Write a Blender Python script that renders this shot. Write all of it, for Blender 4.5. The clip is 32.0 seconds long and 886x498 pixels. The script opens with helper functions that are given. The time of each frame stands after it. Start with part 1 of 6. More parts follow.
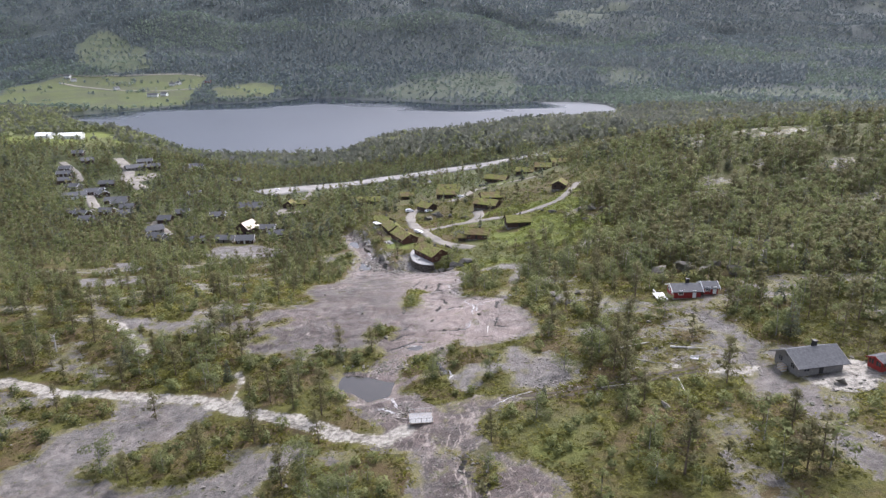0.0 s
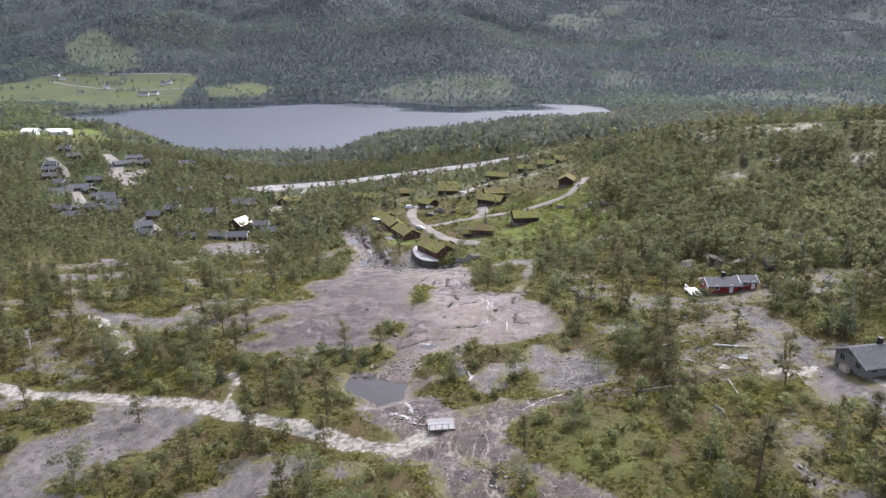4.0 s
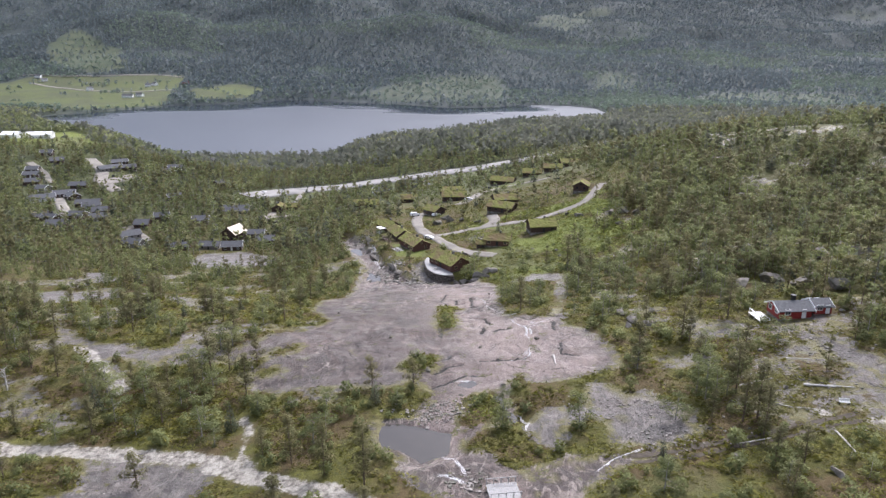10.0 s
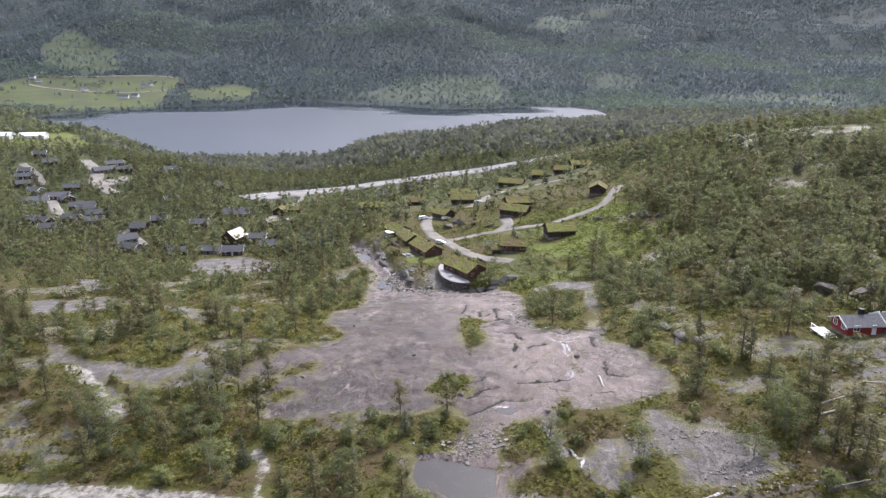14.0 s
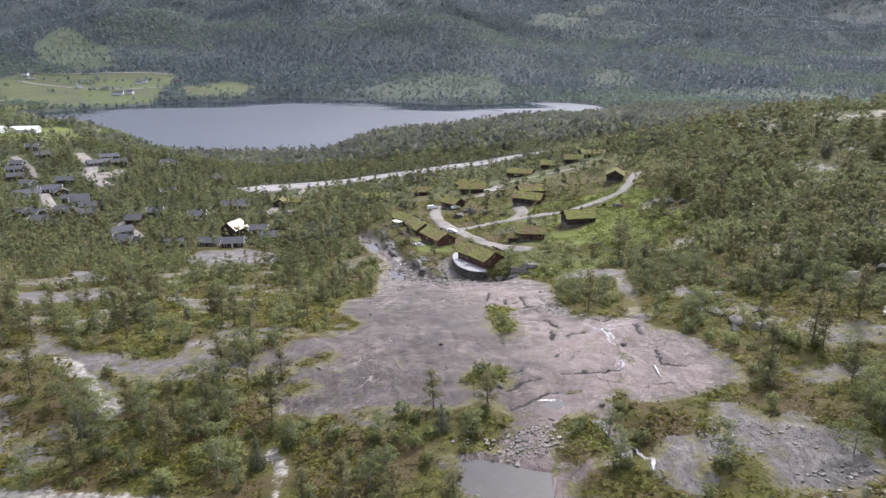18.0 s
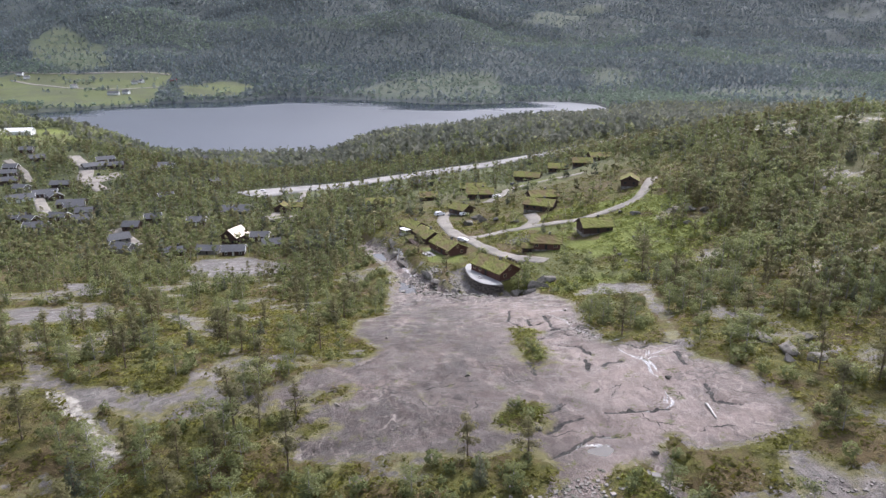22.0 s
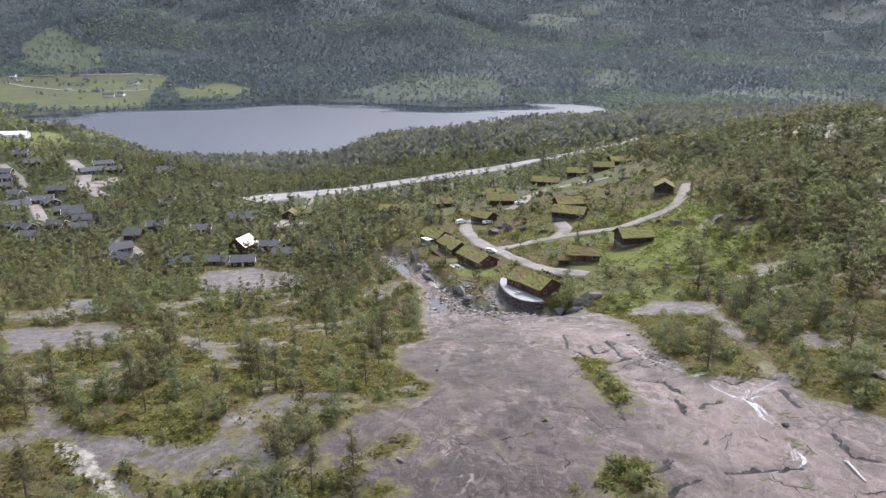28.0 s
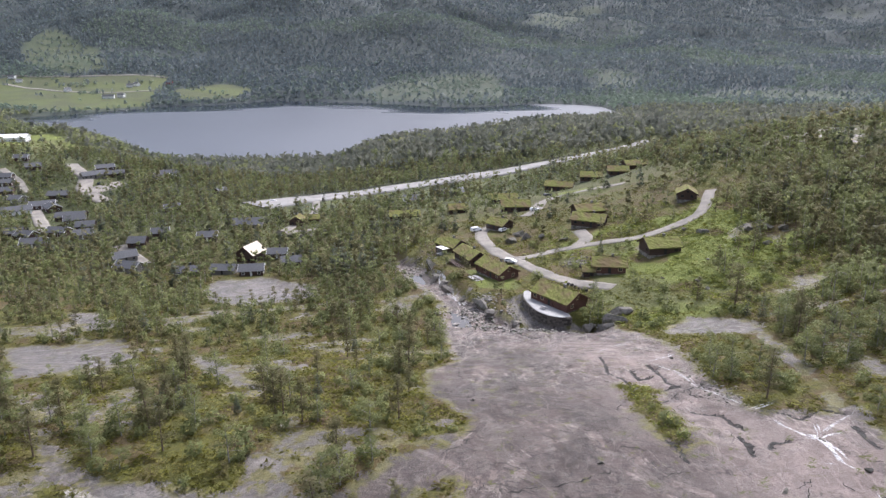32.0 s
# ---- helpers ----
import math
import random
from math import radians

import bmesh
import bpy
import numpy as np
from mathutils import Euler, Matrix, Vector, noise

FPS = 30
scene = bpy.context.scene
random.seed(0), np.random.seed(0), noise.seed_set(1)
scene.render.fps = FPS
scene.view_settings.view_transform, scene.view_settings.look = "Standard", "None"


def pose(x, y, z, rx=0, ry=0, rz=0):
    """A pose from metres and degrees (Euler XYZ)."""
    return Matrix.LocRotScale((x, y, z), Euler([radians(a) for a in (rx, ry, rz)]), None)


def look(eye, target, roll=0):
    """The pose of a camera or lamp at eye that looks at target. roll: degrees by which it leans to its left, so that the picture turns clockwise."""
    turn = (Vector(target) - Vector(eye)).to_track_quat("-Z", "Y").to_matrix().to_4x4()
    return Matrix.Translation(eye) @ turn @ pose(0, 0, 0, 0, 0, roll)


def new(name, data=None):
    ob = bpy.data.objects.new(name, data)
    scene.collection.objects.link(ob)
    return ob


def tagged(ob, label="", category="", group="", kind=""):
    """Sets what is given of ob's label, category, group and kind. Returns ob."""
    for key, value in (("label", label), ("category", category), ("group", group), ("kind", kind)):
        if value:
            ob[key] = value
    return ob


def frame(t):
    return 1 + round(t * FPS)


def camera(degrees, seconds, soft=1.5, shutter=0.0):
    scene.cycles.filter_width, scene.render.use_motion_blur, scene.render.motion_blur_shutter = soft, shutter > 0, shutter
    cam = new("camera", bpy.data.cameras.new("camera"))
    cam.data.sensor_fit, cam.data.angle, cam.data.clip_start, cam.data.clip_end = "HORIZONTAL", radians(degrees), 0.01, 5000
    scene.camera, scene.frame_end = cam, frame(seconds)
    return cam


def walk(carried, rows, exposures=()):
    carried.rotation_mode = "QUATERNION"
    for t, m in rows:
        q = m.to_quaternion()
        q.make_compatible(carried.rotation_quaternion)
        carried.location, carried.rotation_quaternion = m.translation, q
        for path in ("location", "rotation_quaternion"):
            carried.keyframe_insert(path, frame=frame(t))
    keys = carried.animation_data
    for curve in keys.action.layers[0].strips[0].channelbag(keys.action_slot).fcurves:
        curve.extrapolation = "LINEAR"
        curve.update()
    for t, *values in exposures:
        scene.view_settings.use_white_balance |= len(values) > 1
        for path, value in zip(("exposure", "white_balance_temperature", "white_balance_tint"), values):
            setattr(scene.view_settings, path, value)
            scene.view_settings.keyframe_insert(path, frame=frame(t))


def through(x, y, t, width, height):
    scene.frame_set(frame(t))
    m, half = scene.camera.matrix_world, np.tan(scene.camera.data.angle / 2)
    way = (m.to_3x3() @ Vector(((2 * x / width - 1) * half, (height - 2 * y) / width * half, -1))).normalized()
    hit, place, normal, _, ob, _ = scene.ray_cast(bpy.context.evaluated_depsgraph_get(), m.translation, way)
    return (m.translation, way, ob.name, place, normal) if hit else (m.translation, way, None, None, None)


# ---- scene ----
cam = camera(66.00, 32.0, 1.4)
PATH = [
    (0, (-0.00, 0.00, 70.00), (-0.41, 95.12, 39.13), -0.50),
    (0.5, (-0.42, 1.66, 69.29), (-0.62, 96.80, 38.51), -0.42),
    (1, (-0.89, 3.31, 68.50), (-0.90, 98.48, 37.80), -0.35),
    (1.5, (-1.50, 4.99, 67.60), (-1.38, 100.19, 36.97), -0.28),
    (2, (-2.18, 6.73, 66.58), (-1.88, 101.93, 35.98), -0.20),
    (2.5, (-2.93, 8.48, 65.47), (-2.47, 103.71, 34.96), -0.11),
    (3, (-3.75, 10.16, 64.26), (-3.16, 105.43, 33.87), -0.05),
    (3.5, (-4.64, 11.77, 63.10), (-3.91, 107.06, 32.79), 0.00),
    (5.5, (-8.40, 17.97, 59.38), (-7.26, 113.32, 29.28), 0.11),
    (6, (-9.32, 19.55, 59.09), (-8.10, 114.94, 29.09), 0.11),
    (6.5, (-10.21, 21.15, 59.11), (-8.90, 116.54, 29.14), 0.07),
    (7, (-11.04, 22.79, 59.24), (-8.89, 118.16, 29.22), 0.03),
    (7.5, (-11.82, 24.48, 59.41), (-9.48, 119.83, 29.35), 0.01),
    (8, (-12.56, 26.17, 59.59), (-10.14, 121.51, 29.49), 0.01),
    (8.5, (-13.30, 27.85, 59.76), (-10.80, 123.16, 29.61), 0.02),
    (9, (-14.11, 29.53, 59.97), (-11.51, 124.84, 29.82), 0.04),
    (9.5, (-14.98, 31.24, 60.21), (-12.28, 126.55, 30.07), 0.05),
    (10, (-15.84, 32.97, 60.39), (-13.06, 128.29, 30.29), 0.07),
    (10.5, (-16.69, 34.72, 60.51), (-13.81, 130.04, 30.42), 0.08),
    (11, (-17.52, 36.54, 60.60), (-14.57, 131.89, 30.60), 0.10),
    (11.5, (-18.30, 38.36, 60.58), (-15.28, 133.71, 30.60), 0.12),
    (12, (-19.10, 40.15, 60.43), (-15.98, 135.52, 30.50), 0.13),
    (12.5, (-19.93, 41.90, 60.04), (-16.76, 137.26, 30.09), 0.14),
    (13, (-20.80, 43.62, 59.40), (-17.54, 138.99, 29.52), 0.15),
    (13.5, (-21.63, 45.27, 58.52), (-18.31, 140.65, 28.68), 0.16),
    (14, (-22.43, 46.89, 57.51), (-19.04, 142.29, 27.70), 0.17),
    (14.5, (-23.23, 48.57, 56.40), (-19.74, 143.95, 26.58), 0.17),
    (16.5, (-26.33, 55.05, 51.60), (-22.55, 150.43, 21.78), 0.14),
    (17, (-27.11, 56.50, 50.51), (-23.26, 151.84, 20.59), 0.13),
    (17.5, (-27.81, 57.86, 49.77), (-23.89, 153.21, 19.89), 0.11),
    (18, (-28.43, 59.20, 49.44), (-24.46, 154.54, 19.54), 0.09),
    (18.5, (-29.05, 60.55, 49.38), (-25.09, 155.90, 19.49), 0.06),
    (19, (-29.67, 61.92, 49.47), (-25.67, 157.27, 19.58), 0.02),
    (19.5, (-30.23, 63.28, 49.61), (-26.16, 158.61, 19.69), -0.02),
    (20, (-30.76, 64.66, 49.80), (-26.64, 159.96, 19.79), -0.05),
    (20.5, (-31.29, 66.07, 49.98), (-27.12, 161.36, 19.93), -0.06),
    (21, (-31.85, 67.52, 50.13), (-27.61, 162.80, 20.07), -0.05),
    (21.5, (-32.45, 69.04, 50.31), (-28.14, 164.30, 20.20), -0.03),
    (22, (-33.11, 70.59, 50.46), (-28.71, 165.85, 20.35), 0.00),
    (22.5, (-33.89, 72.15, 50.53), (-29.41, 167.40, 20.40), 0.03),
    (23, (-34.69, 73.72, 50.51), (-30.09, 168.96, 20.35), 0.06),
    (23.5, (-35.52, 75.33, 50.36), (-30.82, 170.55, 20.19), 0.08),
    (24, (-36.41, 76.94, 50.12), (-31.65, 172.17, 19.96), 0.09),
    (24.5, (-37.38, 78.51, 49.83), (-32.54, 173.75, 19.71), 0.09),
    (26.5, (-41.43, 84.43, 48.75), (-36.31, 179.69, 18.77), 0.09),
    (27, (-42.46, 85.73, 48.68), (-37.28, 181.01, 18.77), 0.07),
    (27.5, (-43.41, 86.89, 48.73), (-38.21, 182.18, 18.85), 0.03),
    (28, (-44.31, 88.02, 48.82), (-39.09, 183.32, 18.99), -0.00),
    (28.5, (-45.13, 89.13, 48.94), (-39.88, 184.43, 19.10), -0.03),
    (29, (-45.94, 90.30, 49.05), (-40.70, 185.59, 19.18), -0.06),
    (29.5, (-46.74, 91.48, 49.14), (-41.50, 186.77, 19.26), -0.09),
    (30, (-47.51, 92.70, 49.26), (-42.24, 187.98, 19.35), -0.11),
    (30.5, (-48.24, 93.95, 49.40), (-42.96, 189.23, 19.48), -0.12),
    (31, (-48.97, 95.25, 49.53), (-43.66, 190.52, 19.61), -0.12),
    (31.5, (-49.62, 96.55, 49.65), (-44.30, 191.81, 19.72), -0.12),
    (32, (-50.20, 97.88, 49.80), (-44.91, 193.17, 19.92), -0.12),
]
walk(cam, [(t, look(eye, target, roll)) for t, eye, target, roll in PATH], exposures=[(0, 0.93, 6020, 17)])

# ---------- sky, sun ----------
world = bpy.data.worlds.new("sky")
scene.world = world
world.use_nodes = True
wn = world.node_tree.nodes
sky = wn.new("ShaderNodeTexSky")
sky.sky_type = "NISHITA"
sky.sun_disc = False
sky.sun_elevation = radians(50)
sky.sun_rotation = radians(30)
sky.air_density, sky.dust_density, sky.ozone_density = 1.0, 4.0, 1.0
wn["Background"].inputs["Strength"].default_value = 0.15
veil = wn.new("ShaderNodeHueSaturation")  # thin bright cloud greys the blue
veil.inputs["Saturation"].default_value = 0.5
world.node_tree.links.new(sky.outputs["Color"], veil.inputs["Color"])
world.node_tree.links.new(veil.outputs["Color"], wn["Background"].inputs["Color"])
sun = new("sun", bpy.data.lights.new("sun", "SUN"))
sun.data.energy, sun.data.angle, sun.data.color = 2.0, radians(10), (1.0, 0.965, 0.92)
sun.matrix_world = look((130, 220, 300), (0, 0, 0))

# ---------- materials ----------
class Nodes:
    """A node material under construction."""

    def __init__(self, name, rough=0.8, metal=0.0, spec=0.3):
        self.mat = bpy.data.materials.new(name)
        self.mat.use_nodes = True
        self.tree = self.mat.node_tree
        self.bsdf = self.tree.nodes["Principled BSDF"]
        self.bsdf.inputs["Roughness"].default_value = rough
        self.bsdf.inputs["Metallic"].default_value = metal
        self.bsdf.inputs["Specular IOR Level"].default_value = spec
        self.where = self.tree.nodes.new("ShaderNodeNewGeometry").outputs["Position"]

    def link(self, a, b):
        self.tree.links.new(a, b)

    def scaled(self, sx, sy, sz, turn=0.0):
        n = self.tree.nodes.new("ShaderNodeMapping")
        n.inputs["Scale"].default_value = (sx, sy, sz)
        n.inputs["Rotation"].default_value = (0, 0, radians(turn))
        self.link(self.where, n.inputs["Vector"])
        return n.outputs[0]

    def noise(self, scale, detail=4, rough=0.6, at=None, distort=0.0):
        n = self.tree.nodes.new("ShaderNodeTexNoise")
        n.inputs["Scale"].default_value, n.inputs["Detail"].default_value = scale, detail
        n.inputs["Roughness"].default_value, n.inputs["Distortion"].default_value = rough, distort
        self.link(at or self.where, n.inputs["Vector"])
        return n.outputs["Fac"]

    def warped(self, scale, amount, sx=1.0, sy=1.0, sz=1.0):
        """Positions pushed about by noise."""
        n = self.tree.nodes.new("ShaderNodeTexNoise")
        n.inputs["Scale"].default_value, n.inputs["Detail"].default_value = scale, 4
        self.link(self.where, n.inputs["Vector"])
        v = self.tree.nodes.new("ShaderNodeVectorMath")
        v.operation = "MULTIPLY_ADD"
        self.link(n.outputs["Color"], v.inputs[0])
        v.inputs[1].default_value = (amount, amount, amount)
        self.link(self.scaled(sx, sy, sz), v.inputs[2])
        return v.outputs[0]

    def cells(self, scale, feature="F1", at=None, out="Distance"):
        n = self.tree.nodes.new("ShaderNodeTexVoronoi")
        n.feature = feature
        n.inputs["Scale"].default_value = scale
        self.link(at or self.where, n.inputs["Vector"])
        return n.outputs[out]

    def attribute(self, name):
        n = self.tree.nodes.new("ShaderNodeAttribute")
        n.attribute_name = name
        return n.outputs["Fac"]

    def random(self):
        return self.tree.nodes.new("ShaderNodeObjectInfo").outputs["Random"]

    def island(self):
        return self.tree.nodes.new("ShaderNodeNewGeometry").outputs["Random Per Island"]

    def span(self, value, a, b, lo=0.0, hi=1.0):
        n = self.tree.nodes.new("ShaderNodeMapRange")
        n.inputs["From Min"].default_value, n.inputs["From Max"].default_value = a, b
        n.inputs["To Min"].default_value, n.inputs["To Max"].default_value = lo, hi
        self.link(value, n.inputs["Value"])
        return n.outputs[0]

    def math(self, op, a, b):
        n = self.tree.nodes.new("ShaderNodeMath")
        n.operation = op
        for i, v in enumerate((a, b)):
            if isinstance(v, (int, float)):
                n.inputs[i].default_value = v
            else:
                self.link(v, n.inputs[i])
        return n.outputs[0]

    def mix(self, fac, a, b):
        n = self.tree.nodes.new("ShaderNodeMix")
        n.data_type = "RGBA"
        for socket, v in ((n.inputs[0], fac), (n.inputs[6], a), (n.inputs[7], b)):
            if isinstance(v, (int, float)):
                socket.default_value = v
            elif isinstance(v, tuple):
                socket.default_value = (*v, 1)
            else:
                self.link(v, socket)
        return n.outputs[2]

    def scaled_colour(self, v, k):
        n = self.tree.nodes.new("ShaderNodeVectorMath")
        n.operation = "SCALE"
        self.link(v, n.inputs[0])
        n.inputs["Scale"].default_value = k
        return n.outputs[0]

    def colour(self, v):
        if isinstance(v, tuple):
            self.bsdf.inputs["Base Color"].default_value = (*v, 1)
        else:
            self.link(v, self.bsdf.inputs["Base Color"])
        return self

    def gloss(self, v):
        self.link(v, self.bsdf.inputs["Roughness"])
        return self

    def glow_through(self, col, share=0.5):
        """Thin leaves let light through."""
        t = self.tree.nodes.new("ShaderNodeBsdfTranslucent")
        self.link(col, t.inputs["Color"])
        s = self.tree.nodes.new("ShaderNodeMixShader")
        s.inputs[0].default_value = share
        self.link(self.bsdf.outputs[0], s.inputs[1])
        self.link(t.outputs[0], s.inputs[2])
        self.link(s.outputs[0], self.tree.nodes["Material Output"].inputs["Surface"])

    def bump(self, height, strength=0.5, distance=0.1):
        n = self.tree.nodes.new("ShaderNodeBump")
        n.inputs["Strength"].default_value, n.inputs["Distance"].default_value = strength, distance
        self.link(height, n.inputs["Height"])
        self.link(n.outputs[0], self.bsdf.inputs["Normal"])
        return self


def grainy(name, a, b, scale, rough=0.8, bump=0.3, c=None, coarse=None, spec=0.3, metal=0.0):
    """A surface of two tones in fine grain, with a third in coarse patches."""
    n = Nodes(name, rough, metal, spec)
    fine = n.noise(scale, 5)
    col = n.mix(n.span(fine, 0.35, 0.65), a, b)
    if c:
        col = n.mix(n.span(n.noise(coarse or scale / 8, 3), 0.45, 0.62), col, c)
    n.colour(col)
    if bump:
        n.bump(fine, bump, 0.05)
    return n.mat


def foliage(name, dark, light, dry, per_thing=False, through=0.5, speck=1.0):
    """Leaves: tone per tree, per leaf and in drifts."""
    n = Nodes(name, 0.7, 0.0, 0.2)
    col = n.mix(n.random() if per_thing else n.attribute("tone"), dark, light)
    col = n.mix(n.span(n.island(), 0.0, 1.0, 0.0, 0.4 * speck), col, light)
    col = n.mix(n.span(n.island(), 0.0, 0.25, 0.2 * speck, 0.0), col, tuple(c * 0.6 for c in dark))
    col = n.mix(n.span(n.noise(0.35, 2), 0.5, 0.75, 0, 0.6), col, dry)
    n.colour(col)
    n.glow_through(col, through)
    return n.mat


# land
def ground_material():
    n = Nodes("land", 0.85, 0.0, 0.25)
    rock_d, pale_d, lawn, wood = n.attribute("rock"), n.attribute("pale"), n.attribute("lawn"), n.attribute("wood")
    wob = n.math("ADD", n.math("MULTIPLY", n.math("SUBTRACT", n.noise(0.22, 5), 0.5), 5.0), n.math("MULTIPLY", n.math("SUBTRACT", n.noise(1.6, 6, 0.75), 0.5), 3.0))
    rock = n.span(n.math("ADD", rock_d, wob), -0.10, 0.15)
    pale = n.span(n.math("ADD", pale_d, n.math("MULTIPLY", wob, 0.9)), -0.2, 0.5)
    # heath: moss, grass, heather
    heath = n.mix(n.span(n.noise(0.5, 5), 0.38, 0.62), (0.062, 0.062, 0.014), (0.106, 0.104, 0.022))
    heath = n.mix(n.span(n.noise(0.10, 5), 0.44, 0.58), heath, (0.092, 0.066, 0.030))
    heath = n.mix(n.span(n.noise(2.4, 4), 0.55, 0.75, 0, 0.75), heath, (0.150, 0.142, 0.045))
    heath = n.mix(n.span(n.noise(1.1, 5, 0.7), 0.36, 0.44, 0.8, 0), heath, (0.034, 0.036, 0.014))
    green = n.mix(n.span(n.noise(0.9, 5), 0.35, 0.65), (0.095, 0.118, 0.022), (0.155, 0.178, 0.040))
    green = n.mix(n.span(n.noise(0.012, 6, 0.65), 0.47, 0.53, 0, 0.8), green, (0.088, 0.090, 0.036))
    # with distance, haze is put into the field and floor colours
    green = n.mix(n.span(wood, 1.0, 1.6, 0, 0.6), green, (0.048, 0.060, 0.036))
    floor = n.mix(n.span(n.noise(0.05, 5), 0.4, 0.6), (0.050, 0.060, 0.024), (0.088, 0.096, 0.038))
    hazed_floor = n.mix(n.span(n.noise(0.02, 5), 0.4, 0.6), (0.028, 0.038, 0.040), (0.044, 0.056, 0.052))
    floor = n.mix(n.span(wood, 1.0, 2.0), floor, hazed_floor)
    felled = n.mix(n.span(n.noise(0.03, 5), 0.4, 0.6), (0.050, 0.068, 0.040), (0.076, 0.088, 0.050))
    veg = n.mix(n.span(wood, 0, 1), heath, floor)
    veg = n.mix(n.span(lawn, 0.3, 0.6), veg, green)
    veg = n.mix(n.span(n.attribute("felled"), 0.3, 0.7), veg, felled)
    # bare rock: streaks along the run of the water, worn contours, stain, lichen
    streak = n.noise(1.0, 8, 0.7, n.scaled(0.34, 0.07, 0.3, -14), 1.2)
    stone = n.mix(n.span(streak, 0.42, 0.58), (0.048, 0.038, 0.035), (0.101, 0.080, 0.072))
    stone = n.mix(n.span(n.noise(0.03, 5, 0.6, None, 1.2), 0.47, 0.55, 0, 0.7), stone, (0.140, 0.107, 0.094))
    for size, level, edge, share, tone in ((0.050, 0.50, 0.04, 0.7, (0.048, 0.038, 0.034)), (0.11, 0.535, 0.02, 0.65, (0.036, 0.030, 0.026)), (0.16, 0.55, 0.015, 0.65, (0.184, 0.155, 0.134)), (0.35, 0.56, 0.03, 0.5, (0.042, 0.030, 0.026)), (0.5, 0.58, 0.03, 0.42, (0.181, 0.152, 0.135))):
        stone = n.mix(n.span(n.noise(size, 10, 0.70, n.scaled(1.0, 0.6, 1.0, size * 400), 1.6), level, level + edge, 0, share), stone, tone)
    # thin contours left by the water, the dark ones painted for ledge shade too
    for size, times, wide, tone in ((0.028, 16.0, 0.09, (0.225, 0.192, 0.169)), (0.05, 9.0, 0.05, (0.021, 0.017, 0.015)), (0.09, 8.0, 0.06, (0.212, 0.183, 0.162)), (0.10, 7.0, 0.05, (0.019, 0.016, 0.013))):
        ring = n.math("FRACT", n.math("MULTIPLY", n.noise(size, 6, 0.55, n.scaled(1.0, 0.55, 1.0, size * 700), 1.0), times), 0.0)
        ring = n.span(n.math("ABSOLUTE", n.math("SUBTRACT", ring, 0.5), 0.0), wide * 0.5, wide * 1.2, 0.85, 0)
        stone = n.mix(n.math("MULTIPLY", ring, n.span(n.noise(0.12 + size, 4), 0.42, 0.52)), stone, tone)
    stone = n.mix(n.span(n.noise(0.8, 10, 0.8), 0.53, 0.57, 0, 0.5), stone, (0.039, 0.033, 0.028))
    stone = n.mix(n.span(n.noise(2.4, 8, 0.75), 0.55, 0.62, 0, 0.28), stone, (0.181, 0.152, 0.135))
    stone = n.mix(n.span(n.noise(1.3, 8, 0.78), 0.56, 0.60, 0, 0.5), stone, (0.028, 0.024, 0.021))
    # wet sheen of the slab's right half, put into its colour
    sheen_mix = n.math("MULTIPLY", n.attribute("wet_sheen"), n.span(n.noise(0.045, 6, 0.6, None, 1.0), 0.36, 0.54, 0.12, 0.66))
    stone = n.mix(sheen_mix, stone, (0.175, 0.140, 0.125))
    grey = n.mix(n.span(n.noise(0.5, 7, 0.7), 0.4, 0.6), (0.055, 0.053, 0.049), (0.125, 0.119, 0.110))
    stone = n.mix(n.span(n.attribute("slab"), 0, 1, 0.6, 0), stone, grey)
    stone = n.mix(n.math("MULTIPLY", n.attribute("stain"), n.span(n.noise(0.07, 9, 0.68, n.scaled(1, 0.6, 1, 30), 1.4), 0.455, 0.475, 0.06, 0.58)), stone, (0.038, 0.030, 0.027))
    # joints of the rock: thin dark lines, broken here and there
    for size, amount, wide, share in ((0.085, 11.0, 0.016, 0.6), (0.20, 6.0, 0.022, 0.45)):
        joint = n.span(n.cells(size, "DISTANCE_TO_EDGE", n.warped(size * 1.5, amount, 1.0, 0.7, 1.0)), wide * 0.4, wide, share, 0)
        stone = n.mix(n.math("MULTIPLY", joint, n.span(n.noise(size * 0.8, 3), 0.50, 0.58)), stone, (0.024, 0.020, 0.018))
    stone = n.mix(n.span(n.noise(3.2, 4, 0.7), 0.60, 0.66, 0, 0.55), stone, (0.034, 0.029, 0.026))
    stone = n.mix(n.span(n.noise(4.5, 4, 0.7), 0.60, 0.66, 0, 0.5), stone, (0.215, 0.186, 0.168))
    # shade in the clefts, painted near black into the rock
    cleft = n.math("ADD", n.attribute("cleft"), n.math("MULTIPLY", n.math("SUBTRACT", n.noise(0.9, 3), 0.5), 0.9))
    stone = n.mix(n.span(cleft, 0.22, 0.38, 0.95, 0), stone, (0.010, 0.010, 0.009))
    moss = n.math("MULTIPLY", n.span(n.noise(0.33, 5, 0.7), 0.59, 0.62), n.span(n.noise(1.5, 4), 0.42, 0.50))
    stone = n.mix(n.math("MULTIPLY", moss, 0.95), stone, (0.065, 0.065, 0.021))
    low = n.math("MULTIPLY", n.span(rock_d, 2.3, 1.3), n.span(n.noise(0.28, 7, 0.7), 0.47, 0.52))
    stone = n.mix(low, stone, n.mix(n.span(n.noise(0.9, 5), 0.4, 0.6), (0.067, 0.062, 0.024), (0.111, 0.100, 0.041)))
    stone = n.scaled_colour(stone, 1.42)
    bright = n.mix(n.span(n.noise(0.8, 7, 0.7), 0.38, 0.58), (0.120, 0.108, 0.092), (0.400, 0.374, 0.322))
    stone = n.mix(pale, stone, bright)
    n.colour(n.mix(n.math("MAXIMUM", rock, pale), veg, stone))
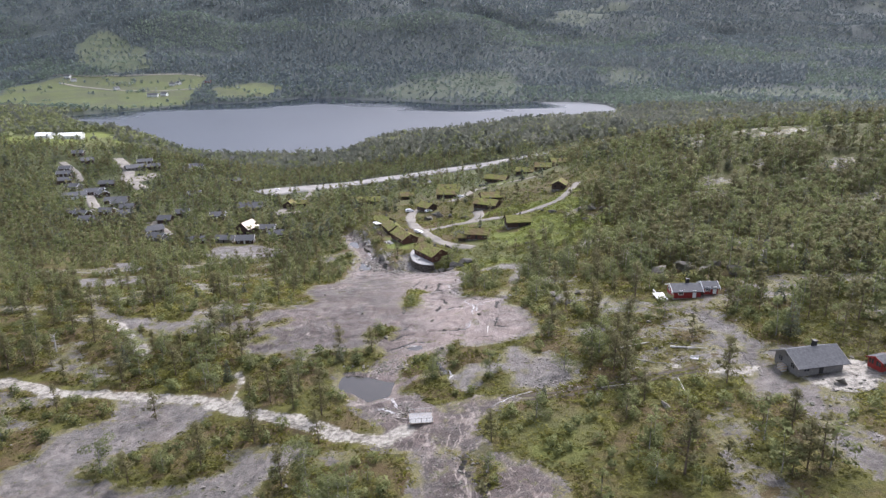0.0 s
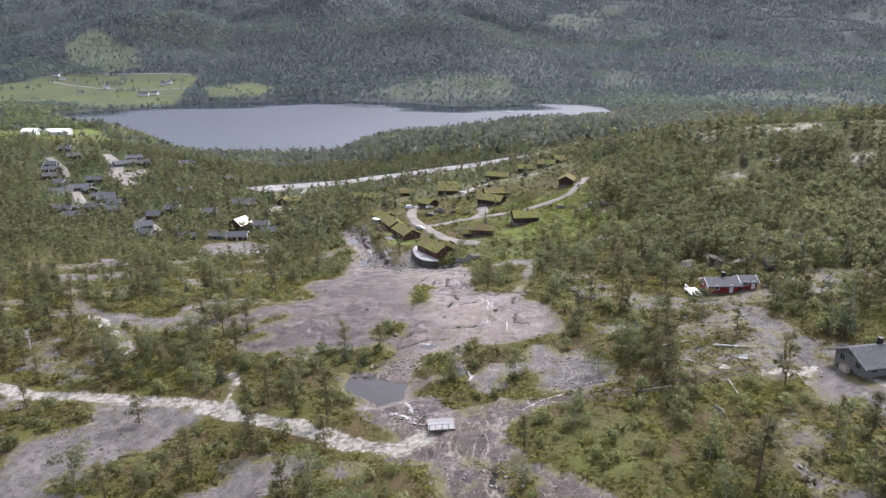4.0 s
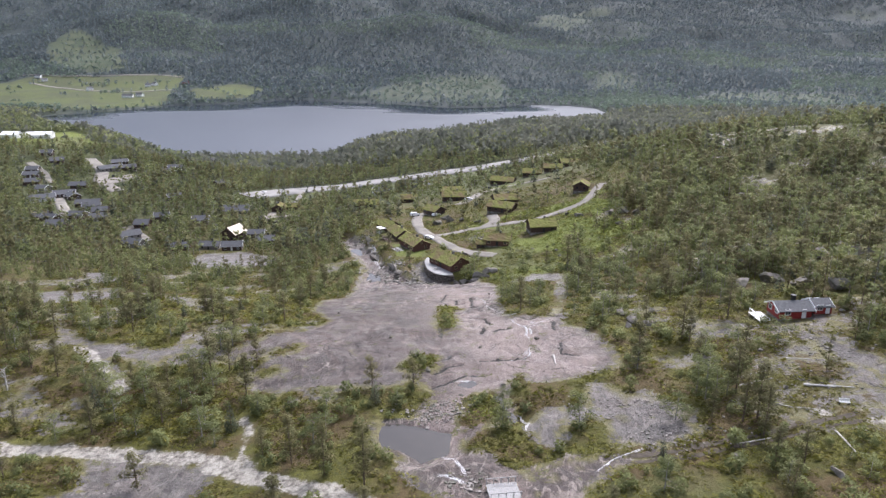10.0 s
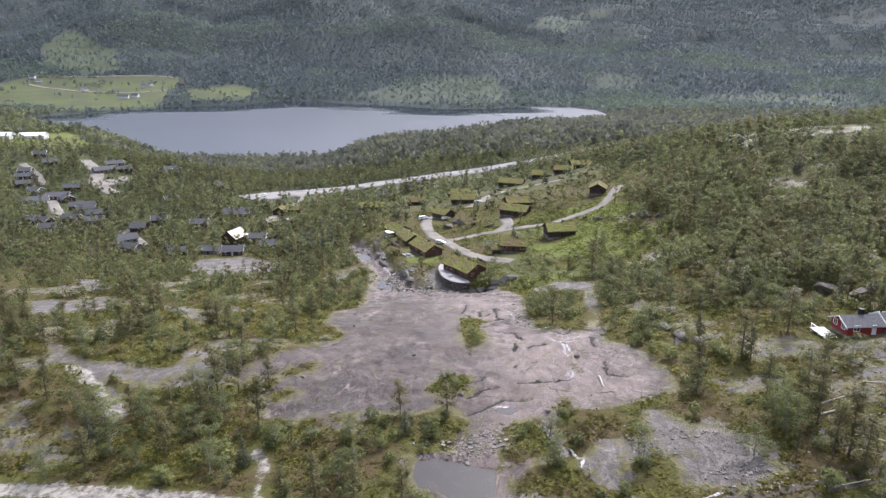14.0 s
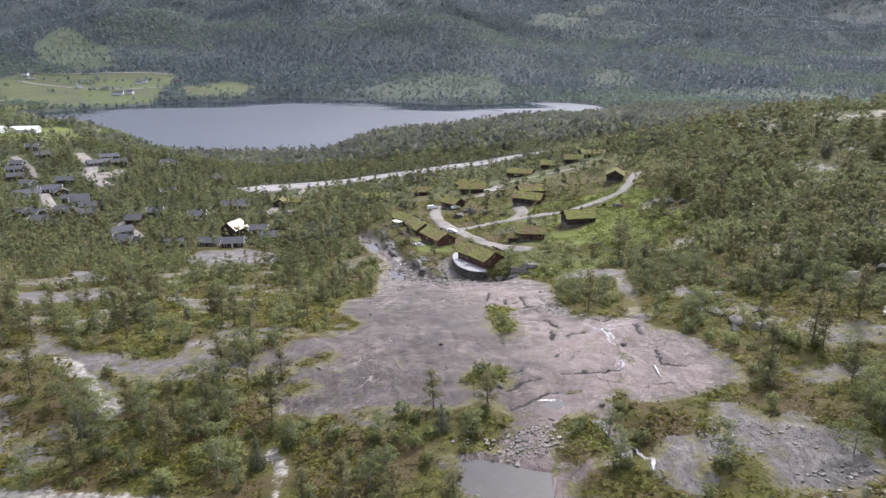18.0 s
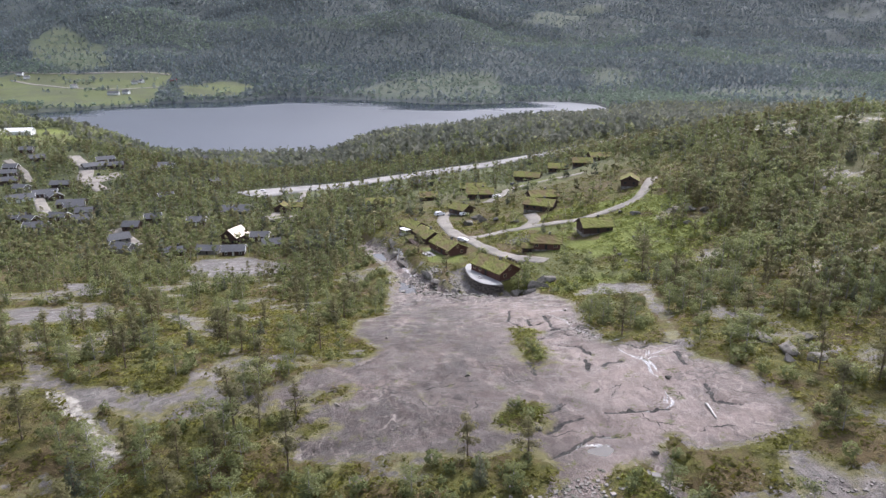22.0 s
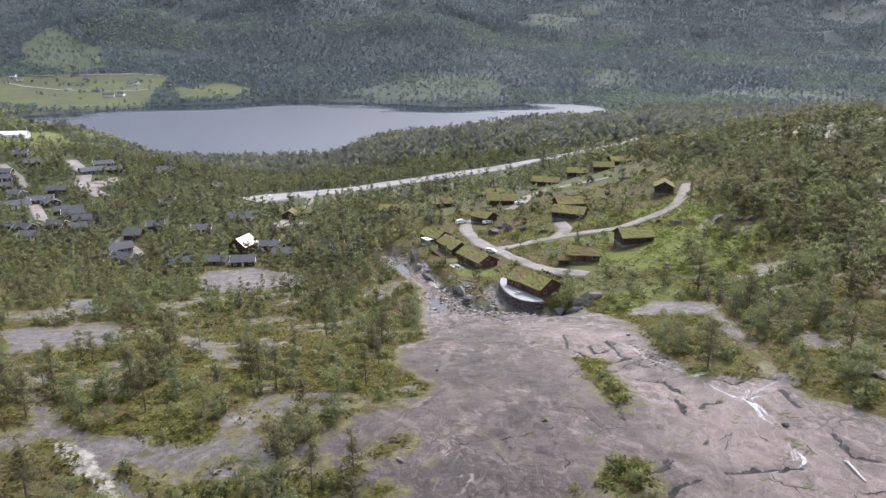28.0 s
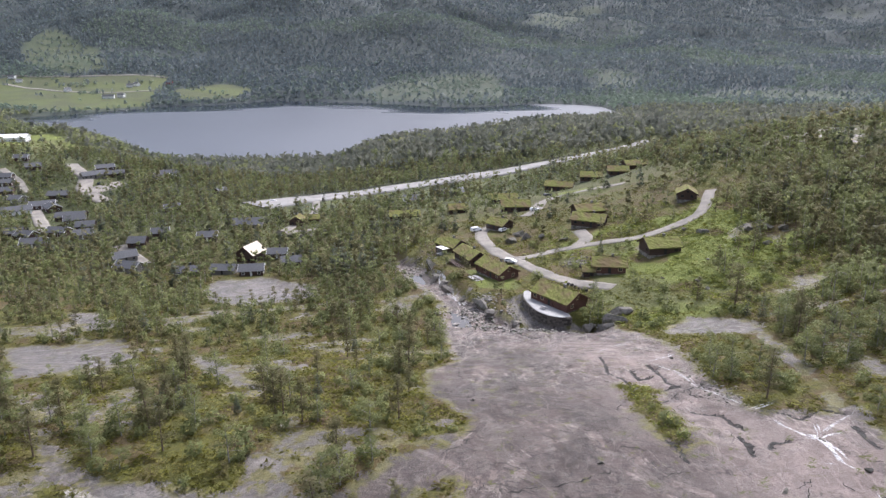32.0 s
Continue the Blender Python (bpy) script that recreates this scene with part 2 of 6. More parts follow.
    wet = n.span(n.noise(0.09, 4, 0.6, None, 1.5), 0.42, 0.6, 0.36, 0.75)
    rough = n.tree.nodes.new("ShaderNodeMix")
    n.link(rock, rough.inputs[0])
    rough.inputs[2].default_value = 0.9
    n.link(wet, rough.inputs[3])
    n.gloss(rough.outputs[0])
    n.bump(n.math("ADD", n.noise(0.9, 10, 0.8), n.math("MULTIPLY", streak, 0.8)), 1.0, 0.45)
    return n.mat


def water_material(name, col, rough, wave, strength):
    n = Nodes(name, rough, 0.0, 0.5)
    n.colour(n.mix(n.span(n.noise(wave * 0.2, 3), 0.4, 0.6), col, tuple(c * 1.5 for c in col)))
    n.bump(n.noise(wave, 3), strength, 0.05)
    return n.mat


LAND = ground_material()
nl = Nodes("lake_water", 0.2, 0.0, 0.5)
nl.colour(nl.mix(nl.span(nl.noise(0.004, 4), 0.4, 0.6), (0.016, 0.021, 0.034), (0.022, 0.028, 0.042)))
calm = nl.attribute("calm")  # sheltered water lies flat, the open lake is rippled
nl.gloss(nl.span(calm, 0, 1, 0.30, 0.06))
ripple = nl.tree.nodes.new("ShaderNodeBump")
ripple.inputs["Distance"].default_value = 0.06
nl.link(nl.span(calm, 0, 1, 1.0, 0.03), ripple.inputs["Strength"])
nl.link(nl.noise(0.35, 3), ripple.inputs["Height"])
nl.link(ripple.outputs[0], nl.bsdf.inputs["Normal"])
LAKE_WATER = nl.mat
POOL_WATER = water_material("pool_water", (0.020, 0.017, 0.014), 0.06, 2.0, 0.15)
nf = Nodes("white_water", 0.4)
foam = nf.noise(1.4, 5, 0.7)
nf.colour(nf.mix(nf.span(foam, 0.4, 0.6), (0.42, 0.41, 0.40), (0.72, 0.72, 0.72)))
nf.link(nf.span(nf.noise(3.5, 6, 0.8), 0.42, 0.56, 0.1, 0.9), nf.bsdf.inputs["Alpha"])
FOAM = nf.mat
# near-black colour that stands in for shade in cracks and gaps
CREVICE_SHADE = grainy("crevice_shade", (0.014, 0.013, 0.012), (0.032, 0.029, 0.024), 2.0, 0.8, 0.5)
MUD = grainy("mud", (0.045, 0.036, 0.026), (0.085, 0.070, 0.052), 1.5, 0.85, 0.5)
GRAVEL = grainy("pale_gravel", (0.205, 0.186, 0.160), (0.275, 0.254, 0.222), 1.5, 0.95, 0.3, (0.170, 0.158, 0.138), 0.15)
ASPHALT = grainy("grey_road", (0.225, 0.215, 0.200), (0.285, 0.275, 0.260), 0.6, 0.9, 0.1, (0.185, 0.180, 0.170), 0.08)
BOULDER = grainy("lichened_rock", (0.150, 0.135, 0.118), (0.270, 0.248, 0.218), 1.2, 0.95, 0.8, (0.105, 0.102, 0.080), 0.4, 0.15)
BARK = grainy("bark", (0.10, 0.078, 0.060), (0.20, 0.150, 0.115), 3.0, 0.95, 0.6)
BIRCH_BARK = grainy("birch_bark", (0.35, 0.34, 0.32), (0.16, 0.15, 0.14), 3.0, 0.9, 0.4)
DEAD_WOOD = grainy("silver_wood", (0.42, 0.40, 0.37), (0.62, 0.59, 0.55), 2.0, 0.85, 0.4)
TURF = grainy("turf", (0.104, 0.116, 0.027), (0.200, 0.200, 0.055), 1.6, 0.95, 1.0, (0.150, 0.112, 0.056), 0.22)
LOGS = grainy("dark_logs", (0.045, 0.029, 0.023), (0.085, 0.052, 0.041), 4.0, 0.75, 0.3)
RED_LOGS = grainy("brown_red_logs", (0.085, 0.042, 0.033), (0.14, 0.07, 0.053), 4.0, 0.75, 0.3)
RED_PAINT = grainy("red_boards", (0.19, 0.020, 0.018), (0.27, 0.035, 0.030), 3.0, 0.6, 0.2)
WHITE_PAINT = grainy("white_paint", (0.72, 0.72, 0.70), (0.80, 0.80, 0.79), 3.0, 0.5, 0.1)
GREY_PAINT = grainy("grey_boards", (0.165, 0.155, 0.145), (0.235, 0.222, 0.205), 2.5, 0.7, 0.2)
SLATE = grainy("grey_roof", (0.058, 0.060, 0.066), (0.100, 0.102, 0.108), 2.0, 0.75, 0.2)
BLACK = grainy("black_metal", (0.016, 0.016, 0.017), (0.03, 0.03, 0.03), 3.0, 0.5, 0.1)
TIMBER = grainy("raw_timber", (0.42, 0.31, 0.19), (0.58, 0.45, 0.30), 2.0, 0.8, 0.2)
PALE_ROOF = grainy("pale_boards", (0.58, 0.49, 0.38), (0.70, 0.62, 0.50), 2.0, 0.7, 0.2)
DECK = grainy("weathered_deck", (0.27, 0.265, 0.258), (0.37, 0.365, 0.355), 2.0, 0.85, 0.2)
STONE = grainy("wall_stone", (0.17, 0.152, 0.138), (0.30, 0.275, 0.25), 1.5, 0.9, 0.7, (0.09, 0.095, 0.07), 0.7)
GLASS = Nodes("window_glass", 0.08, 0.0, 0.6).colour((0.02, 0.025, 0.03)).mat
CAR_WHITE = Nodes("car_paint", 0.25, 0.0, 0.5).colour((0.75, 0.75, 0.76)).mat
TYRE = Nodes("tyre_rubber", 0.9).colour((0.015, 0.015, 0.016)).mat
PINE = (0.098, 0.098, 0.046), (0.178, 0.168, 0.078), (0.162, 0.140, 0.070)
BIRCH = (0.098, 0.118, 0.048), (0.208, 0.230, 0.092), (0.205, 0.210, 0.105)
SPRUCE = (0.065, 0.084, 0.058), (0.128, 0.139, 0.089), (0.109, 0.113, 0.077)
PINE_LEAF, NEAR_PINE = foliage("pine_needles", *PINE), foliage("pine_crown", *PINE, True)
BIRCH_LEAF, NEAR_BIRCH = foliage("birch_leaves", *BIRCH), foliage("birch_crown", *BIRCH, True)
SPRUCE_LEAF, NEAR_SPRUCE = foliage("spruce_needles", *SPRUCE), foliage("spruce_crown", *SPRUCE, True)
SHRUB_LEAF = foliage("heath_leaves", (0.078, 0.080, 0.016), (0.180, 0.176, 0.034), (0.142, 0.098, 0.045))
# haze of distance is put into these two leaf colours
HAZED_FAR_LEAF = foliage("far_wood", (0.092, 0.118, 0.135), (0.150, 0.182, 0.184), (0.140, 0.168, 0.155), False, 0.5, 0.4)
HAZED_FAR_GREEN = foliage("hazed_far_birches", (0.115, 0.158, 0.130), (0.185, 0.235, 0.170), (0.165, 0.20, 0.150), False, 0.5, 0.4)
# shore pine colour is lightened and greyed to carry some haze
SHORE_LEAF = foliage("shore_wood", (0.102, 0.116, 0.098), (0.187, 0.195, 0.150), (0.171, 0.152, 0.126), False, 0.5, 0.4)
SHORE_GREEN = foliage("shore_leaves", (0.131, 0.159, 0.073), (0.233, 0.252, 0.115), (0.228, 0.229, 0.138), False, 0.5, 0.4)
FERN_LEAF = foliage("fern_leaves", (0.131, 0.155, 0.032), (0.236, 0.262, 0.060), (0.215, 0.205, 0.060))
# ---------- shape of the land ----------
def hash2(ix, iy, seed):
    n = (ix * 374761393 + iy * 668265263 + seed * 1274126177) & 0x7FFFFFFF
    n = ((n ^ (n >> 13)) * 1274126177) & 0x7FFFFFFF
    return ((n ^ (n >> 16)) & 0xFFFF) / 65535.0


def vnoise(x, y, seed=0):
    """Smooth value noise, 0 to 1, on arrays."""
    x, y = np.asarray(x, float), np.asarray(y, float)
    ix, iy = np.floor(x).astype(np.int64), np.floor(y).astype(np.int64)
    fx, fy = x - ix, y - iy
    fx, fy = fx * fx * (3 - 2 * fx), fy * fy * (3 - 2 * fy)
    a, b = hash2(ix, iy, seed), hash2(ix + 1, iy, seed)
    c, d = hash2(ix, iy + 1, seed), hash2(ix + 1, iy + 1, seed)
    return (a * (1 - fx) + b * fx) * (1 - fy) + (c * (1 - fx) + d * fx) * fy


def fbm(x, y, size, octaves=3, seed=0):
    """Layered noise about zero, roughly -0.5 to 0.5."""
    out, amp, total = 0.0, 1.0, 0.0
    for o in range(octaves):
        out = out + amp * (vnoise(x / size + 17.3 * o, y / size - 9.1 * o, seed + o) - 0.5)
        total += amp
        amp, size = amp * 0.5, size * 0.5
    return out / total


def smooth(a, b, v):
    v = np.clip((v - a) / (b - a), 0, 1)
    return v * v * (3 - 2 * v)


def edge_gap(points, closed, x, y):
    """Distance to the nearest edge, and the crossings to one side, all edges at once in slices."""
    x, y = np.asarray(x, float), np.asarray(y, float)
    shape, x, y = x.shape, x.ravel(), y.ravel()
    a = np.asarray(points, float)
    b = np.roll(a, -1, 0) if closed else a[1:]
    a = a if closed else a[:-1]
    d = b - a
    span = (d ** 2).sum(1) + 1e-9
    slope = d[:, 0] / np.where(d[:, 1] == 0, 1e-9, d[:, 1])
    best, inside = np.empty(x.size), np.zeros(x.size, bool)
    for i in range(0, x.size, 4096):
        px, py = x[i:i + 4096, None], y[i:i + 4096, None]
        ux, uy = px - a[:, 0], py - a[:, 1]
        t = np.clip((ux * d[:, 0] + uy * d[:, 1]) / span, 0, 1)
        best[i:i + 4096] = np.sqrt(((ux - t * d[:, 0]) ** 2 + (uy - t * d[:, 1]) ** 2).min(1))
        if closed:
            inside[i:i + 4096] = (((a[:, 1] > py) != (b[:, 1] > py)) & (ux < slope * uy)).sum(1) % 2 == 1
    return best.reshape(shape), inside.reshape(shape)


def sdf(poly, x, y):
    """Signed distance to a polygon, positive inside."""
    best, inside = edge_gap(poly, True, *np.broadcast_arrays(x, y))
    return np.where(inside, best, -best)


def line_gap(line, x, y):
    """Distance to a polyline."""
    return edge_gap(line, False, *np.broadcast_arrays(x, y))[0]


LAKE_Z = -80.0
LAKE = [(-700, 1260), (-669, 1310), (-639, 1336), (-563, 1408), (-528, 1462), (-420, 1482), (-372, 1524), (-325, 1585), (-248, 1577), (-194, 1535), (-71, 1488), (-2, 1425), (42, 1402), (120, 1402), (195, 1453), (274, 1440), (318, 1390), (320, 1310), (270, 1130), (140, 980), (-60, 905), (-140, 850), (-300, 850), (-440, 930), (-600, 1100)]
FALL_Y = [-600, 0, 60, 114, 142, 175, 190, 230, 252, 262, 270, 305, 350, 400, 450, 537, 650, 760, 840, 1000, 1500, 1700, 2200, 2600, 3200, 4000, 4900]
LEFT_Y = [240, 300, 350, 397, 452, 533, 600]
LEFT_Z = [0, 5, 12, 17, 9.5, 3.5, 0]
FALL_Z = [40, 8, 3, -1.5, -3, -5, -8, -15.6, -22.6, -25.2, -25.2, -26, -27.5, -29.5, -36, -51, -61, -70, -75, -74, -74, -62, -15, 50, 190, 400, 520]
RIDGE_Y = [-100, 130, 200, 300, 350, 375, 500, 650, 800, 1000, 1300]
RIDGE_H = [10, 11, 16, 32, 47, 53, 44, 32, 22, 8, 0]
RIDGE_X = [30, 30, 50, 60, 68, 74, 90, 60, 60, 80, 80]


def plain_height(x, y):
    x, y = np.asarray(x, float), np.asarray(y, float)
    z = sum(np.interp(y + o, FALL_Y, FALL_Z) for o in (-14, -7, 0, 7, 14)) / 5
    a, c = np.interp(y, RIDGE_Y, RIDGE_H), np.interp(y, RIDGE_Y, RIDGE_X)
    w = 25 + 15 * smooth(200, 375, y) + 20 * smooth(500, 700, y)
    side = lambda q: 1 / (1 + np.exp(-np.clip((q - c) / w, -30, 30)))
    z = z + a * (side(x) - side(-8.0))
    z = z - 3.5 * smooth(-20, -60, x) * smooth(190, 140, y)
    z = z - np.interp(y, LEFT_Y, LEFT_Z) * smooth(-28, -95, x)
    inland = smooth(640, 780, y)
    z = z + 32 * smooth(0, 1, (-120 - 130 * inland - x) / (260 - 90 * inland)) * smooth(480, 680, y) * smooth(1400, 1000, y)
    z = z + 18 * smooth(-140, -60, x) * smooth(665, 770, y) * smooth(1150, 900, y)
    hills = smooth(1650, 2800, y)
    z = z + hills * (240 * fbm(x + 300, y, 900, 3, 5) + 150 * np.abs(fbm(x, y * 0.7, 420, 2, 15)) + 60 * fbm(x, y, 150, 2, 25) + 60 * smooth(-300, -1200, x) * hills)
    z = z + 6 * fbm(x, y, 90, 2, 9) * smooth(330, 600, y)
    gap = -sdf(LAKE, x, y)
    z = np.where(gap > 0, (LAKE_Z - 0.4) + (z - LAKE_Z + 0.4) * smooth(-5, 60, gap), LAKE_Z - 0.4 - np.clip(-gap * 0.1, 0, 4))
    return z

# ---------- plan: bare rock, roads, houses ----------
SLAB = [(-60.5, 373), (-49, 359.5), (-33.5, 305), (-25, 284), (-17, 272), (-8, 268), (1, 259), (7, 248), (8, 236), (5.7, 216), (4.4, 202), (3.8, 196.5), (5.7, 190.5), (12.5, 187.7), (18, 187.8), (15.9, 178), (19.9, 172.6), (21.3, 167), (22, 160), (21.7, 153.3), (15.2, 148.8), (9.5, 146), (4.1, 148), (2.6, 150.3), (0.2, 145.1), (1.4, 141), (-1.5, 134.6), (-8.2, 129.5), (-11, 125), (-24.5, 126.5), (-26, 133), (-17, 141.5), (-15.3, 146), (-18.4, 153.7), (-24, 150), (-34.3, 152.7), (-49.7, 154.8), (-55, 161.6), (-51, 168.2), (-59.5, 172.3), (-58, 178.9), (-44.4, 186.3), (-40.8, 195.5), (-46.4, 210), (-46.4, 225.5), (-40.3, 234), (-39.8, 270), (-39, 292), (-50, 325)]
ISLE = [(-8.1, 143.1), (-6.1, 144.9), (-3.7, 145.3), (-2.3, 141.7), (-0.8, 136.4), (-3.0, 134.8), (-7.5, 134.4), (-8.9, 136.1)]
TUFT_A = [(-11.1, 207.8), (-7.0, 206.4), (-8.6, 196.0), (-8.0, 187.5), (-8.4, 182.1), (-11.6, 181.1), (-12.4, 187.8), (-12.2, 197.2)]
TUFT_B = [(-20.9, 160.3), (-17.7, 164.3), (-13.8, 165.0), (-13.3, 163.6), (-15.7, 156.4), (-18.7, 157.1), (-20.4, 158.4)]
TUFT_C = [(-50.6, 171.8), (-49.1, 174.3), (-43.7, 174.9), (-45.4, 172.9), (-48.7, 170.2)]
TUFT_D = [(-51.6, 162.8), (-50.5, 164.0), (-47.2, 164.2), (-46.3, 163.4), (-49.4, 161.6)]
TUFT_E = [(0.8, 101.4), (5.6, 99.2), (8.5, 93.6), (7.8, 90.2), (6.0, 90.1), (4.5, 95.2), (2.2, 97.2)]
GORGE = [(-25.8, 135.5), (-23.0, 128.9), (-20.7, 125.9), (-19.2, 120.8), (-15.4, 114.6), (-12.8, 111.1), (-14.8, 105.2), (-10.1, 102.8), (-5.6, 102.3), (-4.3, 93.3), (-5.4, 84), (18.6, 82), (17.5, 90.2), (14.7, 95.6), (10.4, 99.9), (7.5, 99.5), (6.0, 107.5), (6.2, 110.6), (8.5, 113.5), (14.3, 117.6), (18.8, 118.6), (19.2, 121.5), (9.0, 121.6), (5.7, 123.5), (1.0, 121.8), (-2.4, 119.9), (-5.9, 124.1), (-8.4, 127.1), (-11.5, 137.2), (-24.3, 138.1)]
RIB = [(1.2, 133.7), (5.1, 138.9), (9.9, 134.9), (10.9, 131.8), (6.0, 130.0), (5.2, 124.9), (1.1, 128.2)]
RIGHT_LOW = [(14.2, 145.3), (16.9, 144.7), (19.4, 138.3), (23.4, 139.3), (24.5, 135.4), (28.3, 132.1), (27.0, 128.4), (27.8, 126.0), (26.2, 123.4), (22.4, 121.2), (12.3, 123.0), (13.4, 127.3), (13.4, 131.1), (10.4, 132.5), (7.0, 131.2), (6.0, 125.7), (3.9, 123.9), (0.8, 128.0), (4.5, 135.2), (8.4, 137.9), (11.8, 137.3), (11.9, 140.9)]
RIGHT_UP = [(36.5, 195.9), (41.5, 187.0), (44.4, 171.6), (49.8, 164.0), (58.3, 158.8), (64.6, 153.2), (68.1, 142.1), (66.8, 130.6), (64.9, 122.5), (60.2, 120.7), (46.6, 122.9), (38.7, 127.4), (35.6, 131.5), (45.1, 137.4), (44.1, 143.0), (39.3, 144.4), (40.1, 153.1), (38.3, 164.1), (34.0, 177.1)]
DRIVE = [(59.2, 155.4), (64.6, 153.2), (68.1, 142.1), (66.8, 130.6), (64.9, 122.5), (68.8, 111.9), (66.6, 101.4), (67.5, 95.5), (68.5, 84), (62.5, 84), (61.0, 89.1), (60.1, 94.7), (62.5, 100.0), (62.9, 110.5), (57.7, 110.2), (57.7, 117.3), (61.2, 121.8), (58.1, 126.5), (63.5, 134.0), (59.3, 142.4)]
YARD = [(66.8, 119.6), (71.2, 116.4), (76.8, 120.8), (80.5, 124.5), (84.5, 122.6), (82.7, 115.0), (78.4, 110.7), (73.0, 110.2), (69.7, 113.7)]
PALE = [(-104.5, 142.5), (-88.5, 137), (-75, 135.5), (-61.5, 133.5), (-52, 131.5), (-42.5, 124), (-30, 117), (-20, 110), (-11.5, 107), (-7.5, 110.5)]
PALE2 = [(-42.5, 124), (-46.5, 131.5), (-46.5, 138), (-49.5, 145)]
PALE4 = [(-101, 184), (-93, 175), (-85, 167), (-80, 161), (-77.3, 156)]
PALE3 = [(40.0, 127.7), (45.1, 129.3), (49.2, 124.2), (56.6, 122.7), (62.1, 122.5)]
LOW_A = [(-81.3, 105.3), (-77.7, 109.6), (-78.9, 119.5), (-74.3, 121.7), (-70.1, 125.1), (-74.6, 134.1), (-61.4, 133.2), (-49.6, 129.8), (-49.0, 124.5), (-54.3, 115.2), (-61.9, 111.2), (-67.7, 108.8), (-68.5, 102.7), (-76.1, 95)]
LOW_B = [(-76, 95), (-68.5, 102.7), (-65.5, 100.8), (-48.0, 99.5), (-41.0, 99.3), (-36.0, 105.9), (-31.4, 104.2), (-27.6, 107.8), (-25.0, 107.9), (-25.3, 104.5), (-28.2, 99.5), (-31.4, 96.7), (-31.5, 85), (-74, 85)]
MEADOW = [(5.9, 113.5), (20.7, 118), (27.6, 110.5), (26, 96), (18, 91), (14, 97.5), (7, 106.5)]
SLOPE_A = [(44.3, 92.0), (48.2, 93.0), (50.1, 89.4), (49.2, 84.9), (48.4, 80.7), (42.5, 81.5), (44.0, 87.2)]
SLOPE_B = [(43.9, 99.2), (48.9, 108.5), (52.9, 111.0), (54.0, 107.5), (50.3, 100.0), (47.4, 98.6), (44.3, 95.5)]
BARE_A = [(-111.7, 198.0), (-108.8, 198.5), (-101.3, 185.4), (-96.2, 182.0), (-91.0, 180.6), (-81.1, 178.8), (-71.7, 178.2), (-67.5, 176.8), (-67.5, 172.8), (-77.7, 167.4), (-84.0, 171.6), (-83.7, 168.9), (-80.1, 164.7), (-76.8, 159.2), (-77.3, 156.2), (-80.1, 160.8), (-84.5, 166.0), (-93.3, 176.0), (-99.6, 181.3), (-103.5, 185.0)]
BARE_B = [(-113.6, 268.5), (-97.1, 249.7), (-83.6, 225.1), (-80.0, 217.3), (-85.1, 217.8), (-95.4, 233.0)]
BARE_C = [(-130.2, 342.9), (-132.3, 373.6), (-119.3, 372.0), (-113.2, 377.9), (-86.5, 356.9), (-80.7, 329.4), (-95.4, 321.7), (-109.2, 318.4)]
BARE_D = [(-158.9, 271.0), (-151.1, 274.9), (-126.6, 272.7), (-117.1, 254.5), (-121.5, 236.6), (-127.6, 232.9), (-133.5, 229.4)]
BARE_E = [(-123.8, 213.1), (-118.7, 215.6), (-111.0, 202.5), (-113.7, 199.6), (-117.8, 203.1)]
BARE_F = [(-172.0, 321.2), (-150.1, 309.4), (-135.7, 290.7), (-145.8, 288.4), (-157.8, 305.3)]
STREAK = [(10.3, 248.8), (22.2, 257.2), (28.3, 251.2), (30.7, 237.6), (26.8, 229.6), (19.6, 234.8), (13.0, 241.9)]
BROOK = [(26.5, 232), (24.1, 219.1), (21.7, 207.1), (19.7, 196.6), (16.4, 187.8)]
ROAD_A = [(12, 288), (4.5, 294.5), (-2.8, 304.3), (-8.0, 318.3), (-12.3, 330.5), (-15.9, 338.5), (-18.6, 353.0), (-19.6, 366.1), (-18.4, 378), (-12, 382)]
ROAD_B = [(-12.3, 330.5), (-3.9, 330.2), (8.2, 333.2), (19.7, 332.9), (28.3, 329.9), (40.0, 329.0), (49.3, 331.6), (57.8, 336.2), (63.5, 343.8), (67.5, 352.0), (71, 357.3)]
ROAD_C = [(11, 332.5), (18, 340.5), (17, 352)]
ROAD_D = [(3, 392), (10, 402), (17, 425), (27, 436), (42, 434), (56.6, 420)]
MAIN = [(-149, 540), (-125, 562), (-97, 590), (-55, 613), (-11, 619), (37, 642), (86, 658), (134, 670), (174, 690)]
ROAD_E = [(-115, 586), (-105.5, 506.5), (-117.5, 450.5), (-97, 462.5)]
TOWN_A = [(-308.5, 636.5), (-283, 603), (-273.5, 575.5), (-249, 549.5)]
TOWN_B = [(-269, 570), (-255, 599.5)]
TOWN_C = [(-346, 609.5), (-323, 587.5), (-307, 563.5)]
TOWN_D = [(-286.5, 533.5), (-243.5, 462.5)]
TOWN_E = [(-194, 433.5), (-172, 406)]
BANK = [(-21, 292), (-20, 280), (-17.5, 271), (-8, 264), (3, 256), (4, 262), (-4, 270), (-13, 276), (-15, 292)]
FOOT_LINE = [(-18.5, 289), (-18, 281), (-16.8, 275.5), (-13, 270), (-8.5, 267.8), (-3.5, 268)]
BARE = [SLAB, BANK, GORGE, RIB, DRIVE, LOW_A, LOW_B, RIGHT_LOW, YARD, BARE_A, BARE_B, BARE_C, BARE_D, BARE_E, BARE_F, STREAK]
SCREE = [RIGHT_UP, SLOPE_A, SLOPE_B]
GREEN = [ISLE, TUFT_A, TUFT_B, TUFT_C, TUFT_D, TUFT_E]
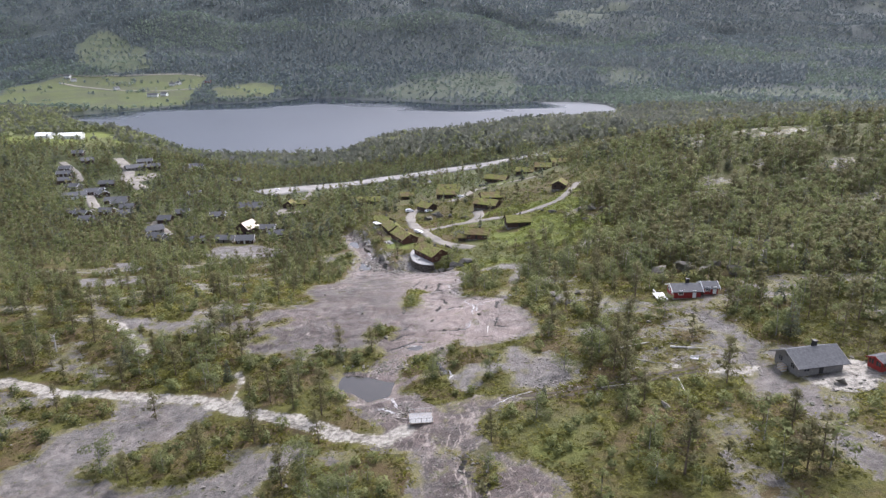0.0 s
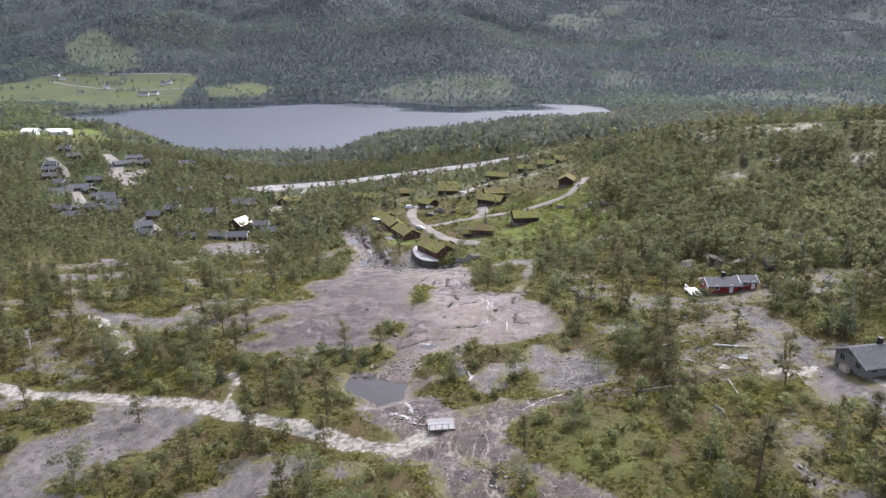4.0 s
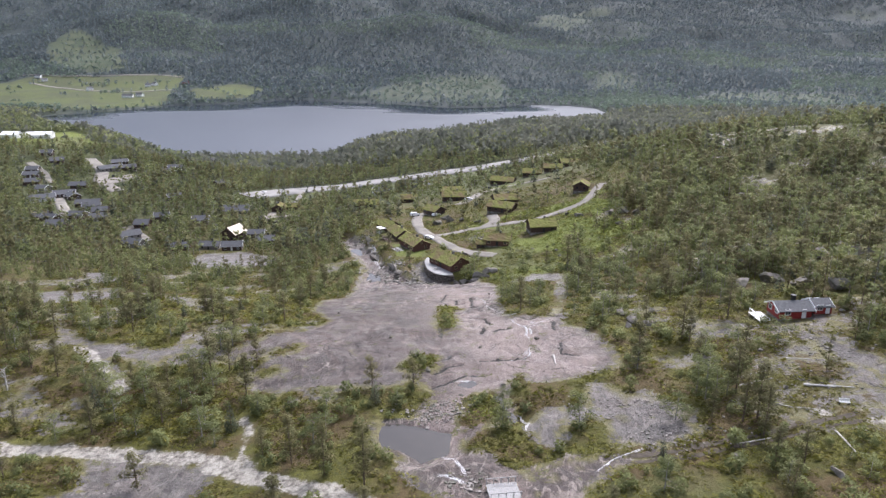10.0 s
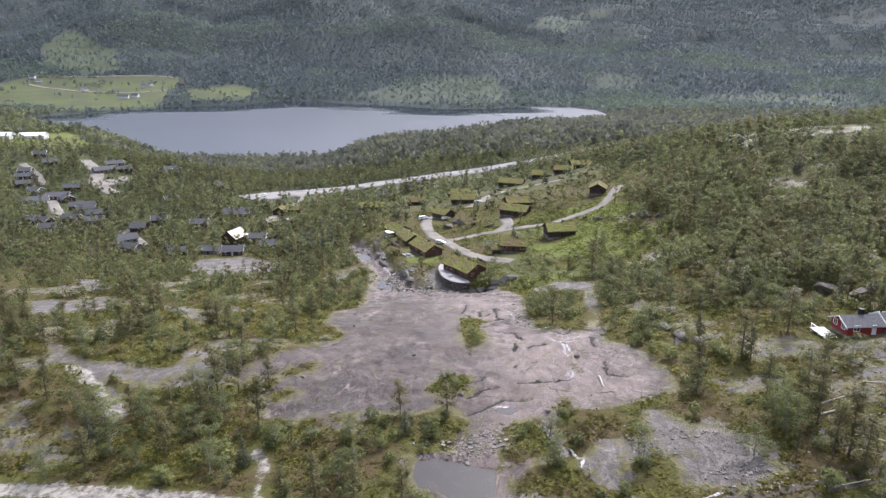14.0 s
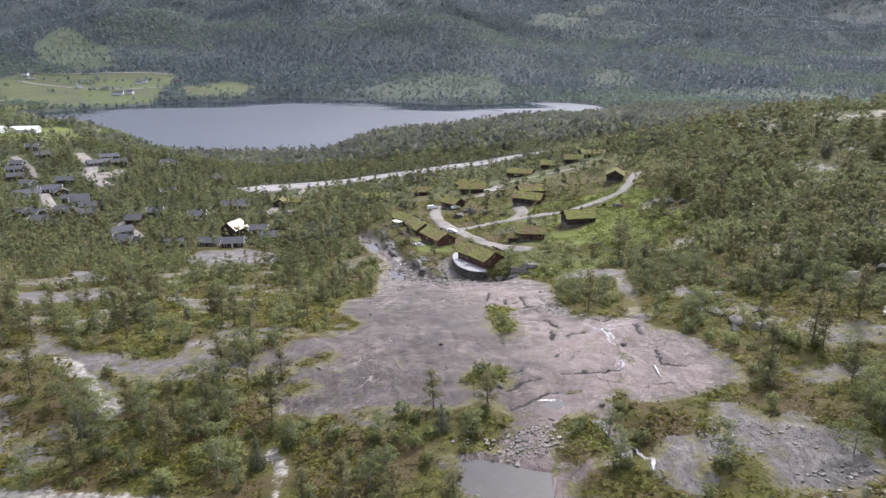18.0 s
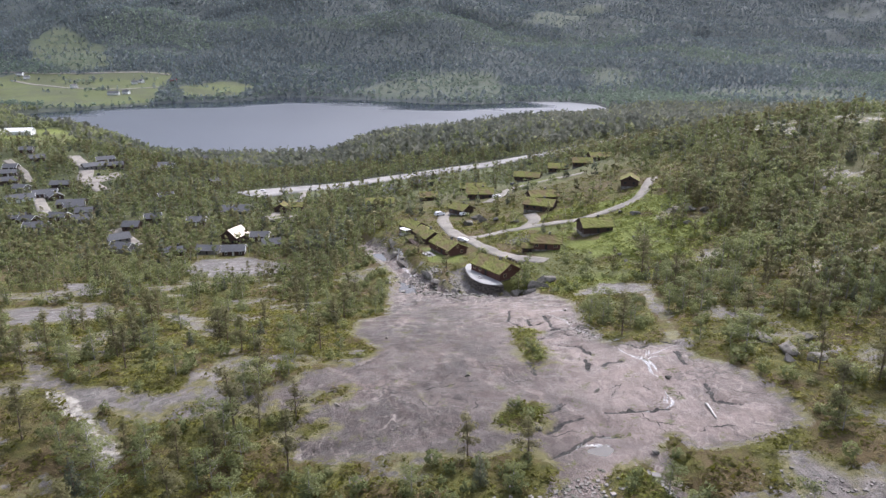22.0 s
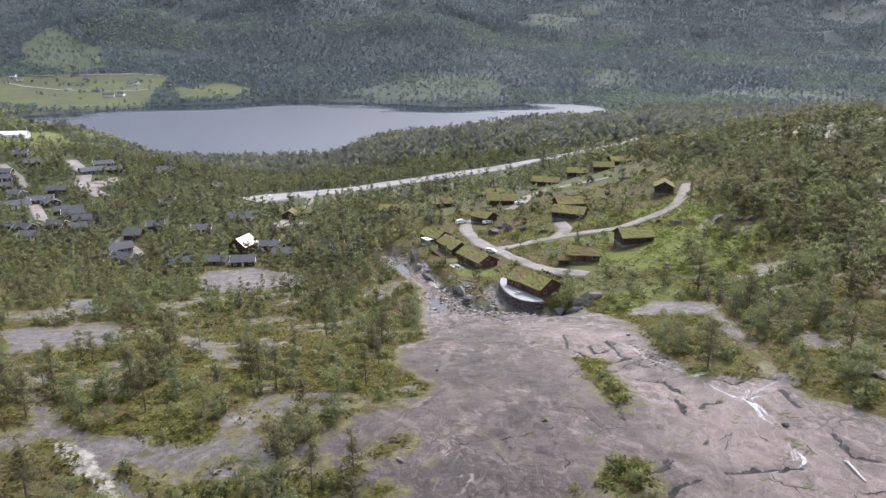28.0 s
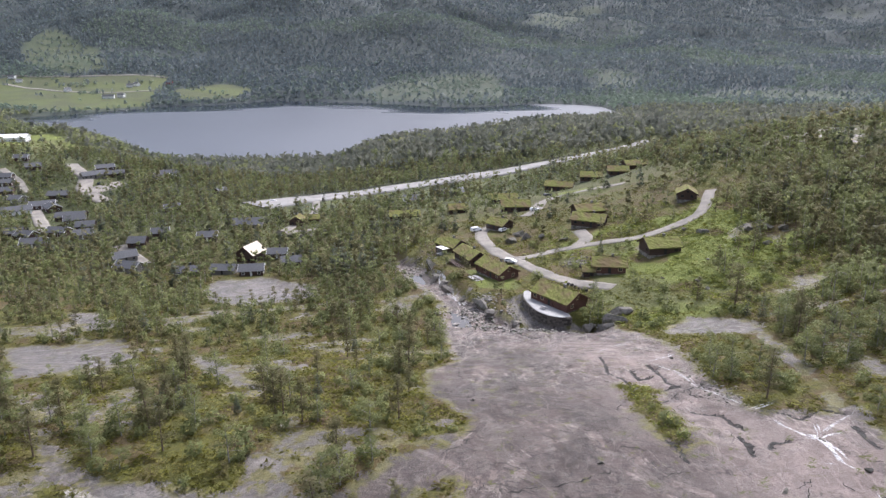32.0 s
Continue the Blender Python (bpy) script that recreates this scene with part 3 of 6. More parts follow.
CRACKS = [
    [(-9.0, 229.4), (-11.2, 215.2), (-9.3, 210.0), (-11.4, 200.8)],
    [(-6.4, 217.0), (-7.1, 210.9), (-4.1, 212.1)],
    [(-2.1, 220.6), (-2.6, 207.9), (-1.5, 205.0), (-6.4, 203.2)],
    [(-4.6, 193.1), (-0.5, 190.6), (-0.4, 186.5), (0.2, 184.9)],
    [(-1.7, 183.5), (-2.0, 179.4), (-2.8, 177.1)],
    [(-12.8, 184.3), (-12.0, 179.9), (-12.0, 176.7)],
    [(0.4, 178.1), (1.6, 180.0), (4.5, 180.0)],
    [(-13.7, 161.5), (-11.2, 162.1), (-9.9, 164.5)],
    [(14.8, 182.2), (14.1, 179.2), (13.9, 175.3)],
    [(7.7, 189.2), (9.2, 186.1), (14.1, 188.7), (16.2, 186.4)],
    [(-4.7, 159.8), (0.1, 160.3), (4.6, 159.2)],
    [(-14.3, 155.9), (-11.3, 158.0), (-8.1, 159.3)],
    [(-14.9, 149.3), (-12.2, 150.3), (-8.1, 153.9), (-4.1, 153.6)],
    [(-27.8, 277.2), (-22.5, 263.4), (-18.9, 253.6), (-14.5, 255.7)],
    [(13.5, 166.8), (12.5, 160.9), (15.2, 158.6)],
    [(4, 102), (2, 96), (6, 90), (5, 85)],
]
HAIR_CRACKS = [
    [(-37.9, 172.5), (-29.9, 173.1), (-22.9, 175.6)], [(-18.5, 177.6), (-14.2, 175.4)], [(-2.1, 167.8), (1.4, 169.5)],
    [(-14.5, 162.6), (-11.4, 164.7)], [(10.6, 172.5), (11.9, 171.4)], [(-8.5, 197.1), (-2, 202), (6.0, 207.3)], [(-15.9, 195.7), (-14.5, 198.9)],
]
GULLY = [(-62, 376), (-49, 347), (-43, 325), (-37, 305), (-33, 288), (-24, 273), (-17, 269.5), (-10, 266), (-3, 261)]
POOLS = [
    [(-24.6, 136.9), (-18.8, 137.1), (-11.1, 133.2), (-11.8, 127.0), (-16.6, 125.5), (-23.1, 129.8)],
    [(-10.1, 151.8), (-5.6, 153.9), (-4.9, 150.6), (-7.3, 149.0), (-11.2, 149.4)],
    [(-38.7, 288.0), (-31.8, 283.8), (-31.2, 272.9), (-37.5, 275.8)],
    [(-3.6, 145.7), (-1.4, 144.4), (0.3, 136.3), (-1.4, 135.1)],
    [(-50.6, 338.9), (-44.5, 335.8), (-43.6, 325.2), (-49.4, 326.8)],
]
POOL_Z = [-3.8, -4.1, -29.0, -3.4, -34.8]
LANES = [(ROAD_A, 5.0), (ROAD_B, 4.2), (ROAD_C, 5.0), (ROAD_D, 5.5), (ROAD_E, 5.0), (TOWN_A, 10.0), (TOWN_B, 12.0), (TOWN_C, 6.0), (TOWN_D, 7.0), (TOWN_E, 6.0)]
FIELDS = [
    [(-1080, 1700), (-987, 1806), (-848, 1802), (-663, 1868), (-607, 1824), (-582, 1625), (-541, 1470), (-604, 1390), (-679, 1345), (-764, 1401), (-900, 1380)],
    [(-560, 790), (-440, 690), (-350, 680), (-330, 740), (-420, 840)],
    [(-563, 1683), (-467, 1768), (-385, 1660), (-395, 1550), (-495, 1520)],
]
CLEARINGS = [
    [(-1118, 2148), (-1092, 2294), (-953, 2194), (-773, 1887), (-848, 1833), (-1035, 1986)],
    [(362, 2620), (605, 3124), (807, 3156), (811, 3075), (496, 2569)],
    [(438, 1920), (540, 1874), (496, 1676), (365, 1633)],
    [(-172, 1575), (-80, 1760), (34, 1870), (169, 1895), (190, 1640), (138, 1475), (-71, 1500)],
    [(1820, 3364), (2016, 3143), (1927, 2989), (1853, 3223)],
    [(560, 1500), (900, 1420), (980, 1560), (700, 1640)],
]
PLANTED = [[(186, 1908), (401, 1857), (365, 1633), (183, 1636)], [(663, 1883), (1029, 2001), (842, 1636), (585, 1624)], [(-559, 2225), (-402, 2214), (-292, 2143), (-392, 1959), (-518, 2048)]]
LAWNS = [[(-30, 322), (-27, 303), (-16, 297), (-13, 303), (-22, 322)], [(24, 436), (40, 425), (46, 445), (30, 455)]]


def bareness(x, y):
    """Metres inside bare rock (negative: into the growth)."""
    x, y = np.asarray(x, float), np.asarray(y, float)
    out = np.full(np.broadcast(x, y).shape, -40.0)
    ragged = fbm(x, y, 11, 4, 61)
    for k, p in enumerate(BARE):
        d = sdf(p, x, y) + ragged * (4.5 if k < 9 else 6.0) + (0.5 if k < 9 else 0.2)
        out = np.maximum(out, d if k < 3 else np.minimum(d, 3.2))
    for p in SCREE:
        out = np.maximum(out, np.minimum(sdf(p, x, y) + ragged * 9.0, 0.15 + 2.6 * fbm(x, y, 7, 3, 63)))
    # threads of moss and peat left in the seams of the low slabs
    out = np.minimum(out, 1.6 + 34 * np.abs(fbm(x, y * 0.8, 17, 4, 71) + 0.13) * smooth(160, 140, y) + 9 * smooth(140, 160, y))
    out = np.maximum(out, 1.0 - line_gap(BROOK, x, y) + 3 * ragged)
    for p in GREEN:
        out = np.minimum(out, -sdf(p, x, y) + 3 * fbm(x, y, 3, 2, 64))
    # small outcrops that break through the heath
    outcrop = (fbm(x, y * 1.6, 17, 4, 31) - 0.135) * 22 - 22 * np.maximum(smooth(300, 380, y) * smooth(120, 90, x), smooth(520, 640, y)) - 8 * smooth(-30, 10, x) * smooth(30, 20, x)
    return np.maximum(out, np.minimum(outcrop, 0.5))


def paleness(x, y):
    """Metres inside the pale worn rock track."""
    d = np.maximum(2.0 - line_gap(PALE, x, y), 0.9 - line_gap(PALE2, x, y))
    d = np.maximum(d, 0.9 - line_gap(PALE4, x, y) + 4 * fbm(x, y, 5, 3, 74))
    d = np.maximum(d, 1.0 - line_gap(PALE3, x, y) + 5 * fbm(x, y, 5, 3, 73))
    d = np.maximum(d, np.minimum(sdf(YARD, x, y), 2))
    return d


def cleft_gap(x, y):
    """Distance to the nearest cleft in the slab."""
    wx, wy = x + 1.2 * fbm(x, y, 4, 3, 8), y + 1.2 * fbm(x, y, 4, 3, 18)
    best = np.full(np.shape(x), 9.0)
    for line in CRACKS:
        best = np.minimum(best, line_gap(line, wx, wy))
    return best


def height(x, y):
    """The lie of the land with its hummocks, ledges and clefts."""
    x, y = np.asarray(x, float), np.asarray(y, float)
    z = plain_height(x, y)
    near = smooth(420, 300, y)
    rock = smooth(-2, 3, bareness(x, y)) * near
    z = z + near * (1 - rock) * 1.4 * fbm(x, y, 11, 3, 3)
    ledge = fbm(x, y * 0.55, 16, 4, 12) * 5
    z = z + rock * 0.42 * (np.floor(ledge) + smooth(0.84, 1.0, ledge - np.floor(ledge)) - ledge * 0.75)
    z = z + rock * 0.25 * fbm(x, y, 3, 2, 14)
    gully = smooth(6.5, 1.5, line_gap(GULLY, x + 2 * fbm(x, y, 6, 2, 28), y))
    z = z - (2.8 + 1.6 * smooth(-24, -17, x)) * gully - 1.6 * gully * fbm(x, y, 4, 2, 29)
    foot = smooth(4.2, 1.6, line_gap(FOOT_LINE, x, y))
    z = np.where(z > -28.2, z + (-28.2 + 0.8 * fbm(x, y, 3, 2, 33) - z) * foot, z)
    for p, pz in zip(POOLS, POOL_Z):
        d = sdf(p, x, y) + 2.4 * fbm(x, y, 4, 3, 38)
        w = smooth(-4.5, -0.3, d)
        z = z * (1 - w) + (pz - 0.5 * smooth(-0.3, 1.2, d)) * w
    return z - 0.3 * smooth(0.8, 0.2, cleft_gap(x, y)) * smooth(270, 262, y)

# ---------- helpers for meshes ----------
def raw_mesh(name, verts, faces, mats, index=None, floats=None, smooth_faces=False, normals=None):
    """A mesh from arrays; faces is an (n, 3) or (n, 4) array; floats: point attributes by name."""
    verts, faces = np.asarray(verts, np.float32), np.asarray(faces, np.int32)
    me = bpy.data.meshes.new(name)
    k = faces.shape[1]
    me.vertices.add(len(verts))
    me.vertices.foreach_set("co", verts.ravel())
    me.loops.add(faces.size)
    me.loops.foreach_set("vertex_index", faces.ravel())
    me.polygons.add(len(faces))
    me.polygons.foreach_set("loop_start", np.arange(0, faces.size, k, dtype=np.int32))
    for m in mats:
        me.materials.append(m)
    if index is not None:
        me.polygons.foreach_set("material_index", np.asarray(index, np.int32))
    for key, values in (floats or {}).items():
        me.attributes.new(key, "FLOAT", "POINT").data.foreach_set("value", np.asarray(values, np.float32))
    me.update(calc_edges=True)
    me.polygons.foreach_set("use_smooth", np.full(len(faces), smooth_faces or normals is not None))
    if normals is not None:
        me.attributes.new("custom_normal", "FLOAT_VECTOR", "POINT").data.foreach_set("vector", np.asarray(normals, np.float32).ravel())
    return me


def tube(points, radii, sides=5):
    """Triangles of a tapered tube through points."""
    points, radii = np.asarray(points, float), np.asarray(radii, float)
    ang = np.arange(sides) * 2 * np.pi / sides
    d = np.gradient(points, axis=0)
    d /= np.linalg.norm(d, axis=1)[:, None]
    up = np.where(np.abs(d[:, 2:]) < 0.9, [[0, 0, 1.0]], [[1.0, 0, 0]])
    s = np.cross(d, up)
    s /= np.linalg.norm(s, axis=1)[:, None]
    t = np.cross(d, s)
    v = points[:, None] + radii[:, None, None] * (np.cos(ang)[None, :, None] * s[:, None] + np.sin(ang)[None, :, None] * t[:, None])
    i = np.arange(len(points) * sides).reshape(-1, sides)
    a, b, c, e = i[:-1], np.roll(i[:-1], -1, 1), np.roll(i[1:], -1, 1), i[1:]
    f = np.concatenate([np.stack([a, b, c], -1).reshape(-1, 3), np.stack([a, c, e], -1).reshape(-1, 3)])
    return v.reshape(-1, 3), f


def steps(*parts):
    """Grid lines from (start, end, step) runs."""
    out = [np.arange(a, b, s) for a, b, s in parts]
    return np.concatenate(out + [[parts[-1][1]]])


# ---------- ground ----------
gx = steps((-4200, -1200, 100), (-1200, -500, 20), (-500, -160, 9), (-160, -62, 1.6), (-62, 24, 0.5), (24, 34, 0.75), (34, 100, 1.4), (100, 300, 6), (300, 1400, 28), (1400, 4200, 100))
gy = steps((-700, 0, 50), (0, 76, 4), (76, 86, 1), (86, 146, 0.8), (146, 262, 0.55), (262, 420, 1.5), (420, 720, 5), (720, 1700, 15), (1700, 3400, 32), (3400, 4900, 75))
GX, GY = np.meshgrid(gx, gy)
gz = height(GX, GY)
n_rows, n_cols = GX.shape
ids = np.arange(n_rows * n_cols).reshape(n_rows, n_cols)
quads = np.stack([ids[:-1, :-1], ids[:-1, 1:], ids[1:, 1:], ids[1:, :-1]], -1).reshape(-1, 4)
lawn_at = np.zeros(GX.shape)
for p in FIELDS:
    lawn_at = np.maximum(lawn_at, smooth(-8, 8, sdf(p, GX, GY) + 30 * fbm(GX, GY, 80, 2, 4)))
for p in LAWNS:
    lawn_at = np.maximum(lawn_at, smooth(-1.5, 1.5, sdf(p, GX, GY)))
lawn_at = np.maximum(lawn_at, 0.9 * smooth(45, 24, np.abs(GX - 40)) * smooth(60, 35, np.abs(GY - 300)) * smooth(-0.16, 0.05, fbm(GX, GY, 14, 2, 6)))
lawn_at = np.maximum(lawn_at, 0.47 * smooth(-2, 2, sdf(MEADOW, GX, GY) + 4 * fbm(GX, GY, 5, 2, 4)))
felled_at = np.zeros(GX.shape)
for k, p in enumerate(CLEARINGS):
    felled_at = np.maximum(felled_at, (1.0 if k == 0 else 0.55) * smooth(-20, 20, sdf(p, GX, GY) + 60 * fbm(GX, GY, 90, 3, 44)))
# rises past 1 with distance, where the hazed ground tones take over
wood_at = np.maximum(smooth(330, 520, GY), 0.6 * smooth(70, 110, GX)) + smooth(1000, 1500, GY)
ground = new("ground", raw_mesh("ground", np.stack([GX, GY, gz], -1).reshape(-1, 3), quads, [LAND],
    floats={"rock": bareness(GX, GY).ravel(), "pale": np.clip(paleness(GX, GY), -20, 20).ravel(), "lawn": lawn_at.ravel(), "wood": wood_at.ravel(), "felled": felled_at.ravel(), "stain": (smooth(-2, -18, GX + 14 * fbm(GX, GY, 22, 3, 55)) * smooth(262, 225, GY) * smooth(-66, -56, GX) * smooth(140, 150, GY)).ravel(), "slab": np.maximum(smooth(-3, 3, sdf(SLAB, GX, GY)), smooth(-3, 3, sdf(GORGE, GX, GY))).ravel(), "wet_sheen": (smooth(-26, -8, GX + 16 * fbm(GX, GY, 20, 3, 57)) * smooth(-2, 6, sdf(SLAB, GX, GY)) * smooth(262, 235, GY)).ravel(), "cleft": np.where(GY < 266, cleft_gap(GX, GY), 9.0).ravel()}, smooth_faces=True))
tagged(ground, "hilly ground of bare grey rock, heath and forest floor", "ground", kind="structure")

# ---------- lake ----------
lx, ly = np.meshgrid(np.linspace(-760, 400, 120), np.linspace(860, 1620, 90))
shelter = line_gap(LAKE[2:14], lx, ly) + 150 * fbm(lx * 0.4, ly, 60, 3, 88)
li = np.arange(lx.size).reshape(lx.shape)
lake = new("lake", raw_mesh("lake", np.stack([lx, ly, np.full(lx.shape, LAKE_Z)], -1).reshape(-1, 3), np.stack([li[:-1, :-1], li[:-1, 1:], li[1:, 1:], li[1:, :-1]], -1).reshape(-1, 4), [LAKE_WATER], floats={"calm": smooth(120, 50, shelter).ravel()}))
tagged(lake, "dark blue-grey lake with a faintly rippled surface", "lake", kind="structure")


# ---------- roads and water on the rock ----------
def resample(line, step):
    out = []
    for (ax, ay), (bx, by) in zip(line, line[1:]):
        k = max(1, int(math.hypot(bx - ax, by - ay) / step))
        out += [(ax + (bx - ax) * i / k, ay + (by - ay) * i / k) for i in range(k)]
    pts = np.array(out + [line[-1]], float)
    for _ in range(3):
        pts[1:-1] = (pts[:-2] + 2 * pts[1:-1] + pts[2:]) / 4
    return pts


def ribbon(name, line, width, mat, label, category, lift=0.12, step=2.0, ragged=0.12, across=4):
    """A strip laid over the ground, with its edges turned down into it."""
    c = resample(line, step)
    d = np.gradient(c, axis=0)
    d /= np.maximum(np.hypot(d[:, 0], d[:, 1])[:, None], 1e-6)
    side = np.stack([-d[:, 1], d[:, 0]], -1)
    u = np.linspace(-1, 1, across + 1)
    w = width / 2 * (1 + ragged * 2 * fbm(np.arange(len(c)) * 1.0, c[:, 0], 3, 2, 7))
    p = c[:, None] + side[:, None] * (u[None] * w[:, None])[..., None]
    z = height(p[..., 0], p[..., 1])
    ztop = z + lift
    v = np.concatenate([p, ztop[..., None]], -1)
    low_a = np.concatenate([p[:, :1] - side[:, None] * 0.2, (z[:, :1] - 0.3)[..., None]], -1)
    low_b = np.concatenate([p[:, -1:] + side[:, None] * 0.2, (z[:, -1:] - 0.3)[..., None]], -1)
    v = np.concatenate([low_a, v, low_b], 1)
    i = np.arange(v.shape[0] * v.shape[1]).reshape(v.shape[:2])
    q = np.stack([i[:-1, :-1], i[1:, :-1], i[1:, 1:], i[:-1, 1:]], -1).reshape(-1, 4)
    ob = new(name, raw_mesh(name, v.reshape(-1, 3), q, [mat], smooth_faces=True))
    return tagged(ob, label, category, kind="structure")


for line, wide in LANES:
    ribbon("road", line, wide, GRAVEL, "pale gravel lane between the cabins", "road", 0.22 if line[0][1] < 500 else 0.5)
ribbon("road", MAIN, 33.0, ASPHALT, "broad pale grey road on a terrace", "road", 0.8, 5.0, 0.06)
ribbon("road", [(-962, 1747), (-871, 1700), (-785, 1645), (-670, 1623), (-577, 1664)], 8, GRAVEL, "pale farm road across the fields", "road", 1.0, 12)
ribbon("road", [(-1029, 1828), (-862, 1813), (-686, 1847), (-621, 1817)], 7, GRAVEL, "pale road along the foot of the wooded hill", "road", 1.0, 12)


# ---------- parts ----------
def part(name, bm, mat, parent, label=""):
    """One mesh under a thing or a part."""
    me = bpy.data.meshes.new(name)
    bm.to_mesh(me)
    bm.free()
    me.materials.append(mat)
    ob = new(name, me)
    ob.parent = parent
    if label:
        ob["label"] = label
    return ob


def thing(name, m, label, category, group=""):
    ob = new(name)
    ob.empty_display_size = 0.3
    ob.matrix_world = m
    return tagged(ob, label, category, group)


def box(x0, y0, z0, x1, y1, z1, bm=None, bevel=0.0):
    bm = bm or bmesh.new()
    v = [bm.verts.new((x, y, z)) for z in (z0, z1) for x, y in ((x0, y0), (x1, y0), (x1, y1), (x0, y1))]
    f = [bm.faces.new([v[i] for i in q]) for q in ((3, 2, 1, 0), (4, 5, 6, 7), (0, 1, 5, 4), (1, 2, 6, 5), (2, 3, 7, 6), (3, 0, 4, 7))]
    if bevel:
        bmesh.ops.bevel(bm, geom=list({e for q in f for e in q.edges}), offset=bevel, segments=1, affect="EDGES")
    return bm


def prism(L, W, h, rise):
    """Walls with two gables; the ridge runs along x."""
    bm = bmesh.new()
    a, b = L / 2, W / 2
    prof = [(-b, 0), (b, 0), (b, h), (0, h + rise), (-b, h)]
    l = [bm.verts.new((-a, y, z)) for y, z in prof]
    r = [bm.verts.new((a, y, z)) for y, z in prof]
    bm.faces.new(l)
    bm.faces.new(r[::-1])
    for i in range(5):
        j = (i + 1) % 5
        bm.faces.new((l[j], l[i], r[i], r[j]))
    bmesh.ops.recalc_face_normals(bm, faces=bm.faces)
    return bm


def slope_slab(L, W, h, rise, over, thick, sign, rough, seed):
    """One roof slope as a slab; rough: uneven top."""
    bm = bmesh.new()
    nx, ny = (max(6, int(L / 0.8)), 7) if rough else (1, 1)
    b = W / 2 + over
    k = rise / (W / 2)
    top, low = [], []
    for i in range(nx + 1):
        for j in range(ny + 1):
            x = -L / 2 - over + (L + 2 * over) * i / nx
            y = b * j / ny
            z = h + rise - k * y + 0.02
            bumpy = rough * (2 * noise.noise((x * 1.7 + seed, y * 1.7, seed)) + noise.noise((x * 4, y * 4, seed)))
            top.append(bm.verts.new((x, sign * y, z + thick + bumpy)))
            low.append(bm.verts.new((x, sign * y, z)))
    at = lambda i, j: i * (ny + 1) + j
    for i in range(nx):
        for j in range(ny):
            q = (at(i, j), at(i + 1, j), at(i + 1, j + 1), at(i, j + 1))
            bm.faces.new([top[v] for v in q])
            bm.faces.new([low[v] for v in q[::-1]])
    rim = [at(i, 0) for i in range(nx + 1)] + [at(nx, j) for j in range(1, ny + 1)] + [at(i, ny) for i in range(nx - 1, -1, -1)] + [at(0, j) for j in range(ny - 1, 0, -1)]
    for p, q in zip(rim, rim[1:] + rim[:1]):
        bm.faces.new((top[p], top[q], low[q], low[p]))
    bmesh.ops.recalc_face_normals(bm, faces=bm.faces)
    return bm


FOOT = []
TURFED, SLATED = "turf", "slate"


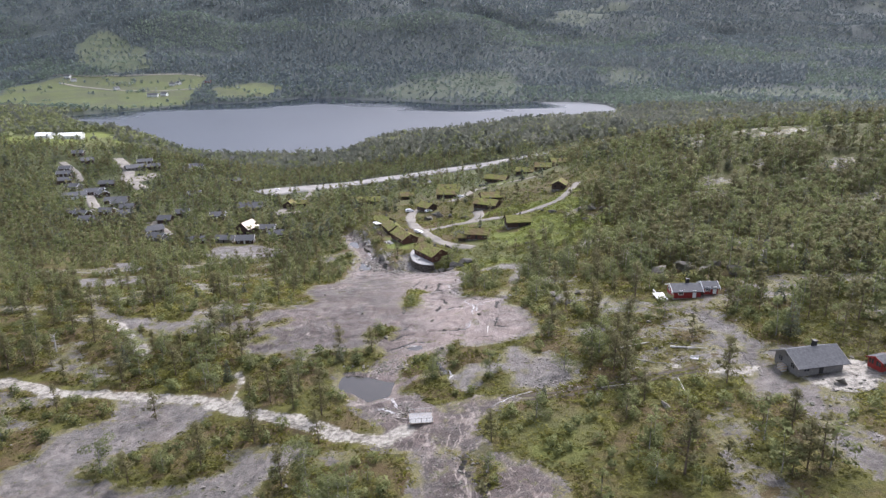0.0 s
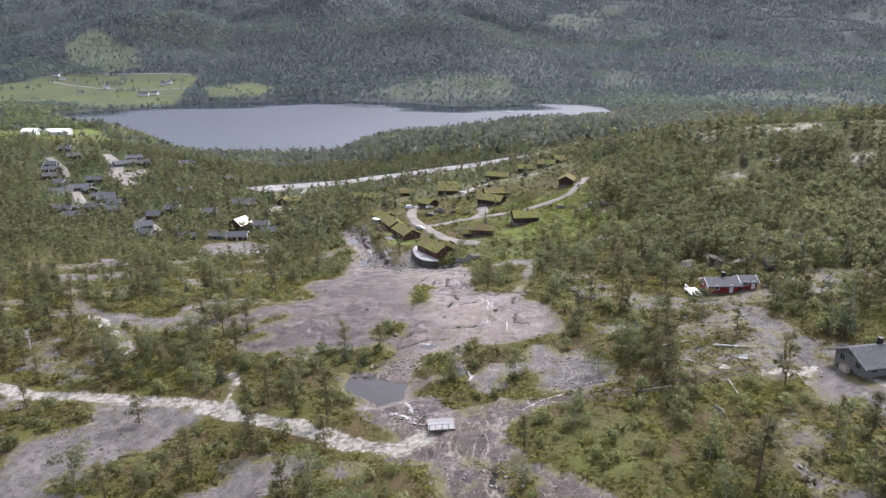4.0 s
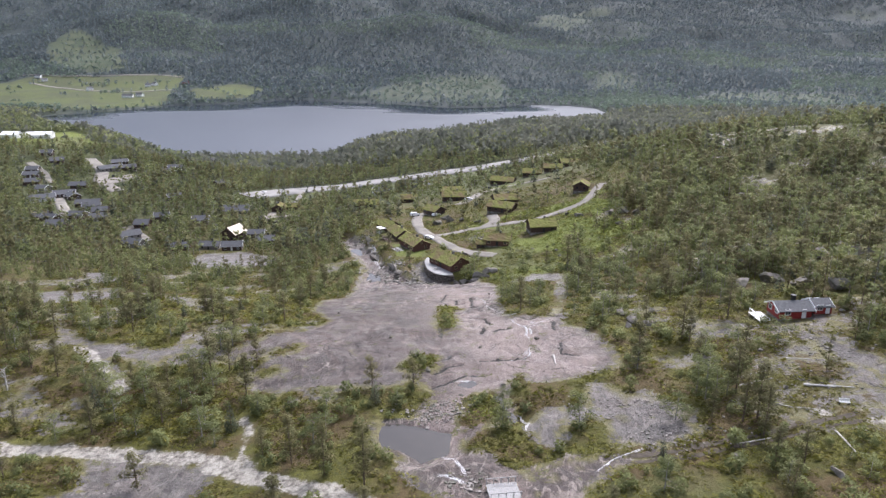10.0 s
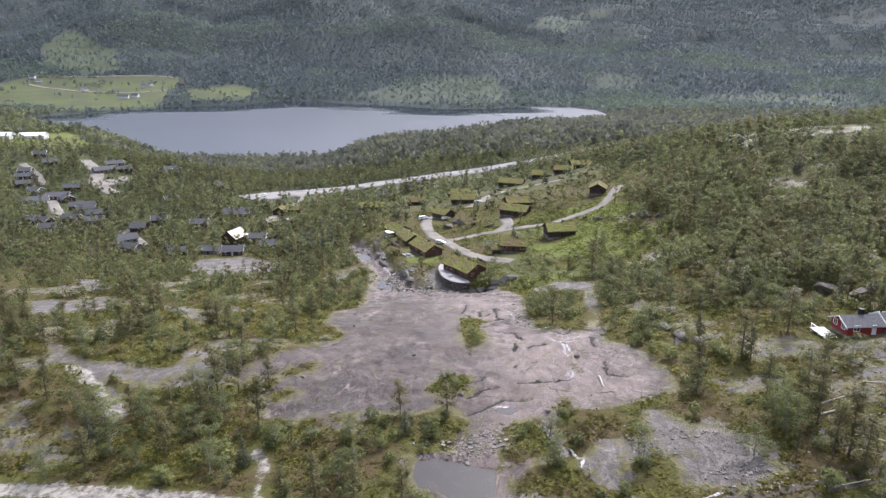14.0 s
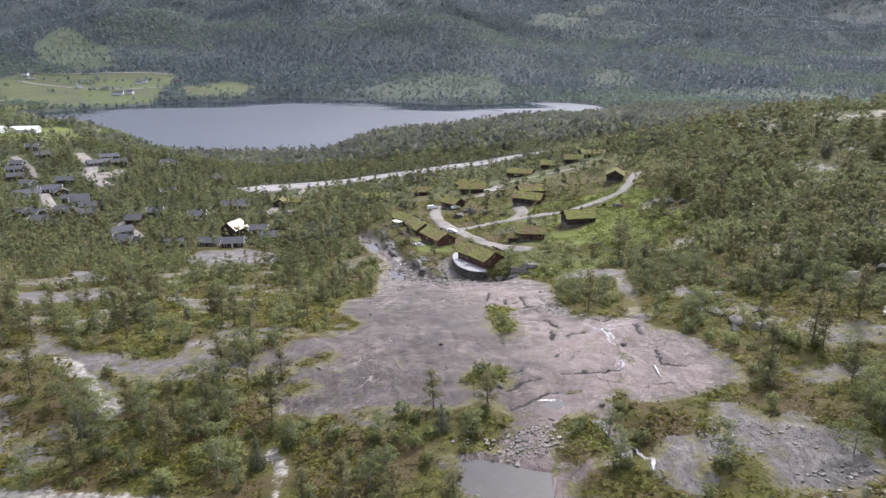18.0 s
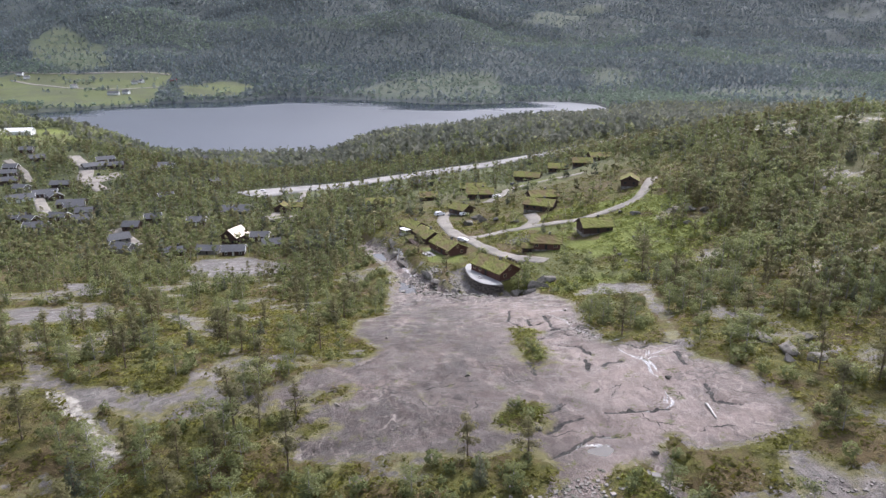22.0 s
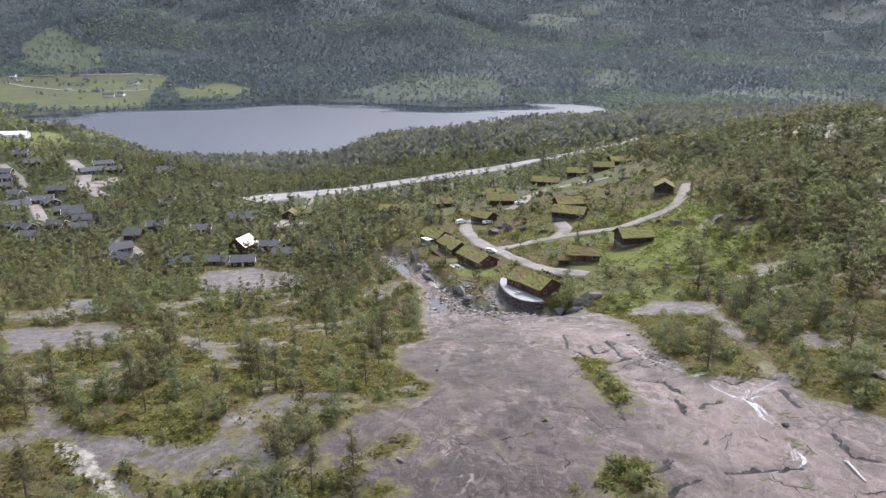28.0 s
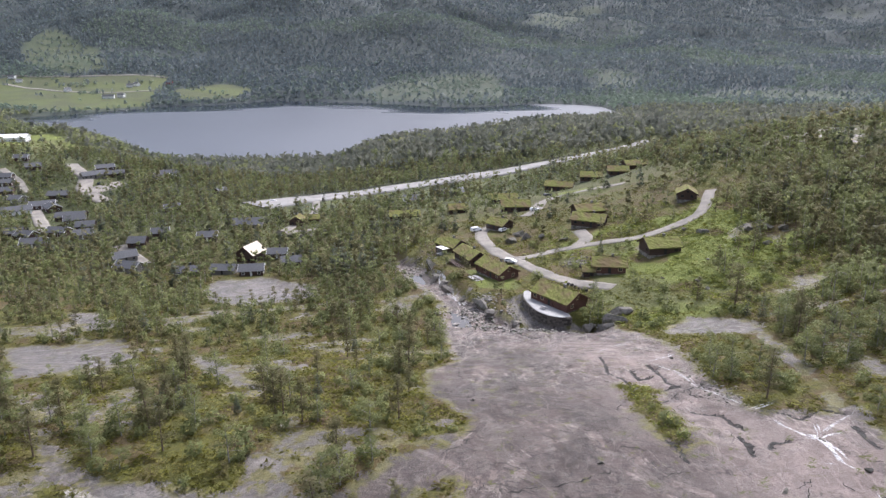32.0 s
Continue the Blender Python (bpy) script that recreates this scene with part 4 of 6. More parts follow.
def house(x, y, turn, L, W, h, rise, wall, roof, kind, label, name="cabin", over=0.6, chimney=True, trim=None, posts=False, group="", floors=1, low=1.2, rear=True, base=None, seed=0, other=None):
    """A gabled house: plinth, walls, two roof slopes, boards, windows, door, chimney."""
    ca, sa = math.cos(radians(turn)), math.sin(radians(turn))
    cx = np.array([x + ca * a - sa * b for a, b in ((0, 0), (L / 2, W / 2), (-L / 2, W / 2), (L / 2, -W / 2), (-L / 2, -W / 2))])
    cy = np.array([y + sa * a + ca * b for a, b in ((0, 0), (L / 2, W / 2), (-L / 2, W / 2), (L / 2, -W / 2), (-L / 2, -W / 2))])
    hs = height(cx, cy)
    z = float(np.mean(hs)) + 0.25 if base is None else base
    root = thing(name, pose(x, y, z, 0, 0, turn), label, "house" if name != "shed" else "shed", group)
    part("foundation", box(-L / 2 + 0.08, -W / 2 + 0.08, float(hs.min()) - z - low, L / 2 - 0.08, W / 2 - 0.08, 0.0), STONE, root)
    part("wall", prism(L, W, h, rise), wall, root)
    trim = trim or wall
    thick = 0.32 if kind == TURFED else 0.14
    for s in (1, -1):
        part("roof", slope_slab(L, W, h, rise, over, thick, s, 0.12 if kind == TURFED else 0.0, seed + s * 3.7), other if other and s > 0 else roof, root)
    k = rise / (W / 2)
    for e in (1, -1):
        for s in (1, -1):
            bm = bmesh.new()
            b = W / 2 + over + 0.05
            xe = e * (L / 2 + over + 0.03)
            zz = lambda yy: h + rise - k * yy
            v = [bm.verts.new((xe + o, s * yy, zz(yy) + d)) for o in (-0.05, 0.05) for yy, d in ((0, -0.12), (b, -0.12), (b, thick + 0.04), (0, thick + 0.04))]
            for q in ((0, 1, 2, 3), (7, 6, 5, 4), (0, 4, 5, 1), (1, 5, 6, 2), (2, 6, 7, 3), (3, 7, 4, 0)):
                bm.faces.new([v[i] for i in q])
            bmesh.ops.recalc_face_normals(bm, faces=bm.faces)
            part("bargeboard", bm, trim, root)
    if chimney:
        c = part("chimney", box(-0.35 + L * 0.12, 0.25, h + rise * 0.6, 0.35 + L * 0.12, 0.95, h + rise + 1.0), BLACK if kind == SLATED else STONE, root)
        part("cap", box(-0.45 + L * 0.12, 0.15, h + rise + 1.0, 0.45 + L * 0.12, 1.05, h + rise + 1.12), BLACK, c)
    rng = random.Random(int(seed * 10 + x * 7 + y))
    n = max(2, int(L / 2.8))
    for s in (-1, 1):
        for f in range(floors):
            for i in range(n):
                u = -L / 2 + L * (i + 0.5) / n
                if s == -1 and f == 0 and i == n // 2:
                    d = part("door", box(u - 0.45, s * (W / 2 + 0.05) - 0.04, 0.1, u + 0.45, s * (W / 2 + 0.05) + 0.04, 2.1), trim if trim is not wall else BLACK, root)
                    part("door_handle", box(u + 0.28, s * (W / 2 + 0.11) - 0.03, 1.0, u + 0.40, s * (W / 2 + 0.11) + 0.03, 1.04), BLACK, d)
                elif rng.random() < 0.8:
                    window(root, u, s * W / 2, 0.95 + f * 2.4, 1.1, 1.0, 0, s, trim)
    for e in (-1, 1):
        for v in (-W / 4, W / 4):
            if rng.random() < 0.85:
                window(root, v, e * L / 2, 0.95, 1.0, 1.0, 1, e, trim)
        if rise > 1.6:
            window(root, 0, e * L / 2, h + rise * 0.25, 0.8, 0.8, 1, e, trim)
    if posts:
        for s in (-1, 1):
            for i in range(n + 1):
                u = -L / 2 + L * i / n
                part("post", box(u - 0.13, s * (W / 2 + 0.1) - 0.12, -0.05, u + 0.13, s * (W / 2 + 0.1) + 0.12, h - 0.05), wall, root)
    FOOT.append((x, y, max(L, W) * 0.62 + 1.0))
    if kind == TURFED:
        FOOT.append((x - 0.08 * (x + 40), y - 9, max(L, W) * 0.5))
    return root


def window(root, u, face, z, w, hh, axis, s, trim):
    """A framed pane on a long wall (axis 0) or a gable (axis 1)."""
    def put(a0, a1, b0, b1, z0, z1):
        return box(a0, min(b0, b1), z0, a1, max(b0, b1), z1) if axis == 0 else box(min(b0, b1), a0, z0, max(b0, b1), a1, z1)
    bm = bmesh.new()
    for a0, a1, z0, z1 in ((u - w / 2 - 0.1, u + w / 2 + 0.1, z - 0.1, z), (u - w / 2 - 0.1, u + w / 2 + 0.1, z + hh, z + hh + 0.1), (u - w / 2 - 0.1, u - w / 2, z, z + hh), (u + w / 2, u + w / 2 + 0.1, z, z + hh), (u - 0.03, u + 0.03, z, z + hh)):
        lo, hi = sorted((face, face + s * 0.09))
        (box(a0, lo, z0, a1, hi, z1, bm) if axis == 0 else box(lo, a0, z0, hi, a1, z1, bm))
    win = part("window", bm, trim if trim in (WHITE_PAINT,) else TIMBER if trim is RED_LOGS else trim, root)
    part("pane", put(u - w / 2, u + w / 2, face, face + s * 0.04, z, z + hh), GLASS, win)


VILLAGE = "turf-roofed cabins of the village"
TOWN = "houses on the wooded slope"
dark = "dark log cabin with grassy turf roof"
house(-6.2, 281.2, -56, 14.0, 8.2, 2.5, 2.3, RED_LOGS, TURF, TURFED, "brown log cabin with turf roof on a stone terrace", posts=True, group=VILLAGE, base=-24.6, seed=1)
house(-20.0, 314.5, -62, 13.5, 7.4, 2.5, 2.1, RED_LOGS, TURF, TURFED, "brown log cabin with dry turf roof above the river", posts=True, group=VILLAGE, seed=2)
house(-27.0, 333.5, -68, 12.5, 7.0, 2.5, 2.1, LOGS, TURF, TURFED, "dark log cabin with turf roof and wooden balcony", group=VILLAGE, seed=3)
house(-33.0, 353.0, -50, 10.0, 7.0, 2.5, 2.0, LOGS, TURF, TURFED, dark + " beside a white-roofed porch", group=VILLAGE, seed=4)
house(34.0, 310.6, 6, 11.0, 8.0, 2.5, 2.2, LOGS, TURF, TURFED, dark + " on the open heath", group=VILLAGE, seed=5)
house(14.6, 302.8, -10, 10.0, 6.5, 2.4, 1.9, RED_LOGS, TURF, TURFED, "low red-brown log cabin with deep turf roof", group=VILLAGE, seed=6)
house(7.6, 301.5, -5, 3.2, 3.2, 2.0, 1.0, LOGS, TURF, TURFED, "small log store with turf roof", name="shed", chimney=False, seed=7)
house(61.0, 357.0, 72, 8.5, 7.0, 2.4, 1.9, LOGS, TURF, TURFED, dark + " where the lane ends", group=VILLAGE, chimney=False, seed=8)
house(1.5, 410.5, -4, 13.0, 8.0, 2.8, 2.3, LOGS, TURF, TURFED, dark + " and white-framed windows", group=VILLAGE, trim=None, seed=9)
house(26.0, 371.5, 8, 12.5, 7.5, 2.5, 2.0, LOGS, TURF, TURFED, dark + " among pines", group=VILLAGE, seed=10)
house(22.5, 356.5, -28, 12.5, 8.0, 2.5, 2.0, LOGS, TURF, TURFED, dark + " with an open carport", group=VILLAGE, seed=11)
house(-10.5, 377.0, -48, 9.0, 7.0, 2.4, 1.9, LOGS, TURF, TURFED, dark + " behind a rock knoll", group=VILLAGE, seed=12)
house(2.0, 455.0, 2, 15.0, 8.0, 2.4, 2.0, LOGS, TURF, TURFED, "long low cabin with bright green turf roof", group=VILLAGE, seed=13)
house(36.0, 470.0, -22, 15.0, 8.0, 2.6, 2.1, LOGS, TURF, TURFED, dark + " beside a lawn", group=VILLAGE, seed=14)
house(57.0, 482.0, -12, 12.0, 8.0, 2.6, 2.1, LOGS, TURF, TURFED, dark + " and pale gable windows", group=VILLAGE, seed=15)
house(68.0, 468.0, -10, 11.0, 7.5, 2.6, 2.1, LOGS, TURF, TURFED, dark + " above the lane", group=VILLAGE, seed=16)
house(81.0, 478.0, 5, 13.0, 8.0, 2.5, 2.0, LOGS, TURF, TURFED, "long cabin with sunlit turf roof", group=VILLAGE, seed=17)
house(-51.0, 441.0, 3, 15.0, 8.0, 2.5, 2.0, LOGS, TURF, TURFED, dark + " half hidden by trees", group=VILLAGE, seed=18)
house(-24.5, 428.0, 5, 9.0, 7.0, 2.4, 1.9, LOGS, TURF, TURFED, dark + " among birches", group=VILLAGE, seed=19)
house(-111.5, 475.0, 84, 8.0, 7.5, 2.8, 2.4, LOGS, TURF, TURFED, "dark turf-roofed cabin with a glazed gable", group=VILLAGE, seed=20)
house(-104.0, 481.0, 0, 8.0, 6.5, 2.4, 1.8, LOGS, TURF, TURFED, "low turf-roofed annexe beside a turning lane", group=VILLAGE, seed=21)
grey = "dark timber house with grey slate roof"
house(-137.0, 466.0, 4, 15.0, 9.0, 3.0, 2.6, GREY_PAINT, SLATE, SLATED, grey + " among trees", "house", group=TOWN, seed=22)
house(-123.5, 408.0, 67, 10.0, 9.0, 4.2, 3.4, LOGS, PALE_ROOF, SLATED, "tall timber house with a pale bare board roof", "house", group=TOWN, seed=23, chimney=False, other=SLATE)
house(-111.5, 411.0, 2, 8.5, 6.5, 2.5, 1.8, LOGS, SLATE, SLATED, grey + " and white edges", "house", trim=WHITE_PAINT, group=TOWN, seed=24)
house(-103.5, 399.5, 10, 8.5, 7.0, 2.5, 1.9, LOGS, SLATE, SLATED, grey, "house", group=TOWN, seed=25)
house(-131.0, 388.0, -5, 10.0, 6.5, 2.4, 1.7, GREY_PAINT, SLATE, SLATED, "low house with a pale grey roof", "house", group=TOWN, seed=26)
house(-146.0, 386.0, 8, 9.0, 6.5, 2.4, 1.7, LOGS, SLATE, SLATED, grey, "house", group=TOWN, seed=27)
house(-26.0, 536.0, 10, 11.0, 8.0, 2.8, 2.2, GREY_PAINT, SLATE, SLATED, "pale grey house with slate roof near the road", "house", group=TOWN, seed=28)
house(-16.0, 528.0, 70, 9.0, 7.0, 2.8, 2.2, LOGS, SLATE, SLATED, grey, "house", group=TOWN, seed=29)
house(-46.0, 505.0, 8, 11.0, 8.0, 2.8, 2.2, WHITE_PAINT, SLATE, SLATED, "white house with pale slate roof", "house", group=TOWN, seed=30)
for k, (hx, hy, turn, L, W, wallm, trimm) in enumerate([
    (-225, 725, 5, 18, 9, LOGS, None), (-239, 648, 15, 12, 8, WHITE_PAINT, WHITE_PAINT), (-279, 606, 40, 16, 9, GREY_PAINT, None), (-268, 618, 20, 12, 8, LOGS, None),
    (-290, 520, 30, 16, 10, WHITE_PAINT, WHITE_PAINT), (-281, 534, 20, 14, 9, LOGS, WHITE_PAINT), (-272, 528, -50, 10, 8, LOGS, WHITE_PAINT), (-249, 503, 8, 16, 8, LOGS, None), (-242, 492, 20, 11, 7, LOGS, WHITE_PAINT),
    (-281, 557, 3, 13, 8, LOGS, None), (-184, 432, 0, 8, 7, LOGS, None), (-183, 411, 35, 10, 7, GREY_PAINT, None), (-247, 449, -20, 9, 7, LOGS, WHITE_PAINT), (-256, 455, 15, 8, 7, LOGS, None),
    (-182, 583, 60, 8, 7, LOGS, None), (-343, 634, 10, 9, 7, LOGS, WHITE_PAINT), (-325, 614, 25, 10, 8, LOGS, None), (-332, 589, 5, 9, 7, LOGS, WHITE_PAINT), (-318, 560, 15, 11, 8, LOGS, None), (-303, 545, -15, 10, 8, GREY_PAINT, WHITE_PAINT), (-226, 470, 12, 9, 7, LOGS, None)]):
    house(hx, hy, turn, L, W, 2.7, 2.1, wallm, SLATE, SLATED, "slate-roofed house with white walls" if wallm is WHITE_PAINT else "grey-boarded house with slate roof" if wallm is GREY_PAINT else grey, "house", trim=trimm, group=TOWN, low=2.5, chimney=k % 3 == 0, seed=40 + k)
for k, (hx, hy, turn, L, W, wallm) in enumerate([(-327, 577, 12, 11, 8, LOGS), (-234, 456, -8, 10, 7, LOGS), (-218, 448, 25, 9, 7, GREY_PAINT), (-236, 435, 10, 11, 7, LOGS), (-281, 631, 30, 13, 8, LOGS), (-176, 398, -20, 11, 7, GREY_PAINT), (-178, 447, 15, 8, 6, LOGS), (-118, 384, 5, 10, 7, LOGS), (-256, 800, 5, 16, 8, LOGS), (-240, 634, 15, 10, 8, WHITE_PAINT), (-152, 440, 8, 9, 7, LOGS), (-196, 520, 30, 9, 7, LOGS)]):
    house(hx, hy, turn, L, W, 2.6, 2.0, wallm, SLATE, SLATED, "slate-roofed house with white edges half hidden by trees", "house", trim=WHITE_PAINT, group=TOWN, low=2.5, chimney=k % 2 == 0, seed=140 + k)
house(-413, 755, 8, 24, 13, 4, 2.5, WHITE_PAINT, WHITE_PAINT, SLATED, "large white hall with a white roof", "hall", group=TOWN, low=3, chimney=False, seed=70)
house(-440, 752, 0, 16, 12, 4, 2.5, WHITE_PAINT, WHITE_PAINT, SLATED, "white hall beside a field", "hall", group=TOWN, low=3, chimney=False, seed=71)
for k, (hx, hy, turn, L) in enumerate([(-646, 1540, 5, 22), (-625, 1552, -10, 14), (-776, 1651, 60, 12), (-665, 1706, 20, 13), (-655, 1722, -30, 12), (-588, 1740, 0, 13), (-965, 1795, 0, 14), (-935, 1765, 40, 12)]):
    house(hx, hy, turn, L, 10, 4.5, 3.5, WHITE_PAINT if k != 5 else RED_PAINT, SLATE, SLATED, "white farmhouse with grey roof on green fields" if k != 5 else "red barn on green fields", "farmhouse", group="farms across the lake", low=4, chimney=k < 3, seed=80 + k)
# cabins on the near rock
house(61.9, 165.6, 2, 7.0, 5.0, 1.9, 1.15, RED_PAINT, SLATE, SLATED, "small red boarded cabin with grey roof and white gable boards", trim=WHITE_PAINT, seed=90, over=0.5)
house(68.2, 166.0, 2, 3.6, 4.2, 1.7, 1.0, RED_PAINT, SLATE, SLATED, "red boarded annexe with grey roof", name="shed", trim=WHITE_PAINT, chimney=False, seed=91, over=0.4)
house(71.8, 122.0, 12, 9.8, 7.0, 2.2, 1.8, GREY_PAINT, SLATE, SLATED, "grey boarded cabin with wide slate-grey metal roof", seed=92, over=0.85)
house(84.6, 119.5, 20, 3.6, 3.0, 2.0, 0.6, RED_PAINT, SLATE, SLATED, "small red shed with flat grey roof", name="shed", chimney=False, seed=93, over=0.3)


# ---------- water on the rock ----------
def grown(poly, by):
    c = np.mean(poly, axis=0)
    return [(x + (x - c[0]) / math.hypot(x - c[0], y - c[1]) * by, y + (y - c[1]) / math.hypot(x - c[0], y - c[1]) * by) for x, y in poly]


for p, pz in zip(POOLS, POOL_Z):
    bm = bmesh.new()
    bm.faces.new([bm.verts.new((x, y, pz - 0.24)) for x, y in grown(p, 0.6)])
    bmesh.ops.triangulate(bm, faces=bm.faces)
    me = bpy.data.meshes.new("pool")
    bmesh.ops.recalc_face_normals(bm, faces=bm.faces)
    for f in bm.faces:
        if f.normal.z < 0:
            f.normal_flip()
    bm.to_mesh(me)
    me.materials.append(POOL_WATER)
    tagged(new("pool", me), "dark shallow pool in a hollow of the rock", "water", kind="structure")


def strands(line, count, wide, spread_, seed, lift=0.06, step=0.45, broken=0.12, jag=0.0):
    """Thin uneven strips along a line: vertices and quads."""
    r = np.random.RandomState(seed)
    V, Q, n = [], [], 0
    for k in range(count):
        c = resample(line, step)
        m = len(c)
        d = np.gradient(c, axis=0)
        d /= np.maximum(np.hypot(d[:, 0], d[:, 1])[:, None], 1e-6)
        side = np.stack([-d[:, 1], d[:, 0]], -1)
        i_ = np.arange(m) * 1.0
        off = r.uniform(-1, 1) * spread_ + jag * 2.4 * fbm(i_, i_ * 0 + r.uniform(0, 90), 2.3, 2, seed + k + 9) + spread_ * 1.2 * fbm(i_, i_ * 0 + r.uniform(0, 90), 9, 3, seed + k)
        w = wide * r.uniform(0.5, 1.2) * np.clip(0.55 + 2.2 * fbm(i_, i_ * 0 + r.uniform(0, 90), 5, 3, seed + k + 50) - broken, 0, 2) * np.minimum(1, np.minimum(i_, m - 1 - i_) / 3 + 0.05)
        mid_ = c + side * off[:, None]
        p = np.stack([mid_ - side * w[:, None], mid_ + side * w[:, None]], 1)
        V.append(np.concatenate([p, (height(p[..., 0], p[..., 1]) + lift)[..., None]], -1).reshape(-1, 3))
        ids_ = np.arange(2 * m).reshape(m, 2) + n
        Q.append(np.stack([ids_[:-1, 0], ids_[1:, 0], ids_[1:, 1], ids_[:-1, 1]], -1))
        n += 2 * m
    return np.concatenate(V), np.concatenate(Q)


for line, count, wide, loose in (
    ([(5.6, 187.4), (5.5, 184.8), (6.5, 181.1), (8.0, 179.5), (7.7, 175.9), (6.9, 172.3), (7.6, 170.1)], 3, 0.12, 0.25),
    ([(6.6, 180.6), (8.0, 179.6), (8.1, 176.5), (7.4, 173.0)], 6, 0.22, 0.7), ([(10.5, 184.5), (9.2, 181.1), (8.0, 179.5)], 3, 0.14, 0.3), ([(12.5, 180.6), (9.6, 180.4), (8.0, 179.5)], 3, 0.12, 0.3),
    ([(18, 186.2), (14, 184), (9.5, 181)], 3, 0.10, 0.4), ([(3.8, 191.5), (7.0, 192.3), (9.2, 193.5)], 4, 0.15, 0.4),
    ([(6.6, 166.1), (5.8, 163.0), (4.7, 160.4)], 3, 0.12, 0.3), ([(5.9, 162.5), (5.7, 160.1), (4.2, 159.6)], 3, 0.14, 0.3), ([(3.5, 159.4), (0, 160)], 2, 0.07, 0.15), ([(4.4, 173.5), (6.5, 172.5)], 2, 0.12, 0.2),
    ([(-3.7, 221.8), (-0.8, 220.7), (5.5, 225.7)], 3, 0.16, 0.5), ([(-8.9, 231.4), (-6.2, 235.0), (1.6, 239.9)], 3, 0.15, 0.6), ([(-1.8, 219.6), (0.4, 213.6), (1.7, 201.7), (4.2, 194)], 3, 0.12, 0.6),
    ([(-39.6, 330.0), (-35.8, 305.0), (-32.5, 294.0)], 5, 0.3, 1.2), ([(-14, 120.5), (-9.5, 116.5)], 4, 0.22, 0.6), ([(-13.5, 127), (-11.5, 124.5), (-9.8, 119)], 3, 0.2, 0.4),
    ([(-11.9, 150.2), (-10.2, 151.6), (-5.7, 151.6)], 3, 0.16, 0.5), ([(0.5, 138), (1.6, 133), (0.6, 130)], 3, 0.15, 0.4), ([(8.2, 116.7), (11.9, 120.3), (17.7, 122.5)], 3, 0.12, 0.6)):
    v_, q_ = strands(line, count, wide * 1.35, loose, int(line[0][0] * 7 + 400))
    tagged(new("cascade", raw_mesh("cascade", v_, q_, [FOAM], smooth_faces=True)), "thin broken white cascade running down bare rock", "water", kind="structure")

# cracks of the slab: strips painted near black for the shade inside
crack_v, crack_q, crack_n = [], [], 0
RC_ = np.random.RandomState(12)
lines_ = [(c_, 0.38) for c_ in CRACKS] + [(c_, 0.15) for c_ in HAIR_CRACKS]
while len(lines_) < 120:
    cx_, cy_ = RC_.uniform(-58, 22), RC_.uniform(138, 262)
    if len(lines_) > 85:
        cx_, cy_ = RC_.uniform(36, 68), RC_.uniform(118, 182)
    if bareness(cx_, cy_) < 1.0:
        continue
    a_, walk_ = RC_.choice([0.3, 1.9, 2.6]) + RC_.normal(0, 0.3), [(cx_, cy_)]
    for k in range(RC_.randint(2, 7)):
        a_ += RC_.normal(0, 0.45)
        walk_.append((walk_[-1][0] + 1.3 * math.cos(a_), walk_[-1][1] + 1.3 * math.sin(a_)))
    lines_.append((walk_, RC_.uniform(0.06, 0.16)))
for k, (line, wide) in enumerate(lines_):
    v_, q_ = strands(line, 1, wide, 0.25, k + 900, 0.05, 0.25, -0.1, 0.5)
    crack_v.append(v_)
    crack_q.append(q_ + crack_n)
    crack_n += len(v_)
tagged(new("rock_cracks", raw_mesh("rock_cracks", np.concatenate(crack_v), np.concatenate(crack_q), [CREVICE_SHADE])), "narrow cracks in bare rock, painted dark for their shade", "cracks", kind="stuff")


for off_ in (-0.8, 0.8):
    v_, q_ = strands([(14, 119.6 + off_), (22.8, 119.1 + off_), (30.4, 120.8 + off_), (37.8, 121.9 + off_), (45.6, 123.4 + off_), (52.2, 124.5 + off_)], 2, 0.4, 0.25, 700 + int(off_ * 10), 0.07, 0.5, -0.2)
    tagged(new("wheel_track", raw_mesh("wheel_track", v_, q_, [MUD], smooth_faces=True)), "dark muddy wheel track across the heath", "track", kind="structure")


# ---------- boulders ----------
def boulder_mesh(seed, subdiv=3):
    r = random.Random(seed)
    bm = bmesh.new()
    bmesh.ops.create_icosphere(bm, subdivisions=subdiv, radius=0.5)
    cuts = [(Vector((r.gauss(0, 1), r.gauss(0, 1), r.gauss(0.3, 1))).normalized(), r.uniform(0.14, 0.32)) for _ in range(10)]
    for v in bm.verts:
        v.co *= 1 + 0.25 * noise.noise(v.co * 2.2 + Vector((seed, 0, 0)))
        for nrm, d in cuts:
            over = v.co.dot(nrm) - d
            if over > 0:
                v.co -= nrm * over * 0.98
        v.co += v.co.normalized() * 0.03 * noise.noise(v.co * 9 + Vector((0, seed, 0)))
    me = bpy.data.meshes.new("boulder")
    bm.to_mesh(me)
    bm.free()
    me.materials.append(BOULDER)
    return me


ROCKS = [boulder_mesh(i) for i in range(9)]
PALE_ROCK = boulder_mesh(33)
PALE_ROCK.materials[0] = GRAVEL
RR_ = random.Random(4)


def boulder(x, y, w, d, h, label="weathered grey boulder half sunk in the heath", sink=0.3, group="boulders"):
    z = float(height(np.array([x]), np.array([y]))[0])
    ob = new("boulder", RR_.choice(ROCKS))
    ob.matrix_world = pose(x, y, z + h * (0.5 - sink), RR_.uniform(-8, 8), RR_.uniform(-8, 8), RR_.uniform(0, 360)) @ Matrix.Diagonal((w, d, h, 1))
    return tagged(ob, label, "boulder", group)


